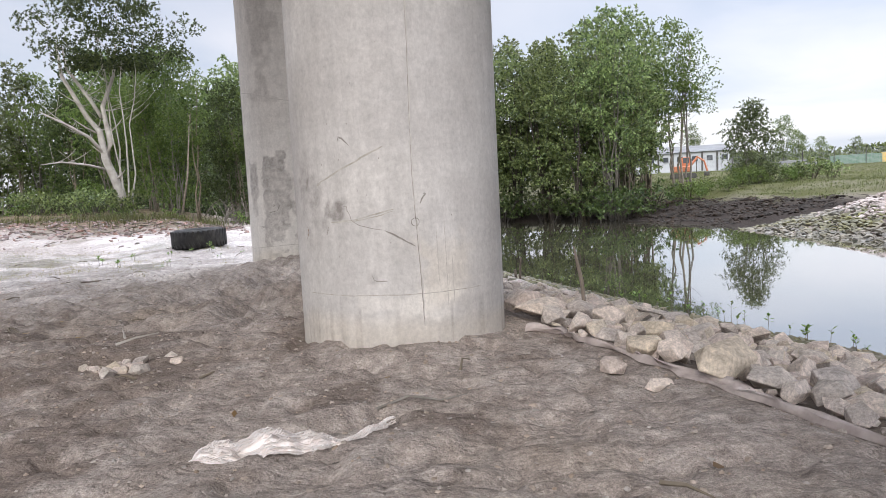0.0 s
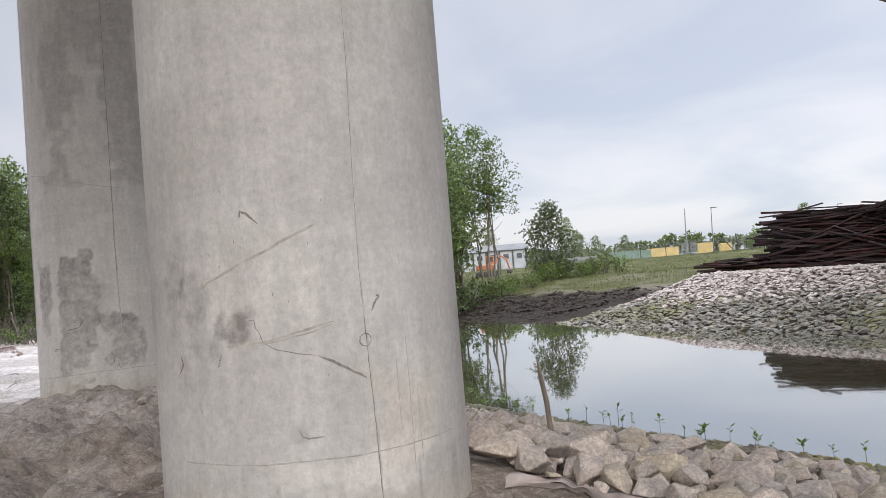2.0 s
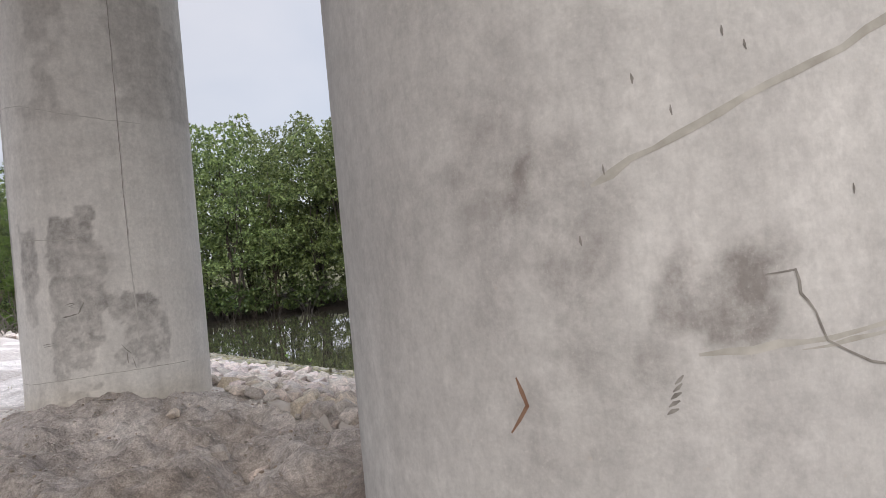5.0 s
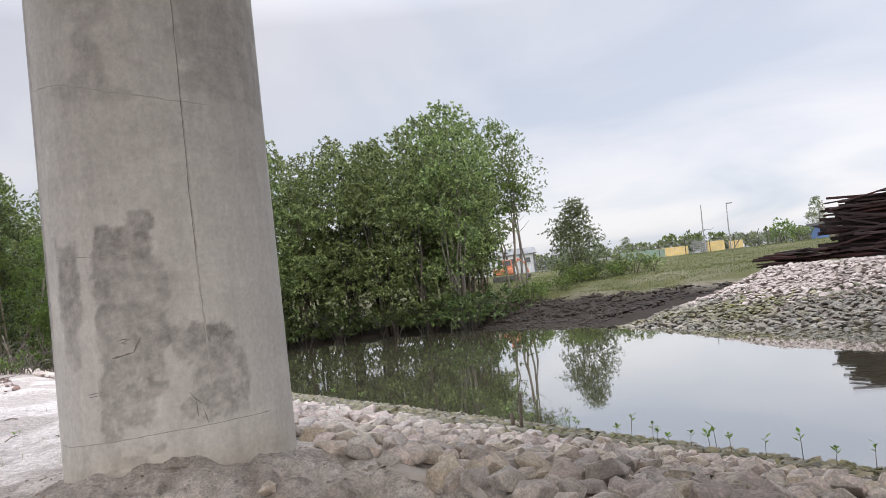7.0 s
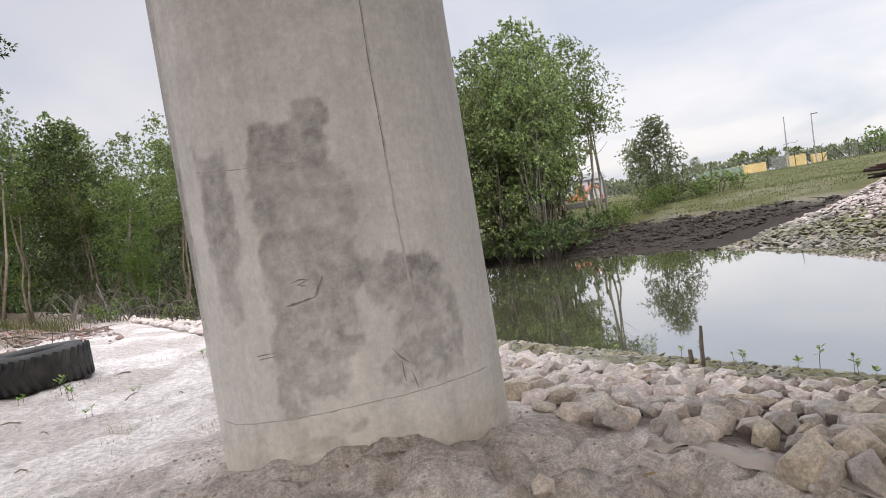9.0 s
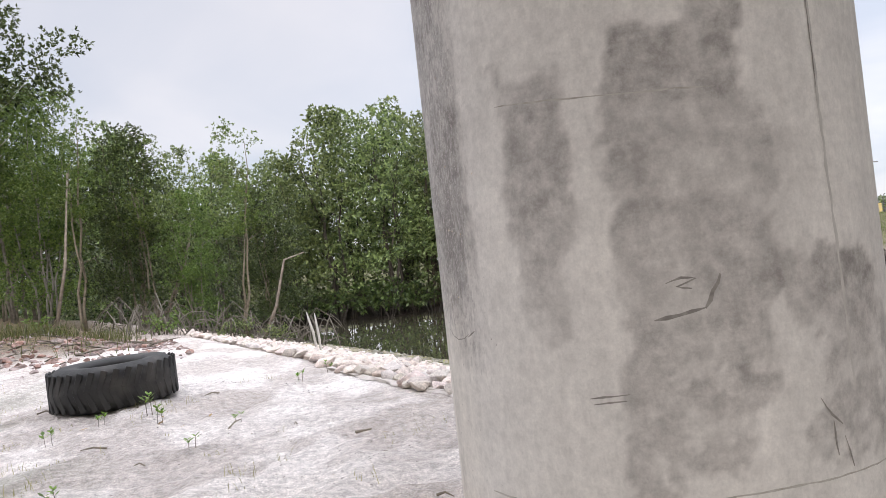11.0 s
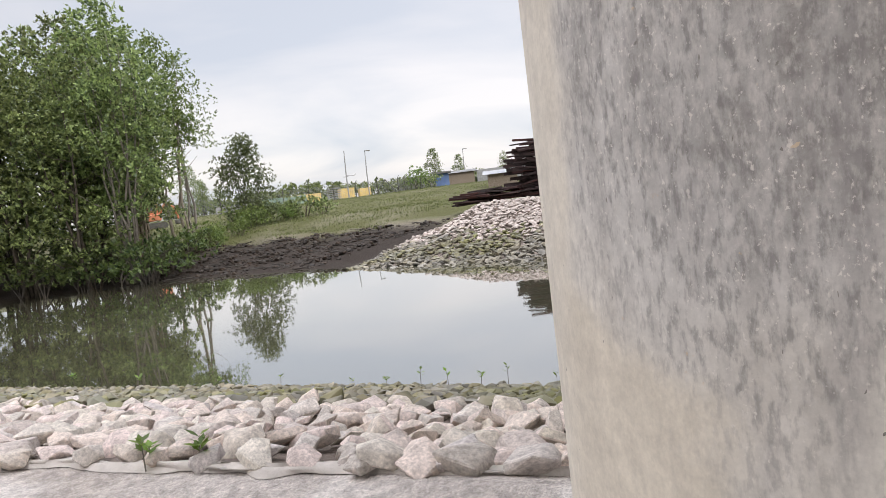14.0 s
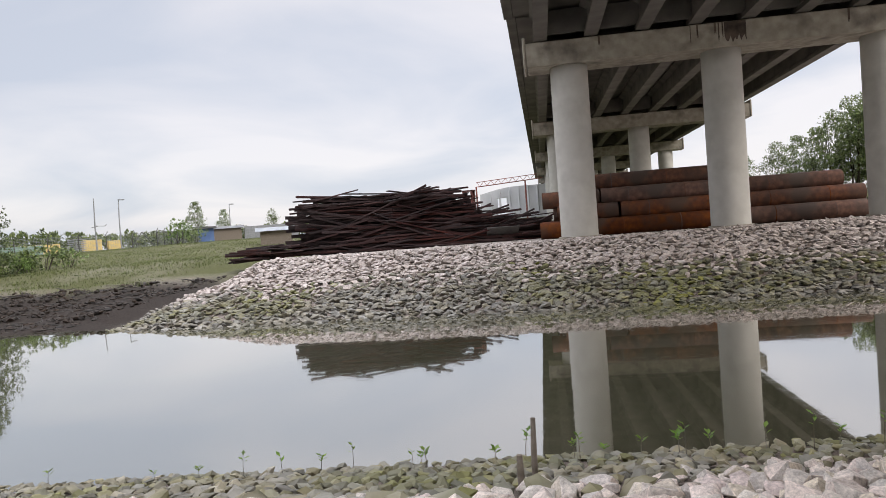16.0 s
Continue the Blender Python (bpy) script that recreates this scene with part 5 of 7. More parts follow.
for x, y, sc in ((-7.0, 35.6, 0.50), (-9.6, 36.0, 0.44), (-11.9, 35.2, 0.52), (-14.6, 37.6, 0.58)):
    plant(slim[int(-x) % 2], x, y, sc, x, label="thin bare-stemmed tree with a small light crown", category="tree", group="woodland trees beside the sand")
for off in (3.4, 7.0, 10.5):
    for i in range(9):
        f = i / 8
        x, y = -8.5 - 34 * f + rng.uniform(-1, 1), 37 + off + 9.5 * f + rng.uniform(-1, 1)
        plant(rng.choice(woods), x, y, (rng.uniform(0.76, 0.92) if x < -14 else rng.uniform(0.58, 0.70) if x < -11 else rng.uniform(0.44, 0.52)), rng.uniform(0, 6.3), label="slender green tree deep in the wood", category="tree", group="woodland trees beside the sand")
# right bank beyond the bridge, and the far horizon
for x, y, sc in ((80, 5, 0.85), (78, 0, 0.92), (82, -6, 1.0), (84, 10, 0.62), (76, -12, 1.0), (88, 15, 0.5), (79, 3, 0.95), (81, 1, 1.0), (77, -3, 0.95), (79, -5, 0.9), (83, 2.5, 0.9), (80, -9, 1.0), (78.5, 6.5, 0.7), (82, 8, 0.66), (86, 13, 0.5)):
    plant(rng.choice(mangroves), x, y, sc * 0.9, rng.uniform(0, 6.3), label="green tree behind the stacked pipes", category="tree", group="trees beyond the bridge")
for x, y, sc in ((98.1, 196.8, 1.12), (65.2, 178.3, 0.95), (103, 200, 0.8), (112, 214, 0.75), (122, 222, 0.72), (130, 216, 0.66), (108, 114, 0.66), (120, 117, 0.55), (125, 108, 0.5), (132, 100, 0.55)):
    plant(mangroves[int(x) % 4], x, y, sc, rng.uniform(0, 6.3), label="round dark-green tree standing in the far field", category="tree", group="far field trees")
h_rng = np.random.RandomState(8)
clumps = []
for k in range(1700):
    f = h_rng.rand()
    x, y = -160 + 480 * f, 300 - 190 * max(0, f - 0.35) ** 1.2 + h_rng.uniform(-10, 10)
    top = 6.0 + 3.5 * float(value_noise(np.array([x]), np.array([0.0]), 22, 71)[0]) + 2.5 * float(value_noise(np.array([x]), np.array([0.0]), 7, 72)[0])
    clumps.append((x, y, 1.0 + top * h_rng.rand() ** 0.7, h_rng.uniform(1.2, 2.4)))
v, f = leaf_cloud(clumps, 22, 1.1, h_rng, 0.8)
tagged(from_arrays("horizon_thicket", v, f, M_LEAF), "low dark-green tree line along the horizon", "trees", kind="stuff")
small_tree = tree("young_tree", 95, 7.6, 2.3, 5, 0.06, M_LEAFG, M_BARK, 240, 0.18, 74, 0, 0.07, crown_shape=0.45)
plant(small_tree, 29.0, 64.2, 1.10, 0.6, z=height_at(29.0, 64.2) - 1.1, label="young grey-green tree standing behind the mud bank", category="tree")
remove(small_tree)
pale_tree = tree("pale_tree", 97, 11.6, 3.7, 4, 0.60, M_LEAFW, M_BARKP, 170, 0.13, 210, 0, 0.05, crown_shape=0.5)
bm = bmesh.new()
for pts, r in (([(0, 0, -0.4), (-0.35, 0, 1.3), (-0.80, 0, 2.65), (-0.95, 0, 4.0), (-1.4, 0.1, 4.6), (-2.3, 0.2, 6.5), (-2.4, 0.2, 7.9)], [0.24, 0.20, 0.18, 0.14, 0.11, 0.08, 0.04]), ([(-0.80, 0, 2.6), (-0.55, -0.1, 3.4), (-0.73, -0.1, 5.1), (-0.15, -0.2, 6.5), (0.07, -0.2, 8.0)], [0.15, 0.12, 0.10, 0.07, 0.03]),
               ([(-0.80, -0.05, 4.6), (-1.2, 0.2, 5.4), (-2.1, 0.3, 6.9), (-2.2, 0.3, 8.0)], [0.10, 0.085, 0.06, 0.03]), ([(-0.66, 0, 2.7), (-1.4, -0.2, 3.7), (-2.3, -0.3, 4.3), (-3.3, -0.4, 4.85)], [0.09, 0.075, 0.05, 0.02]), ([(-0.75, 0, 2.2), (-1.6, -0.2, 2.45), (-2.6, -0.3, 2.6), (-3.45, -0.4, 2.5)], [0.06, 0.05, 0.035, 0.015])):
    add_tube(bm, pts, r, 8)
    for k in range(9):                                          # fine side branches
        i = 1 + k % (len(pts) - 2)
        p0 = Vector(pts[i]).lerp(Vector(pts[i + 1]), rng.random())
        a, ln = rng.uniform(0, 6.28), rng.uniform(0.5, 1.5)
        p1 = p0 + Vector((math.cos(a) * ln, math.sin(a) * ln * 0.6, ln * rng.uniform(0.1, 0.9)))
        add_tube(bm, [p0, p0.lerp(p1, 0.5) + Vector((0, 0, -0.06)), p1], [r[i] * 0.3, r[i] * 0.2, 0.006], 5)
part("pale_limb", bm, M_BARKP, pale_tree, "smooth whitish forked limbs", True)
plant(pale_tree, -14.6, 33.6, 1.0, 0.41, label="pale-barked forked tree with a thin high crown", category="tree")
remove(pale_tree)
for p in mangroves + tall + woods + fringe + slim:
    remove(p)

# ---- things on the far bank ----
def bar_mesh(w, h, l):
    bm = bmesh.new()
    add_box(bm, (l, w, h), Matrix(), 0.012)
    mesh = bpy.data.meshes.new("bar")
    bm.to_mesh(mesh)
    bm.free()
    mesh.materials.append(M_TIMBER)
    return mesh


bars = [bar_mesh(w, h, 1.0) for w, h in ((0.15, 0.14), (0.24, 0.09), (0.11, 0.11), (0.30, 0.07))]
HEAP_A, HEAP_B = Vector((30.6, 39.6)), Vector((38.0, 24.6))
heap_dir = (HEAP_B - HEAP_A).normalized()
heap_side = Vector((heap_dir.y, -heap_dir.x)) * -1                 # away from the river
if heap_side.x < 0:
    heap_side = -heap_side
HEAP_L = (HEAP_B - HEAP_A).length
heap_turn = math.atan2(heap_dir.y, heap_dir.x)


def heap_height(f):
    return float(np.interp(f, [0, 0.06, 0.15, 0.25, 0.33, 0.4, 0.5, 0.62, 0.66, 0.72, 0.76, 0.85, 0.95, 1.0], [1.7, 3.2, 3.3, 3.4, 3.1, 3.2, 3.3, 3.3, 2.8, 1.9, 1.15, 1.2, 1.3, 0.9]))


pile = empty("timber_pile", Matrix(), label="tall heap of rust-dark bars and beams on the far bank", category="scrap heap")
rng = random.Random(31)


def heap_bar(mesh, f, q, z, length, tilt, yaw):
    c = HEAP_A + heap_dir * (f * HEAP_L) + heap_side * q
    return Matrix.Translation((c.x, c.y, z)) @ Matrix.Rotation(heap_turn + yaw, 4, "Z") @ Matrix.Rotation(tilt, 4, "Y") @ Matrix.Diagonal((length, 1, 1, 1))


for k in range(300):
    length = rng.uniform(2.2, 6.5)
    half = length / 2 / HEAP_L
    f = rng.uniform(min(0.5, half * 1.0 + 0.015), max(0.5, 1.0 - half * 0.8))
    top = min(heap_height(max(0, f - half * 0.8)), heap_height(f), heap_height(min(1, f + half * 0.8)) + 0.3)
    if rng.random() < 0.3:
        z, q = 0.05 + top + rng.uniform(-0.3, 0.22), rng.uniform(0.4, 3.2)
        tilt, yaw = rng.gauss(0, 0.09), rng.gauss(0, 0.45)
    else:
        u = rng.random()
        z = 0.09 + top * u
        q = -0.9 + 1.5 * u + rng.uniform(-0.2, 0.35)
        tilt, yaw = rng.gauss(0, 0.09) + (0.26 if rng.random() < 0.25 else 0) * rng.choice((-1, 1)), rng.gauss(0, 0.06)
    ob = new("bar", rng.choice(bars))
    ob.parent = pile
    ob.matrix_basis = heap_bar(None, f, q, z, length, tilt, yaw)
bm = bmesh.new()
for k in range(420):
    length = rng.uniform(2.5, 6)
    f = rng.uniform(0.5 * length / HEAP_L, 1 - 0.5 * length / HEAP_L)
    top = min(heap_height(f - 0.35 * length / HEAP_L), heap_height(f), heap_height(f + 0.35 * length / HEAP_L))
    u = rng.random()
    m = heap_bar(None, f, rng.uniform(-0.4 + 1.4 * u, 3.4), 0.07 + top * u * 0.93, length, rng.gauss(0, 0.04), rng.gauss(0, 0.08))
    bmesh.ops.create_cube(bm, size=1.0, matrix=m @ Matrix.Diagonal((1, 0.24, 0.2, 1)))
inner = part("inner_bar", bm, M_TIMBER, pile)
inner["kind"] = "stuff"

# low stack of planks and pallets beside the heap
stack = empty("plank_stack", Matrix(), label="low stack of dark planks and pallets beside the heap", category="planks")
rng = random.Random(33)
for k in range(64):
    u = rng.random() ** 1.3
    c = Vector((28.9, 41.3)) + heap_dir * rng.uniform(0.2 + 0.6 * u, 3.4) + heap_side * rng.uniform(-0.5 + 0.5 * u, 2.0)
    ob = new("plank", rng.choice(bars))
    ob.parent = stack
    ob.matrix_basis = Matrix.Translation((c.x, c.y, 0.10 + 0.70 * u)) @ Matrix.Rotation(heap_turn + rng.gauss(0, 0.3), 4, "Z") @ Matrix.Rotation(rng.gauss(0, 0.05), 4, "Y") @ Matrix.Diagonal((rng.uniform(1.4, 3.0), 1.2, 1.1, 1))
bm = bmesh.new()
add_box(bm, (1.9, 1.3, 0.03), Matrix.Translation((35.8, 27.6, 0.5)) @ Matrix.Rotation(heap_turn, 4, "Z") @ Matrix.Rotation(-0.7, 4, "X"))
tagged(part("steel_plate", bm, material("dull_steel", [(0.3, (0.10, 0.095, 0.09)), (0.7, (0.17, 0.16, 0.15))], 3, 6, 0.7, 0.4, 0.2, 20, 0.01)), "dull grey steel plate leaning on the heap", "plate")

# rusty pipes stacked behind the far columns
PIPE_R = 0.47


def pipe(v0, v1, row, back, label):
    length = v1 - v0
    bm = bmesh.new()
    n = 28
    rings = []
    for x, r in ((0, PIPE_R - 0.02), (0, PIPE_R), (length, PIPE_R), (length, PIPE_R - 0.02)):
        rings.append([bm.verts.new((x, r * math.cos(2 * math.pi * k / n), r * math.sin(2 * math.pi * k / n))) for k in range(n)])
    for a, b in zip(rings, rings[1:] + rings[:1]):
        for k in range(n):
            bm.faces.new((a[k], a[(k + 1) % n], b[(k + 1) % n], b[k]))
    bmesh.ops.recalc_face_normals(bm, faces=bm.faces)
    ob = part("steel_pipe", bm, M_RUST)
    ob.data.shade_smooth()
    ob.data.set_sharp_from_angle(angle=radians(40))
    for x in np.arange(1.5, length - 0.3, 3.0):
        bm = bmesh.new()
        add_tube(bm, [(x - 0.025, 0, 0), (x + 0.025, 0, 0)], PIPE_R + 0.008, 28, True)
        part("weld_seam", bm, M_RUST, ob)
    d = -FAR_U
    c = A1 + d * v0 + AXIS * (2.6 + back)
    ob.matrix_world = Matrix.Translation((c.x, c.y, 0.06 + PIPE_R + row * 0.83)) @ Matrix.Rotation(math.atan2(d.y, d.x), 4, "Z")
    return tagged(ob, label, "pipe", group="rusty pipes behind the columns")


PIPE_L = "large rust-brown steel pipe in a stack on the bank"
for v0, v1, row, back in ((-2.0, 8.5, 0, 0), (-1.0, 2.3, 1, 0.47), (2.45, 8.5, 1, 0.47), (-1.8, 1.35, 2, 0.94), (1.45, 8.5, 2, 0.94), (0.6, 8.7, 3, 1.41),
                          (8.9, 15.0, 0, 0.3), (8.8, 15.1, 1, 0.77), (8.9, 14.2, 2, 1.24), (-1.9, 8.4, 0, 0.95), (-1.6, 8.4, 0, 1.9), (-1.2, 8.5, 0, 2.85), (-1.2, 8.6, 1, 1.42), (-1.0, 8.4, 1, 2.37), (-1.3, 8.5, 2, 1.89),
                          (8.9, 14.9, 0, 1.25), (8.9, 14.8, 0, 2.2), (8.9, 14.8, 1, 1.72)):
    pipe(v0, v1, row, back, PIPE_L)

# ---- far field ----
M_METAL = material("galvanised_metal", [(0.3, (0.22, 0.23, 0.24)), (0.7, (0.34, 0.35, 0.36))], 3, 6, 0.55, 0.5, 0.1, 20, 0.01)
M_DARKP = material("dark_post", [(0.3, (0.05, 0.05, 0.045)), (0.7, (0.10, 0.10, 0.09))], 4, 6, 0.8, 0, 0.2, 20, 0.01)
M_WHITE = material("white_cladding", [(0.3, (0.44, 0.47, 0.50)), (0.7, (0.55, 0.58, 0.61))], 0.6, 6, 0.7, 0, 0.1, 6, 0.02)
M_ROOF = material("grey_roof_sheet", [(0.3, (0.30, 0.31, 0.32)), (0.7, (0.42, 0.43, 0.44))], 0.6, 6, 0.6, 0.1, 0.1, 6, 0.02)
M_PANE = material("window_glass_dark", [(0.3, (0.05, 0.06, 0.07)), (0.7, (0.10, 0.11, 0.12))], 1, 3, 0.15, 0, 0)
M_ORANGE = material("orange_paint", [(0.3, (0.40, 0.13, 0.06)), (0.7, (0.52, 0.21, 0.11))], 3, 6, 0.6, 0, 0.1, 12, 0.01)
M_YELLOW = material("yellow_panels", [(0.3, (0.50, 0.36, 0.12)), (0.7, (0.66, 0.50, 0.20))], 0.5, 6, 0.75, 0, 0.1, 6, 0.02)
M_BLUE = material("blue_sheeting", [(0.3, (0.06, 0.11, 0.24)), (0.7, (0.10, 0.17, 0.34))], 0.8, 6, 0.7, 0, 0.2, 6, 0.02)
M_MESH = material("green_fence_mesh", [(0.3, (0.12, 0.20, 0.15)), (0.7, (0.20, 0.29, 0.23))], 2, 5, 0.8, 0, 0)
M_PALEC = material("viaduct_concrete", [(0.3, (0.50, 0.51, 0.53)), (0.7, (0.62, 0.63, 0.65))], 0.3, 6, 0.85, 0, 0.1, 3, 0.02)
M_RED = material("red_paint", [(0.3, (0.16, 0.05, 0.04)), (0.7, (0.27, 0.09, 0.07))], 2, 6, 0.7, 0, 0.1, 10, 0.01)

fence_line = [(36, 97), (47, 90), (58, 88), (68, 85.5), (80, 92), (96, 98), (116, 96)]
fence = empty("field_fence", Matrix(), label="wire fence with dark posts across the grass field", category="fence")
bm_wire = bmesh.new()
for (x0, y0), (x1, y1) in zip(fence_line, fence_line[1:]):
    n = max(2, int(math.hypot(x1 - x0, y1 - y0) / 3.4))
    for k in range(n):
        f = k / n
        x, y = x0 + (x1 - x0) * f, y0 + (y1 - y0) * f
        z = height_at(x, y)
        bm = bmesh.new()
        add_tube(bm, [(x, y, z - 0.3), (x, y, z + 2.0), (x + 0.12, y - 0.2, z + 2.35)], 0.06, 6)
        part("post", bm, M_DARKP, fence)
        g = (k + 1) / n
        xb, yb = x0 + (x1 - x0) * g, y0 + (y1 - y0) * g
        zb = height_at(xb, yb)
        for h in np.arange(0.1, 2.05, 0.16):
            add_tube(bm_wire, [(x, y, z + h), (xb, yb, zb + h)], 0.012, 3, False)
        for j in range(12):
            q = j / 12
            xm, ym, zm = x + (xb - x) * q, y + (yb - y) * q, z + (zb - z) * q
            add_tube(bm_wire, [(xm, ym, zm + 0.05), (xm, ym, zm + 2.0)], 0.010, 3, False)
part("wire", bm_wire, M_METAL, fence)
for dx in (-1.6, 1.6):
    bm = bmesh.new()
    add_tube(bm, [(66.0 + dx * 0.7, 86.0 - dx * 0.7, height_at(66, 86) - 0.2), (66.0, 86.0, height_at(66, 86) + 2.0)], 0.07, 6)
    part("brace", bm, M_DARKP, fence)

for x, y, top, arm in ((65.9, 94.0, 8.4, 0), (73.8, 98.0, 8.6, 1), (104.8, 103.1, 8.3, 1)):
    z = height_at(x, y)
    pole = empty("lamp_post", Matrix.Translation((x, y, z)), label="thin grey metal lamp post in the far field", category="lamp post", group="far lamp posts")
    bm = bmesh.new()
    add_tube(bm, [(0, 0, -0.3), (0, 0, (top - z) / 2), (0.15, 0, top - z)], [0.11, 0.09, 0.06], 8)
    part("pole", bm, M_METAL, pole)
    bm = bmesh.new()
    if arm:
        add_box(bm, (1.0, 0.35, 0.16), Matrix.Translation((0.5, -0.2, top - z)), 0.03)
    else:
        add_tube(bm, [(0, 0, 3.4), (1.0, -0.6, 3.3), (1.3, -0.7, 3.55)], 0.05, 6)
        add_tube(bm, [(-0.5, 0, 3.2), (0.4, 0, 3.3)], 0.06, 6)
    part("lamp_head" if arm else "bracket", bm, M_METAL, pole)


def block(name, corner, along, size, mat, label, category, roof=None, z=None, group=""):
    """A small building or stack: corner on the ground, direction, (length, depth, height)."""
    x, y = corner
    z = height_at(x, y) if z is None else z
    ob = empty(name, Matrix.Translation((x, y, z)) @ Matrix.Rotation(math.atan2(along[1], along[0]), 4, "Z"), label=label, category=category, group=group)
    bm = bmesh.new()
    add_box(bm, size, Matrix.Translation((size[0] / 2, size[1] / 2, size[2] / 2 - 0.1)), 0.03)
    part("wall" if roof else "body", bm, mat, ob)
    if roof:
        bm = bmesh.new()
        l, d, h = size
        e = 0.5
        p = [(-e, -e, h - 0.1), (l + e, -e, h - 0.1), (l + e, d + e, h - 0.1), (-e, d + e, h - 0.1), (-e, d / 2, h + roof[1]), (l + e, d / 2, h + roof[1])]
        v = [bm.verts.new(q) for q in p]
        for f in ((0, 1, 5, 4), (2, 3, 4, 5), (0, 4, 3), (1, 2, 5), (3, 2, 1, 0)):
            bm.faces.new([v[k] for k in f])
        bmesh.ops.solidify(bm, geom=bm.faces, thickness=0.08)
        part("roof", bm, roof[0], ob)
    return ob


across = (0.85, -0.53)
hangar = block("warehouse", (36, 131), (0.94, -0.34), (18, 12, 3.6), M_WHITE, "long white warehouse with a low grey roof and dark windows", "building", (M_ROOF, 1.2))
for k in range(7):
    bm = bmesh.new()
    add_box(bm, (1.0, 0.12, 0.9), Matrix.Translation((1.6 + k * 2.5, -0.03, 2.3)))
    w = part("window", bm, M_PANE, hangar)
    bm = bmesh.new()
    add_box(bm, (1.2, 0.2, 0.08), Matrix.Translation((1.6 + k * 2.5, -0.06, 1.82)))
    part("window_sill", bm, M_WHITE, w)
for k in range(8):
    bm = bmesh.new()
    add_box(bm, (0.32, 0.3, 3.3), Matrix.Translation((0.35 + k * 2.5, -0.2, 1.65)), 0.02)
    part("wall_post", bm, M_DARKP, hangar)
for i, (x, y, l, h, mat, lab) in enumerate(((94, 129, 3.2, 2.3, M_YELLOW, "yellow site container behind the fence"), (97.5, 126.5, 2.4, 1.9, M_YELLOW, "yellow panel stack behind the fence"), (85.6, 135, 6.4, 2.0, M_YELLOW, "long low yellow wall behind the fence"), (62, 110.5, 7, 1.5, M_MESH, "pale green panels behind the fence"), (55.4, 113.8, 5.5, 1.2, M_METAL, "grey panels behind the fence"))):
    block("site_container", (x, y), across, (l, 2.5, h), mat, lab, "container", group="containers behind the fence")
for layer in range(7):
    bm = bmesh.new()
    for k in range(3):
        add_box(bm, (0.12, 1.2, 0.12), Matrix.Translation((k * 1.2, 0.6, layer * 0.36)))
    add_box(bm, (2.9, 1.2, 0.14), Matrix.Translation((1.25, 0.6, layer * 0.36 + 0.14)))
    if layer == 0:
        pallets = empty("pallet_stack", Matrix.Translation((86.0, 123.3, height_at(86, 123))) @ Matrix.Rotation(-0.7, 4, "Z"), label="tall stack of grey pallets behind the fence", category="pallets")
    part("pallet", bm, M_METAL, pallets)
block("blue_shed", (86.0, 94.4), (0.66, -0.75), (2.4, 2.2, 2.3), M_BLUE, "small blue sheeted hut on the grass", "hut", (M_DARKP, 0.25))
block("grey_shed", (91.2, 95.8), (0.62, -0.78), (4.6, 3, 2.2), M_WOODG, "low weathered shed beside the hut", "shed", (M_ROOF, 0.3))
block("tin_hoarding", (94.6, 92.0), (0.62, -0.78), (9, 0.4, 2.3), M_METAL, "grey corrugated tin hoarding", "hoarding")
block("white_hut", (56, 60), (0.6, -0.8), (3.2, 2.2, 1.5), M_WOODG, "low hut with a pale roof behind the planks", "hut", (M_WHITE, 0.3))

# excavator
ex = empty("excavator", Matrix.Translation((28.2, 80.2, height_at(28.2, 80.2))) @ Matrix.Rotation(-0.25, 4, "Z") @ Matrix.Scale(0.74, 4), label="orange excavator parked on the grass", category="excavator")
for y in (-0.9, 0.9):
    bm = bmesh.new()
    add_tube(bm, [(-1.5, y - 0.25, 0.4), (-1.5, y + 0.25, 0.4)], 0.4, 14)
    add_tube(bm, [(1.5, y - 0.25, 0.4), (1.5, y + 0.25, 0.4)], 0.4, 14)
    add_box(bm, (3.0, 0.5, 0.78), Matrix.Translation((0, y, 0.42)), 0.05)
    part("track", bm, M_DARKP, ex)
bm = bmesh.new()
add_box(bm, (3.0, 2.2, 0.9), Matrix.Translation((-0.3, 0, 1.45)), 0.12)
part("body", bm, M_ORANGE, ex)
bm = bmesh.new()
add_box(bm, (1.3, 1.0, 1.5), Matrix.Translation((0.5, 0.5, 2.5)), 0.12)
cab = part("cab", bm, M_ORANGE, ex)
for y in (-0.02, 1.02):
    bm = bmesh.new()
    add_box(bm, (0.9, 0.05, 0.8), Matrix.Translation((0.5, y, 2.75)))
    part("window", bm, M_PANE, cab)
bm = bmesh.new()
add_tube(bm, [(0.9, -0.4, 1.7), (2.1, -0.4, 3.2), (3.0, -0.4, 2.6)], [0.22, 0.2, 0.15], 6)
add_tube(bm, [(3.0, -0.4, 2.7), (3.5, -0.4, 1.0)], 0.14, 6)
part("boom", bm, M_ORANGE, ex)
bm = bmesh.new()
add_box(bm, (0.7, 0.9, 0.6), Matrix.Translation((3.4, -0.4, 0.6)), 0.1)
part("bucket", bm, M_DARKP, ex)

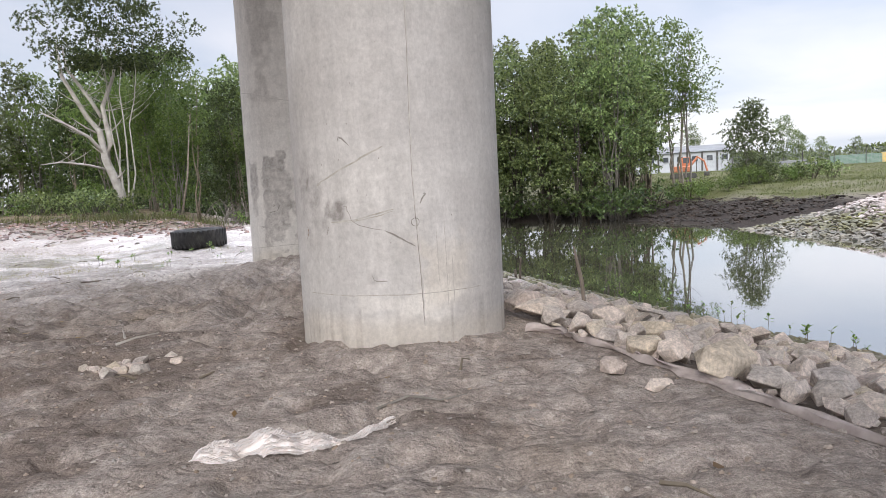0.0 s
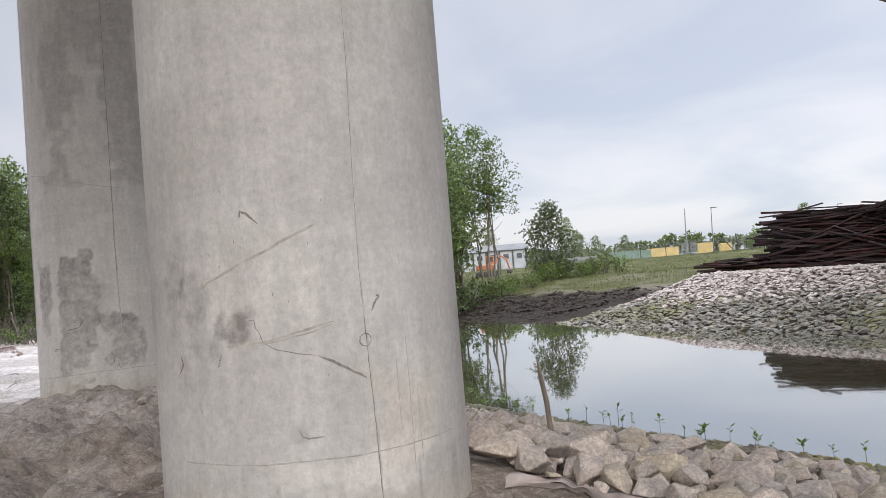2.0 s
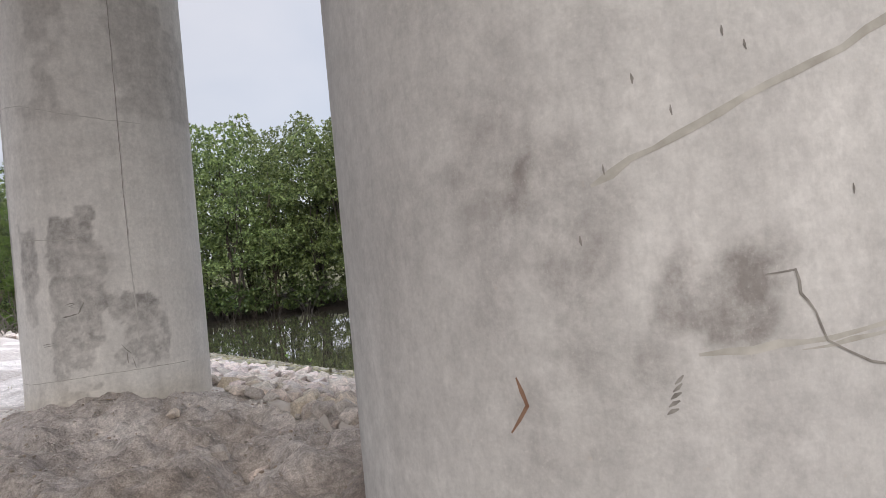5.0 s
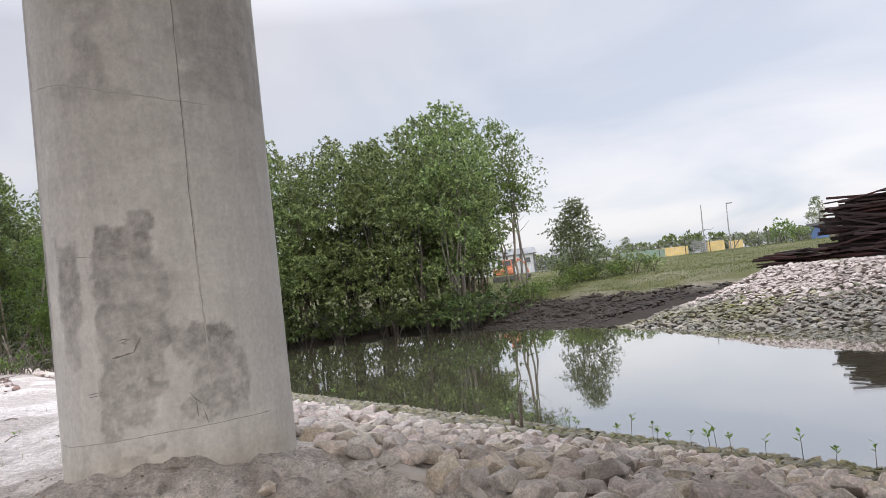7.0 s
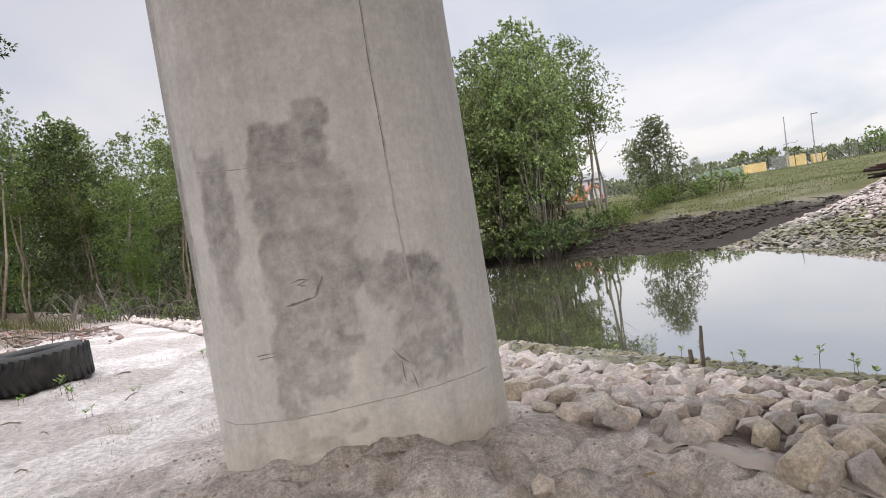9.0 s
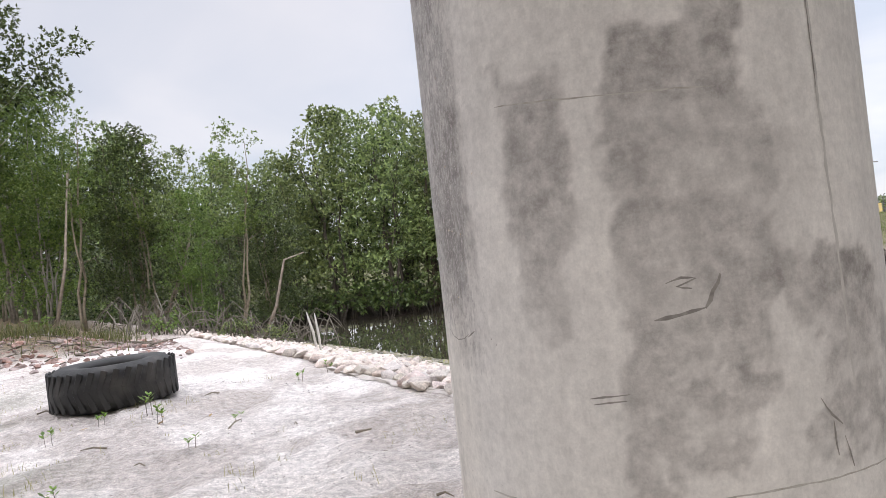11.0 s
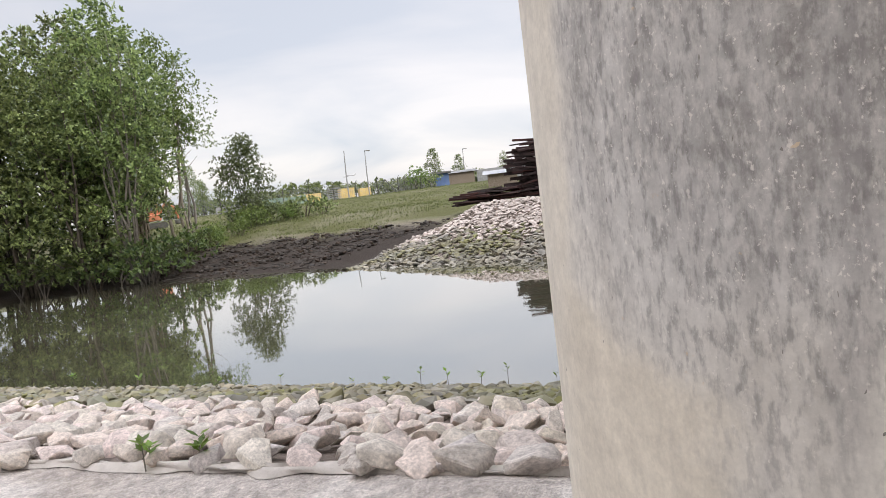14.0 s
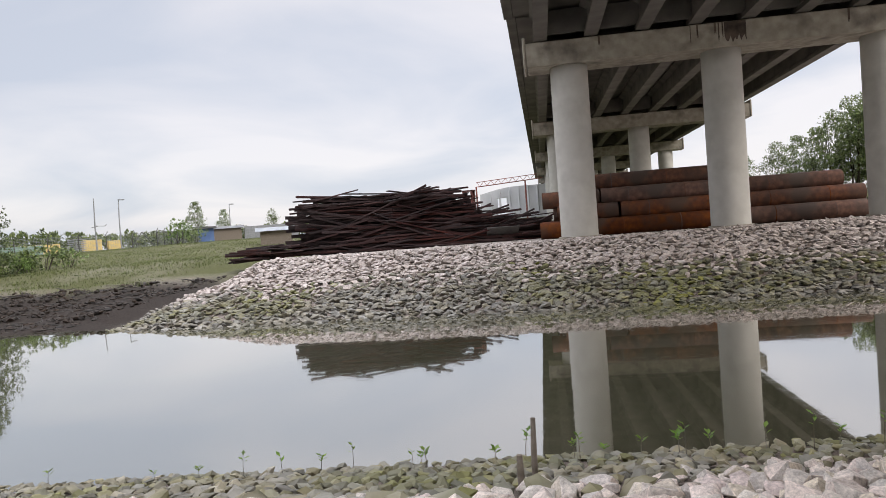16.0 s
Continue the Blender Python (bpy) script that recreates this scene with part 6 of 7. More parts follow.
# far viaduct ramp and gantry
via = empty("viaduct_ramp", Matrix(), label="pale concrete viaduct ramp with an arched opening", category="viaduct")
p0, p1 = Vector((137.2, 63.6)), Vector((141.5, 48.5))
n = 24
for k in range(n):
    bm = bmesh.new()
    a, b = k / n, (k + 1) / n
    ca, cb = p0.lerp(p1, a), p0.lerp(p1, b)
    ta, tb = 7.0 + 1.2 * math.sin(min(1, a * 2) * 1.57), 7.0 + 1.2 * math.sin(min(1, b * 2) * 1.57)
    low = 6.0 if 0.22 < (a + b) / 2 < 0.34 else 0.5
    for off in (0.0,):
        q = [(ca.x, ca.y, low), (cb.x, cb.y, low), (cb.x, cb.y, tb), (ca.x, ca.y, ta)]
        r = [(x + 4, y + 1.2, z) for x, y, z in q]
        va, vb = [bm.verts.new(c) for c in q], [bm.verts.new(c) for c in r]
        bm.faces.new(va); bm.faces.new(vb[::-1])
        for i in range(4):
            bm.faces.new((va[i], vb[i], vb[(i + 1) % 4], va[(i + 1) % 4]))
    bmesh.ops.recalc_face_normals(bm, faces=bm.faces)
    part("wall_panel", bm, M_PALEC, via)
    if k % 3 == 0:
        bm = bmesh.new()
        add_box(bm, (0.35, 0.35, ta), Matrix.Translation((ca.x - 0.15, ca.y, ta / 2)))
        part("pilaster", bm, M_PALEC, via)
gantry = empty("gantry_crane", Matrix(), label="red lattice gantry beam on legs beyond the heap", category="crane")
bm = bmesh.new()
q0, q1 = Vector((128.1, 61.4, 8.2)), Vector((131.6, 49.0, 9.0))
for dz, dx in ((0, 0), (0.9, 0.4), (0, 0.9)):
    add_tube(bm, [q0 + Vector((dx, 0, dz)), q1 + Vector((dx, 0, dz))], 0.07, 5)
for k in range(18):
    a, b = q0.lerp(q1, k / 18), q0.lerp(q1, (k + 1) / 18)
    add_tube(bm, [a, b + Vector((0.4, 0, 0.9))] if k % 2 else [a + Vector((0.4, 0, 0.9)), b], 0.05, 4)
part("lattice_beam", bm, M_RED, gantry)
for c in (q0, q0.lerp(q1, 0.75)):
    bm = bmesh.new()
    add_tube(bm, [(c.x, c.y, 0.5), (c.x, c.y, c.z)], 0.16, 6)
    part("leg", bm, M_RED, gantry)
bm = bmesh.new()
for k in range(4):
    add_box(bm, (0.14, 0.14, 1.6), Matrix.Translation((38.6 + 0.35 * (k % 2), 30.9 - 0.55 * (k // 2), 2.6)))
for z in (2.0, 2.5, 3.0, 3.35):
    add_box(bm, (0.5, 0.75, 0.09), Matrix.Translation((38.78, 30.62, z)))
add_box(bm, (0.6, 0.85, 1.9), Matrix.Translation((38.78, 30.62, 1.0)), 0.04)
tagged(part("red_machine_frame", bm, M_RED), "rusty red machine frame standing behind the heap", "machine")

# bushes on the bank edge
def bush(name, seed, r, h, mat, n=46, leaf=0.16):
    rng = np.random.RandomState(seed)
    root = empty(name, Matrix())
    bm = bmesh.new()
    for k in range(7):
        a = rng.uniform(0, 6.28)
        add_tube(bm, [(0, 0, -0.6), (0.4 * r * math.cos(a), 0.4 * r * math.sin(a), 0.5 * h), (0.8 * r * math.cos(a), 0.8 * r * math.sin(a), 0.85 * h)], [0.02, 0.014, 0.005], 5, False)
    part("stem", bm, M_BARKD, root)
    clumps = []
    for k in range(n):
        a, q, f = rng.uniform(0, 6.28), math.sqrt(rng.rand()) * r, rng.rand() ** 0.8
        clumps.append((q * math.cos(a) * (1.1 - 0.4 * f), q * math.sin(a) * (1.1 - 0.4 * f), 0.12 * h + f * h * 0.85, rng.uniform(0.22, 0.42) * max(0.6, h / 1.6)))
    v, f = leaf_cloud(clumps, 95, leaf, rng, 0.75)
    from_arrays("foliage", v, f, mat, root)
    return root


shrubs = [bush("shrub", 300, 1.0, 1.5, M_LEAFL), bush("shrub", 301, 1.2, 1.1, M_LEAF), bush("shrub", 302, 0.7, 0.8, M_LEAFL, 30, 0.13), bush("shrub", 303, 1.3, 1.1, M_LEAFW)]
rng = random.Random(41)
for x, y, s in ((34.0, 63.8, 1.6), (35.4, 63.0, 1.3), (32.6, 64.8, 1.2), (73.0, 86.2, 2.1), (75, 85, 1.6), (29.8, 64.0, 1.5), (27.6, 64.2, 1.5), (30.8, 65.4, 1.2)):
    plant(shrubs[1 if s < 2 else 0], x, y, s, rng.uniform(0, 6.3), label="round dark-green bush on the grass edge", category="bush", group="bushes behind the mud bank")
for k in range(26):
    x = 19.5 + k * 0.72 + rng.uniform(-0.5, 0.5)
    y = 56.5 + 0.45 * k + rng.uniform(-1.3, 2.5)
    plant(shrubs[rng.choice((0, 2))], x, y, rng.uniform(0.6, 1.1), rng.uniform(0, 6.3), label="low yellow-green shrub above the mud bank", category="bush", group="shrubs above the mud bank")
# these bushes take darker leaves: the waterside shade is put into their colour
for x, y in front:
    for k in range(3):
        bx, by = x + rng.uniform(-2.2, 2.2), y - rng.uniform(0.8, 2.6)
        plant(shrubs[3], bx, by, rng.uniform(1.1, 1.8), rng.uniform(0, 6.3), max(height_at(bx, by), WATER_Z) + rng.uniform(0.2, 0.7), label="leafy mangrove bush hanging over the water's edge", category="bush", group="bushes below the mangroves")
side = [(-5.2, 33.0), (-7.5, 31.8), (-9.5, 31.4), (-11.5, 31.5), (-13.5, 31.8), (-15.5, 33.0), (-17.5, 34.8), (-19.5, 36.8), (-21.5, 38.6), (-24, 40.2), (-27, 41.5), (-30, 42), (-33, 42.5)]
for x, y in side:
    for k in range(1 if x > -12 else 2):
        plant(shrubs[rng.choice((1, 1, 2))], x + rng.uniform(-0.9, 0.9), y + rng.uniform(-0.6, 1.6), rng.uniform(0.5, 0.8) if x > -12 else rng.uniform(0.7, 1.1), rng.uniform(0, 6.3), label="leafy green shrub at the edge of the wood", category="bush", group="shrubs at the wood's edge")
for p in shrubs:
    remove(p)

# dead trunks and root tangles at the wood's near corner
for pts, r in (([(-10.0, 36.6, -0.4), (-9.3, 37.0, 1.2), (-8.8, 37.4, 2.6), (-8.5, 37.8, 4.6)], [0.09, 0.08, 0.06, 0.02]), ([(-6.3, 34.8, -0.9), (-5.7, 34.9, 0.4), (-5.3, 35.0, 1.9), (-4.6, 35.2, 2.1)], [0.06, 0.05, 0.04, 0.015]), ([(-12.4, 34.0, 0), (-12.0, 34.4, 2.4), (-11.8, 34.8, 5.4)], [0.06, 0.05, 0.02]), ([(-16.6, 37.0, 0), (-16.9, 37.2, 2.8), (-17.0, 37.4, 6.0)], [0.06, 0.05, 0.02])):
    bm = bmesh.new()
    add_tube(bm, pts, r, 8)
    tagged(part("dead_trunk", bm, M_WOODG, None, "", True), "leaning bare grey dead trunk in the wood's edge", "tree trunk", group="dead trunks")
rng = random.Random(43)
bm = bmesh.new()
for k in range(130):
    x, y = rng.uniform(-10.5, -4.2), rng.uniform(32.5, 36.5)
    z = height_at(x, y)
    a, l, h = rng.uniform(0, 6.28), rng.uniform(0.5, 1.9), rng.uniform(0.2, 1.2)
    p0, p2 = Vector((x, y, z - 0.2)), Vector((x + l * math.cos(a), y + l * math.sin(a), z - 0.2 + rng.uniform(0, 0.7)))
    pm = p0.lerp(p2, 0.5) + Vector((0, 0, h))
    add_tube(bm, [p0, p0.lerp(pm, 0.6) + Vector((0, 0, 0.15)), pm, pm.lerp(p2, 0.6) + Vector((0, 0, 0.1)), p2], [0.022, 0.02, 0.018, 0.014, 0.01], 5, False)
tagged(part("root_tangle", bm, M_BARK), "tangle of bare grey mangrove roots on mud", "roots", kind="stuff")

# driftwood and litter on the mud bank and by the wood
rng = random.Random(44)
def litter_sticks(name, n, spot, size, mat, label):
    bm = bmesh.new()
    for k in range(n):
        x, y = spot()
        z = height_at(x, y)
        a, l = rng.uniform(0, 6.28), rng.uniform(*size)
        d = Vector((math.cos(a) * l, math.sin(a) * l, rng.uniform(-0.05, 0.2) * l))
        add_tube(bm, [Vector((x, y, z + 0.02)), Vector((x, y, z + 0.04)) + d * 0.5, Vector((x, y, z + 0.02)) + d], [l * 0.02 + 0.006, l * 0.016 + 0.005, 0.004], 4, False)
    return tagged(part(name, bm, mat), label, "sticks", kind="stuff")


def mud_spot():
    while True:
        x, y = rng.uniform(13.5, 30), rng.uniform(41, 62)
        d = float(river_distance(np.array([x]), np.array([y]))[0])
        if 0.4 < d < 11 and y > 39 + 0.15 * (x - 18):
            return x, y


litter_sticks("mud_driftwood", 420, mud_spot, (0.3, 1.3), M_BARKD, "broken sticks and roots strewn over dark mud")
litter_sticks("wood_edge_sticks", 420, lambda: bank(rng.gauss(29.0, 1.6), rng.uniform(-16, 2.0)), (0.2, 0.9), M_BARK, "broken branches in the debris ridge by the wood")
M_DEBRIS = material("debris_clods", [(0.3, (0.15, 0.10, 0.085)), (0.5, (0.27, 0.19, 0.165)), (0.7, (0.42, 0.34, 0.31))], 4, 8, 0.95, 0, 0.5, 25, 0.02, None, 0.3, True)
spots = []
for k in range(2600):
    x, y = bank(rng.gauss(28.6, 1.7), rng.uniform(-18, 2.2))
    spots.append((x, y, 0, rng.uniform(0.05, 0.22)))
tagged(joined_stones("debris_ridge", [r[:4] for r in settled(spots)], small_rocks, M_DEBRIS), "ridge of reddish clods, stones and debris", "debris", kind="stuff")
spots = [(*mud_spot(), 0, rng.uniform(0.08, 0.4)) for k in range(2400)]
M_MUDC = material("mud_clods", [(0.3, (0.022, 0.017, 0.014)), (0.7, (0.058, 0.046, 0.038))], 4, 8, 0.8, 0, 0.5, 25, 0.02, None, 0.3, True)
M_MUDC.node_tree.nodes["Principled BSDF"].inputs["Specular IOR Level"].default_value = 0.2
tagged(joined_stones("mud_clods", [r[:4] for r in settled(spots)], small_rocks, M_MUDC), "dark wet clods on the mud bank", "mud", kind="stuff")

# ---- grass ----
def blades(name, spots, mat, label, height=(0.1, 0.35), per=14, spread=0.10, width=0.006):
    r = np.random.RandomState(9)
    vs, fs, base = [], [], 0
    pos = np.array(spots)
    hs = ground_height(pos[:, 0], pos[:, 1])
    for (x, y), z in zip(pos, hs):
        n = max(3, int(per * r.uniform(0.5, 1.3)))
        b = np.stack([x + r.normal(size=n) * spread, y + r.normal(size=n) * spread, np.full(n, z - 0.02)], -1)
        h = r.uniform(*height, n)
        a = r.uniform(0, 6.28, n)
        lean = np.stack([np.cos(a), np.sin(a), 0 * a], -1) * (h * r.uniform(0.15, 0.95, n))[:, None]
        w = np.stack([-np.sin(a), np.cos(a), 0 * a], -1) * width * (1 + 2 * (height[1] > 0.5))
        up = np.stack([0 * h, 0 * h, h], -1)
        v = np.stack([b - w, b + w, b + lean * 0.4 + up * 0.6 + w * 0.8, b + lean * 0.4 + up * 0.6 - w * 0.8, b + lean + up], 1)
        vs.append(v.reshape(-1, 3))
        k = np.arange(n) * 5 + base
        fs += np.stack([k, k + 1, k + 2, k + 3], -1).tolist() + np.stack([k + 3, k + 2, k + 4], -1).tolist()
        base += 5 * n
    mesh = bpy.data.meshes.new(name)
    mesh.from_pydata(np.concatenate(vs).tolist(), [], fs)
    return tagged(link(name, mesh, mat), label, "grass", kind="stuff")


M_FIELD = leaf_material("field_grass_blades", (0.05, 0.065, 0.018), (0.15, 0.165, 0.05), 0.1)
M_DRYG = leaf_material("dry_grass_blades", (0.24, 0.235, 0.08), (0.44, 0.41, 0.19), 0.1)
rng = random.Random(51)
tufts = []
for cx, cy, n, sp in ((-7.2, 14.2, 8, 0.9), (-5.4, 15.5, 2, 0.7), (-6.6, 18.3, 6, 0.5), (-5.6, 17.4, 3, 0.5), (-8.6, 17.5, 60, 0.9), (-10.5, 20.5, 90, 1.4), (-9.5, 15.0, 80, 1.2), (-7.6, 16.0, 40, 1.0), (-5.9, 12.6, 10, 0.7), (-6.2, 19.4, 7, 0.25), (-4.6, 16.2, 3, 0.6), (-4.2, 14.6, 2, 0.6), (-5.0, 21.5, 4, 0.5), (-4.8, 23.4, 4, 0.4), (-3.6, 16.6, 4, 0.4), (-12, 17.0, 90, 1.6)):
    tufts += [(cx + rng.gauss(0, sp), cy + rng.gauss(0, sp * 0.7)) for _ in range(n)]
blades("sand_grass", tufts, M_DRYG, "sparse yellow-green grass tufts on pale sand", (0.03, 0.13), 9, 0.07, 0.0026)
blades("wood_edge_grass", [(bank(rng.gauss(31.0, 1.2), rng.uniform(-22, 1.5))) for _ in range(900)], M_FIELD, "long grass and weeds at the wood's edge", (0.12, 0.5), 12, 0.25, 0.008)
field = []
while len(field) < 9000:
    x, y = rng.uniform(15, 75), rng.uniform(44, 96)
    d = math.hypot(x - 10, y - 40)
    if float(river_distance(np.array([x]), np.array([y]))[0]) > 9.5 and rng.random() < 26 / (d + 4) and not (y < 40 + 0.15 * (x - 18)) and math.hypot(x - 29.5, y - 41.5) > 5:
        field.append((x, y))
blades("field_grass", field, M_FIELD, "rough olive-green grass of the far field", (0.06, 0.20), 8, 0.35, 0.014)

# ---- small things on the near bank ----
# old tyre lying on the sand
tyre = empty("tyre", Matrix.Translation((-6.87, 20.05, height_at(-6.87, 20.05) - 0.02)) @ Matrix.Rotation(radians(0.5), 4, "X") @ Matrix.Rotation(radians(-1), 4, "Y"), label="big worn black loader tyre lying flat on sand", category="tyre")
bm = bmesh.new()
n = 72
prof = [(0.36, 0.05), (0.42, 0.0), (0.62, -0.01), (0.72, 0.06), (0.745, 0.16), (0.75, 0.26), (0.745, 0.36), (0.72, 0.46), (0.62, 0.53), (0.42, 0.52), (0.36, 0.47), (0.38, 0.30), (0.38, 0.20)]
rings = [[bm.verts.new((r * math.cos(2 * math.pi * k / n), r * math.sin(2 * math.pi * k / n), z)) for r, z in prof] for k in range(n)]
for k in range(n):
    a, b = rings[k], rings[(k + 1) % n]
    for i in range(len(prof)):
        j = (i + 1) % len(prof)
        bm.faces.new((a[i], b[i], b[j], a[j]))
bmesh.ops.recalc_face_normals(bm, faces=bm.faces)
part("carcass", bm, M_RUBBER, tyre, "", True)
bm = bmesh.new()
for k in range(34):
    a = 2 * math.pi * k / 34
    for z, tw in ((0.15, 0.35), (0.38, -0.35)):
        m = Matrix.Rotation(a, 4, "Z") @ Matrix.Translation((0.737, 0, z)) @ Matrix.Rotation(tw, 4, "X")
        add_box(bm, (0.03, 0.07, 0.25), m, 0.008)
part("tread", bm, M_RUBBER, tyre, "worn tread lugs")

# torn woven sack on the sand: a crumpled body, a twisted tail, and frayed ribbons over it
M_NET = material("torn_sack_fibre", [(0.3, (0.80, 0.73, 0.69)), (0.7, (0.93, 0.90, 0.88))], 40, 5, 0.85, 0, 0.2, 90, 0.003, None, 0.06, True)
SACK = [(-1.42, 3.36), (-1.25, 3.40), (-1.05, 3.50), (-0.88, 3.60), (-0.76, 3.66), (-0.66, 3.64), (-0.57, 3.76), (-0.47, 3.90)]
SACK_F, SACK_W = [0, 0.05, 0.15, 0.35, 0.5, 0.58, 0.66, 0.95, 1.0], [0.02, 0.07, 0.13, 0.145, 0.10, 0.055, 0.032, 0.028, 0.04]
rng = random.Random(61)


def sack_line(f):
    k = min(int(f * 7), 6)
    g = f * 7 - k
    return SACK[k][0] + (SACK[k + 1][0] - SACK[k][0]) * g, SACK[k][1] + (SACK[k + 1][1] - SACK[k][1]) * g


def sack_point(f, o, lift):
    """A point of the heap: along it, across it (-1 to 1), and off its top."""
    x, y = sack_line(f)
    w = float(np.interp(f, SACK_F, SACK_W))
    fold = 0.045 * float(value_noise(np.array([f * 9 + o * 1.6]), np.array([o * 2.2 + f * 3]), 0.32, 91)[0]) + 0.018 * float(value_noise(np.array([f * 9 - o * 2.5]), np.array([o * 3.0]), 0.14, 92)[0])
    h = (1 - min(1, abs(o)) ** 2.2) * (w * 0.42 + fold * min(1, w / 0.10)) + 0.006 + lift
    rag = 1 + 0.35 * float(value_noise(np.array([f * 14]), np.array([3 + (o > 0)]), 0.5, 93)[0])
    return Vector((x - o * w * rag * 0.45, y + o * w * rag * 0.9, height_at(x, y) + max(0.004, h)))


sack = empty("torn_sack", Matrix(), label="torn pinkish-white woven sack lying twisted on sand", category="sack")
bm = bmesh.new()
grid = [[bm.verts.new(sack_point(i / 90, k / 8 - 1, 0)) for k in range(17)] for i in range(91)]
for p, q in zip(grid, grid[1:]):
    for k in range(16):
        bm.faces.new((p[k], p[k + 1], q[k + 1], q[k]))
part("cloth", bm, M_NET, sack, "", True)
bm = bmesh.new()
for k in range(300):
    f0 = rng.random() ** 1.2 * 0.9 if k > 16 else 0.95
    f1 = min(1.0, f0 + rng.uniform(0.05, 0.2))
    o0, o1 = rng.uniform(-1.1, 1.1), rng.uniform(-0.35, 0.35)
    width = rng.uniform(0.003, 0.009)
    rows = []
    for i in range(8):
        f = f0 + (f1 - f0) * i / 7
        p = sack_point(f, max(-1.25, min(1.25, o0 + o1 * i / 7 + rng.gauss(0, 0.05))), rng.uniform(0.002, 0.010))
        if k <= 16:
            p += Vector((0.03, 0.06, 0)) * (i / 7) ** 1.5 + Vector((rng.gauss(0, 0.010), rng.gauss(0, 0.010), 0.006)) * (i / 7)
        rows.append([bm.verts.new(p + Vector((-0.4, 0.9, 0)) * width * e + Vector((0, 0, rng.uniform(0, 0.004)))) for e in (-1, 1)])
    for p, q in zip(rows, rows[1:]):
        bm.faces.new((p[0], p[1], q[1], q[0]))
part("fraying", bm, M_NET, sack)

# geotextile edges under the stones
def cloth_strip(path, width, lift, seed, label, mat=M_CLOTH):
    r = random.Random(seed)
    dense = []
    for (x0, y0), (x1, y1) in zip(path, path[1:]):
        n = max(2, int(math.hypot(x1 - x0, y1 - y0) / 0.07))
        dense += [(x0 + (x1 - x0) * k / n, y0 + (y1 - y0) * k / n) for k in range(n)]
    dense.append(path[-1])
    hs = ground_height(np.array([p[0] for p in dense]), np.array([p[1] for p in dense]))
    bm = bmesh.new()
    rows = []
    for i, (x, y) in enumerate(dense):
        xa, ya = dense[max(0, i - 1)]
        xb, yb = dense[min(len(dense) - 1, i + 1)]
        t = Vector((xb - xa, yb - ya)).normalized()
        nrm = Vector((t.y, -t.x))
        w = width * (1 + 1.3 * float(value_noise(np.array([i * 0.07]), np.array([seed * 3.1]), 0.45, 81)[0]))
        row = []
        for k in range(9):
            f = k / 8
            fold = math.sin(f * math.pi) ** 0.6 * lift * (1 + 1.5 * float(value_noise(np.array([i * 0.07]), np.array([f * 2 + seed]), 0.3, 82)[0]))
            o = (f - 0.5) * w + 0.10 * float(value_noise(np.array([i * 0.07]), np.array([f + 7]), 0.20, 83)[0])
            row.append(bm.verts.new((x + nrm.x * o, y + nrm.y * o, hs[i] + 0.008 + fold)))
        rows.append(row)
    for p, q in zip(rows, rows[1:]):
        for k in range(8):
            bm.faces.new((p[k], p[k + 1], q[k + 1], q[k]))
    bmesh.ops.recalc_face_normals(bm, faces=bm.faces)
    ob = part("geotextile_edge", bm, mat, None, "", True)
    return tagged(ob, label, "cloth", group="geotextile edges")


cloth_strip([(0.66, 6.22), (0.95, 5.85), (1.2, 5.32), (1.32, 4.85), (1.5, 4.4), (1.72, 3.85), (1.95, 3.1), (2.3, 2.0), (2.6, 0.8)], 0.05, 0.045, 1, "folded grey-pink geotextile edge under the stones")
cloth_strip([(-1.45, 12.35), (-1.15, 11.75), (-0.88, 11.15), (-0.62, 10.3), (-0.3, 9.3), (0.1, 8.1)], 0.13, 0.04, 2, "dusty geotextile edge half buried in sand", M_CLOTHP)
cloth_strip([(-1.6, 15.05), (-1.95, 15.6), (-2.4, 16.7), (-2.9, 18.2), (-3.55, 19.7), (-4.15, 21.5)], 0.09, 0.03, 3, "pale geotextile edge along the stones", M_CLOTHP)

# wooden stakes at the water
def stake(x, y, z, h, r, lean, label, mat=M_WOODG, pointed=True):
    bm = bmesh.new()
    add_tube(bm, [(0, 0, -0.3), (lean[0] * 0.5, lean[1] * 0.5, h * 0.55), (lean[0] * 0.85, lean[1] * 0.85, h * 0.85), (lean[0], lean[1], h)], [r, r * 0.95, r * 0.8, r * (0.25 if pointed else 0.75)], 7)
    ob = part("stake", bm, mat)
    ob.location = (x, y, z)
    return tagged(ob, label, "stake", group="stakes at the waterline")


stake(1.39, 7.03, -0.10, 0.77, 0.022, (-0.15, -0.11), "grey pointed wooden stake among the stones")
stake(1.82, 16.78, -1.12, 0.64, 0.030, (0.05, -0.01), "thin leaning stake at the water's edge", M_WOODG, False)
stake(1.74, 16.88, -1.12, 0.34, 0.035, (0, 0), "short grey stump of a post among stones", M_WOODG, False)
for x, y, z, s in ((1.27, 6.84, 0.04, 0.40), (1.52, 6.78, -0.02, 0.44), (1.08, 6.98, 0.02, 0.36), (1.66, 7.02, -0.06, 0.46)):
    ob = new("stone", rough_rocks[int(s * 100) % 14])
    ob.parent = revetment
    ob.matrix_basis = Matrix.LocRotScale((x, y, z), Euler((0.2, 0.1, s * 20)), (s, s * 0.9, s * 0.85))
M_SPLIT = material("split_white_post", [(0.3, (0.52, 0.50, 0.45)), (0.7, (0.66, 0.64, 0.60))], 8, 6, 0.85, 0, 0.3, 30, 0.006)
stake(-4.34, 26.2, height_at(-4.34, 26.2), 1.02, 0.030, (-0.20, 0), "split pale post leaning beyond the sand", M_SPLIT)
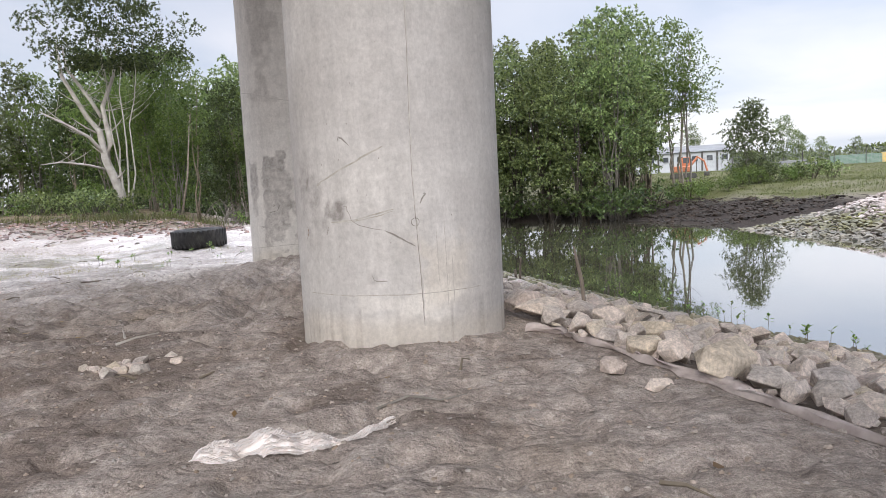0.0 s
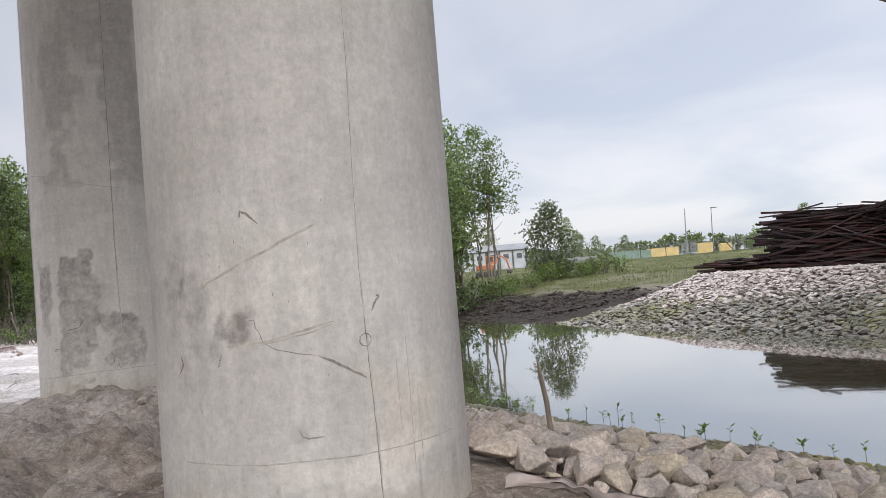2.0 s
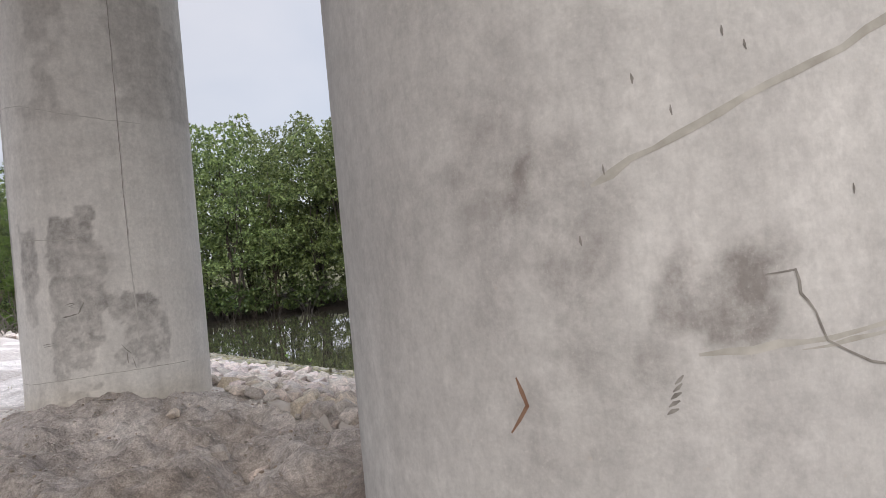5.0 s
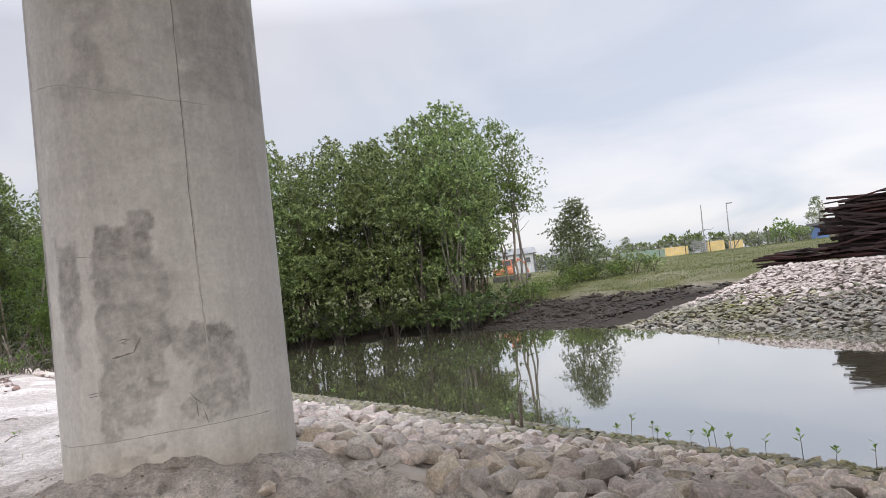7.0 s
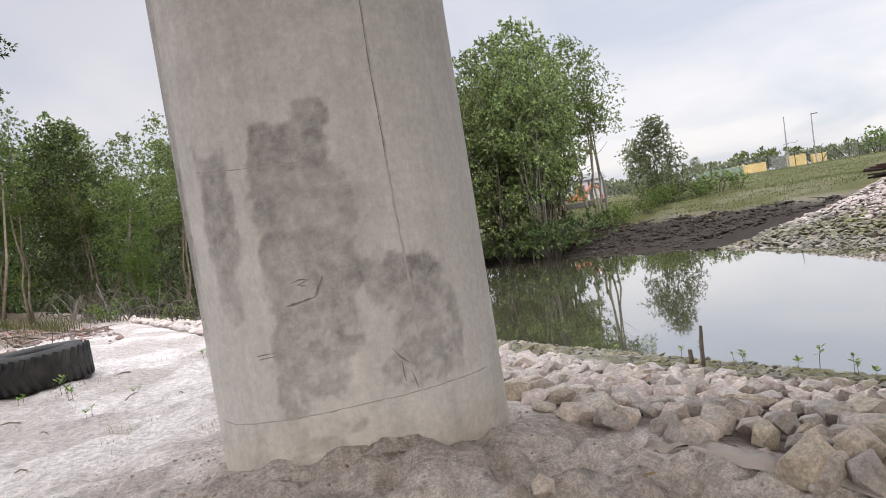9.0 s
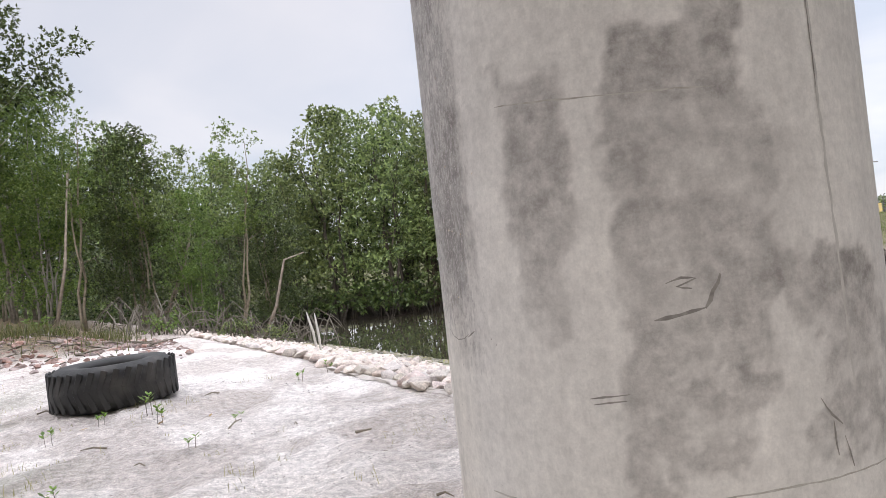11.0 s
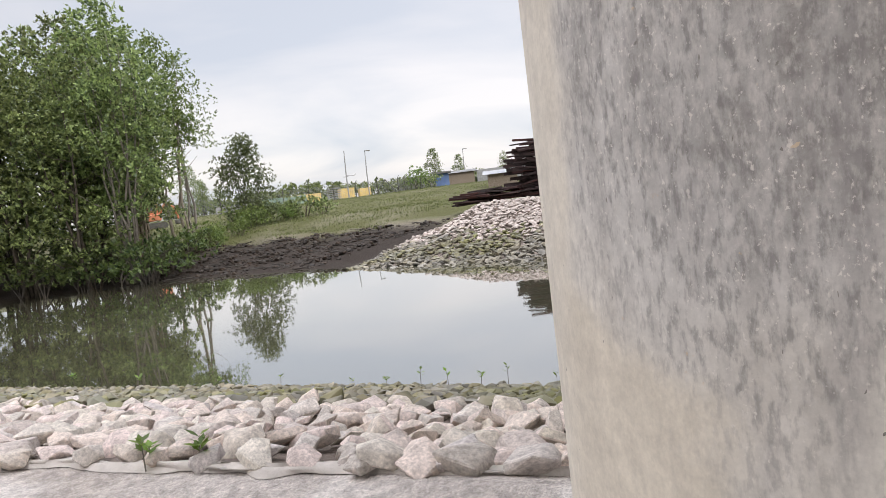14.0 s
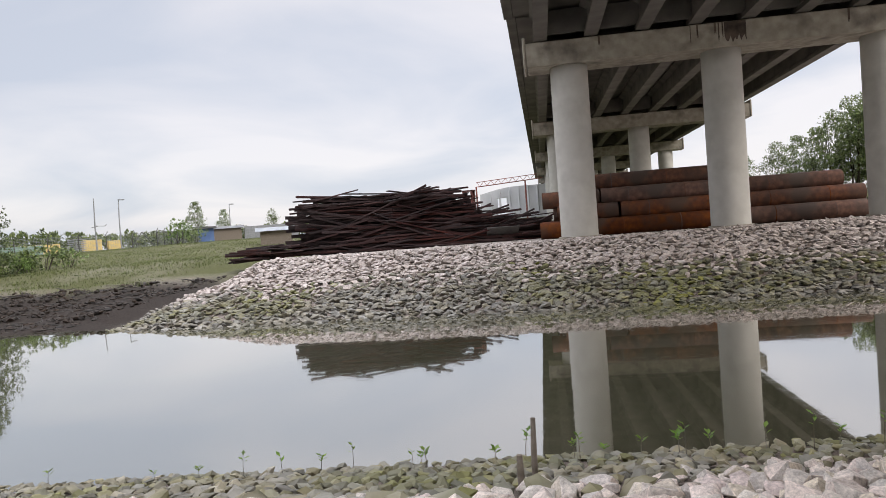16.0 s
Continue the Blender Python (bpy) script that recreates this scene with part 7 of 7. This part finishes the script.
stake(-4.29, 26.2, height_at(-4.28, 26.2), 0.98, 0.028, (-0.08, 0.05), "split pale post beside its other half", M_SPLIT)

# mangrove seedlings along the waterline
def seedling(seed, h, leaves):
    r = random.Random(seed)
    root = empty("seedling", Matrix())
    bm = bmesh.new()
    bend = (r.uniform(-0.12, 0.12) * h, r.uniform(-0.12, 0.12) * h)
    add_tube(bm, [(0, 0, -0.15), (bend[0] * 0.4, bend[1] * 0.4, h * 0.5), (bend[0], bend[1], h)], [0.010, 0.008, 0.004], 5)
    part("stem", bm, M_BARK, root)
    bm = bmesh.new()
    for k in range(leaves):
        a = k * 2.4 + r.random()
        z = h * (1.0 - 0.38 * (k / max(1, leaves)))
        c = Vector((bend[0] * z / h, bend[1] * z / h, z))
        l = r.uniform(0.12, 0.20)
        d = Vector((math.cos(a), math.sin(a), r.uniform(0.2, 0.9))).normalized()
        s_ = d.cross(Vector((0, 0, 1))).normalized()
        v = [bm.verts.new(c), bm.verts.new(c + d * l * 0.5 + s_ * l * 0.26 + Vector((0, 0, 0.008))), bm.verts.new(c + d * l), bm.verts.new(c + d * l * 0.5 - s_ * l * 0.26 + Vector((0, 0, 0.008)))]
        bm.faces.new((v[0], v[1], v[2])); bm.faces.new((v[0], v[2], v[3]))
    if leaves:
        part("leaves", bm, M_SPROUT, root)
    else:
        bm.free()
    return root


M_SPROUT = leaf_material("seedling_leaves", (0.05, 0.11, 0.02), (0.20, 0.33, 0.05), 0.2)
seeds = [seedling(1, 0.55, 6), seedling(2, 0.42, 8), seedling(3, 0.65, 4), seedling(4, 0.35, 5), seedling(5, 0.5, 3), seedling(6, 0.28, 9)]
rng = random.Random(71)
places = [(3.60, 19.67), (3.87, 18.87), (4.11, 17.56), (4.28, 17.0), (4.20, 16.54), (4.27, 16.12), (4.39, 15.7), (3.14, 20.45), (3.45, 20.12), (3.61, 18.9), (3.77, 18.72), (4.06, 17.93), (4.17, 16.9), (4.36, 15.62), (4.37, 15.38), (4.56, 14.74), (2.37, 23.81), (2.65, 22.07), (4.9, 14.0), (5.0, 13.6), (5.3, 12.9), (5.4, 12.6), (5.9, 11.9), (6.2, 11.2), (6.5, 10.6), (6.9, 9.9), (5.6, 13.2), (1.9, 24.9), (1.2, 26.4), (0.6, 28.2), (4.7, 14.3), (6.0, 11.5), (3.3, 21.2), (2.9, 21.6), (5.15, 13.2), (5.25, 13.1), (5.75, 12.3), (6.05, 11.7), (6.35, 10.9), (6.45, 10.8), (6.7, 10.2), (7.05, 9.5), (7.3, 9.0), (7.5, 8.6), (5.5, 12.9), (7.9, 8.0)]
for x, y in places:
    plant(rng.choice(seeds), x + rng.uniform(-0.06, 0.06), y + rng.uniform(-0.06, 0.06), rng.uniform(0.42, 0.72), rng.uniform(0, 6.3), height_at(x, y) + 0.05, label="young green mangrove seedling among mossy stones", category="seedling", group="seedlings at the waterline")
for x, y, k in ((-6.25, 18.95, 0.55), (-6.75, 18.85, 0.4), (-6.05, 18.5, 0.45), (-7.1, 18.3, 0.4), (-5.5, 17.2, 0.35), (-5.2, 18.2, 0.3), (-4.6, 20.4, 0.4), (-4.2, 21.2, 0.4), (-7.6, 16.4, 0.6), (-8.4, 17.2, 0.6), (-7.9, 17.9, 0.5), (-2.75, 17.6, 0.5), (-2.55, 17.3, 0.55), (-6.2, 15.8, 0.35), (-5.9, 14.6, 0.3)):
    for j in range(2):
        plant(seeds[(1, 5, 3)[(int(abs(x) * 10) + j) % 3]], x + 0.05 * j, y + 0.04 * j, k, j * 2.2 + x, height_at(x, y), label="small leafy green weed growing in pale sand", category="weed", group="weeds on the sand")
for p in seeds:
    remove(p)

# loose stones, sticks, clods and pebbles on the sand
rng = random.Random(81)
for x, y, s in ((1.02, 4.62, 0.24), (1.23, 4.28, 0.17), (0.52, 2.35, 0.12), (-1.75, 10.1, 0.20), (-1.5, 9.9, 0.22), (-0.95, 11.3, 0.26), (-1.2, 12.0, 0.30), (-2.1, 11.7, 0.18)):
    ob = new("loose_stone", rough_rocks[rng.randrange(14)])
    ob.matrix_basis = Matrix.LocRotScale((x, y, height_at(x, y) + s * 0.16), Euler((0.1, 0.2, rng.uniform(0, 6))), (s, s * 0.9, s))
    tagged(ob, "loose pale pink stone lying on the sand", "stone", group="loose stones on the sand")
for k in range(30):
    x, y = -2.66 + rng.gauss(0, 0.17), 5.55 + rng.gauss(0, 0.20)
    s = rng.uniform(0.06, 0.16)
    ob = new("rubble_piece", rng.choice(rough_rocks))
    ob.matrix_basis = Matrix.LocRotScale((x, y, height_at(x, y) + s * 0.18), Euler((rng.uniform(-0.4, 0.4), rng.uniform(-0.4, 0.4), rng.uniform(0, 6))), (s, s, s))
    tagged(ob, "broken grey concrete piece in a small heap on sand", "stone", group="rubble heap on the sand")


def stick(pts, r, label, mat=M_WOODG):
    bm = bmesh.new()
    q = [Vector((x, y, height_at(x, y) + z)) for x, y, z in pts]
    add_tube(bm, q, [r * (1 - 0.6 * i / (len(q) - 1)) for i in range(len(q))], 6)
    return tagged(part("stick", bm, mat), label, "stick", group="sticks on the sand")


stick([(-2.92, 5.92, 0.08), (-2.76, 5.96, 0.12), (-2.60, 6.04, 0.15)], 0.013, "pale broken stick on the rubble", M_BARKP)
stick([(-2.85, 5.95, 0.12), (-2.95, 6.15, 0.20)], 0.012, "pale forked twig on the rubble", M_BARKP)
stick([(-0.55, 4.2, 0.01), (-0.35, 4.28, 0.03), (-0.15, 4.25, 0.01), (0.02, 4.3, 0.0)], 0.010, "thin dark root lying on the sand", M_BARK)
stick([(0.0, 4.95, 0.0), (0.02, 5.02, 0.07), (0.08, 5.06, 0.05)], 0.012, "bent dark twig sticking out of sand", M_BARK)
stick([(-2.95, 15.3, 0.01), (-2.82, 15.5, 0.02), (-2.7, 15.55, 0.02), (-2.62, 15.75, 0.01)], 0.010, "forked dry twig on pale sand", M_BARK)
stick([(-4.0, 16.9, 0.01), (-3.85, 16.95, 0.01)], 0.018, "short dark stick on sand", M_BARK)
stick([(-6.4, 11.8, 0.01), (-6.1, 12.0, 0.03), (-5.8, 12.1, 0.0)], 0.02, "weathered piece of branch on sand", M_WOODG)
stick([(2.05, 7.6, 0.3), (2.35, 8.1, 0.28), (2.6, 8.5, 0.25)], 0.016, "dry branch across the stones", M_WOODG)


def scatter(n, s_range, d_range, size):
    out = []
    for k in range(n):
        s_, d_ = rng.uniform(*s_range), rng.uniform(*d_range)
        x, y = bank(s_, d_)
        if not too_near_column(x, y, 0.02):
            out.append((x, y, 0.0, rng.uniform(size[0] ** 0.5, size[1] ** 0.5) ** 2))
    return [r[:4] for r in settled(out)]


M_CLOD = material("sand_clods", [(0.3, (0.26, 0.215, 0.18)), (0.7, (0.47, 0.41, 0.36))], 9, 8, 0.95, 0, 0.6, 40, 0.02, None, 0.22, True)
M_PEBBLE = material("pebbles", [(0.3, (0.36, 0.33, 0.30)), (0.7, (0.62, 0.58, 0.54))], 9, 8, 0.9, 0, 0.4, 40, 0.01, None, 0.28, True)
tagged(joined_stones("sand_clods", scatter(9500, (0.5, 14.5), (-5.5, 2.9), (0.008, 0.042)), small_rocks[:4], M_CLOD), "trodden clods of grey-brown sand", "sand", kind="stuff")
tagged(joined_stones("pebbles", scatter(9000, (10.5, 22), (-4.5, 2.9), (0.006, 0.026)), small_rocks[:4], M_PEBBLE), "small pebbles strewn over pale sand", "pebbles", kind="stuff")
litter_sticks("sand_twigs", 45, lambda: bank(rng.uniform(1, 22), rng.uniform(-5, 2.6)), (0.05, 0.28), M_BARK, "small dark twigs scattered on the sand")
M_DRYLEAF = leaf_material("fallen_leaves", (0.20, 0.12, 0.05), (0.42, 0.30, 0.10), 0.1)
bm = bmesh.new()
for k in range(60):
    x, y = bank(rng.uniform(1, 20), rng.uniform(-5, 2.6))
    z, a, l = height_at(x, y) + 0.02, rng.uniform(0, 6.28), rng.uniform(0.03, 0.07)
    d, s_ = Vector((math.cos(a), math.sin(a), rng.uniform(-0.1, 0.3))) * l, Vector((-math.sin(a), math.cos(a), 0.1)) * l * 0.4
    c = Vector((x, y, z))
    bm.faces.new([bm.verts.new(c - d), bm.verts.new(c + s_), bm.verts.new(c + d), bm.verts.new(c - s_)])
tagged(part("fallen_leaves", bm, M_DRYLEAF), "dry yellow fallen leaves on the sand", "leaves", kind="stuff")
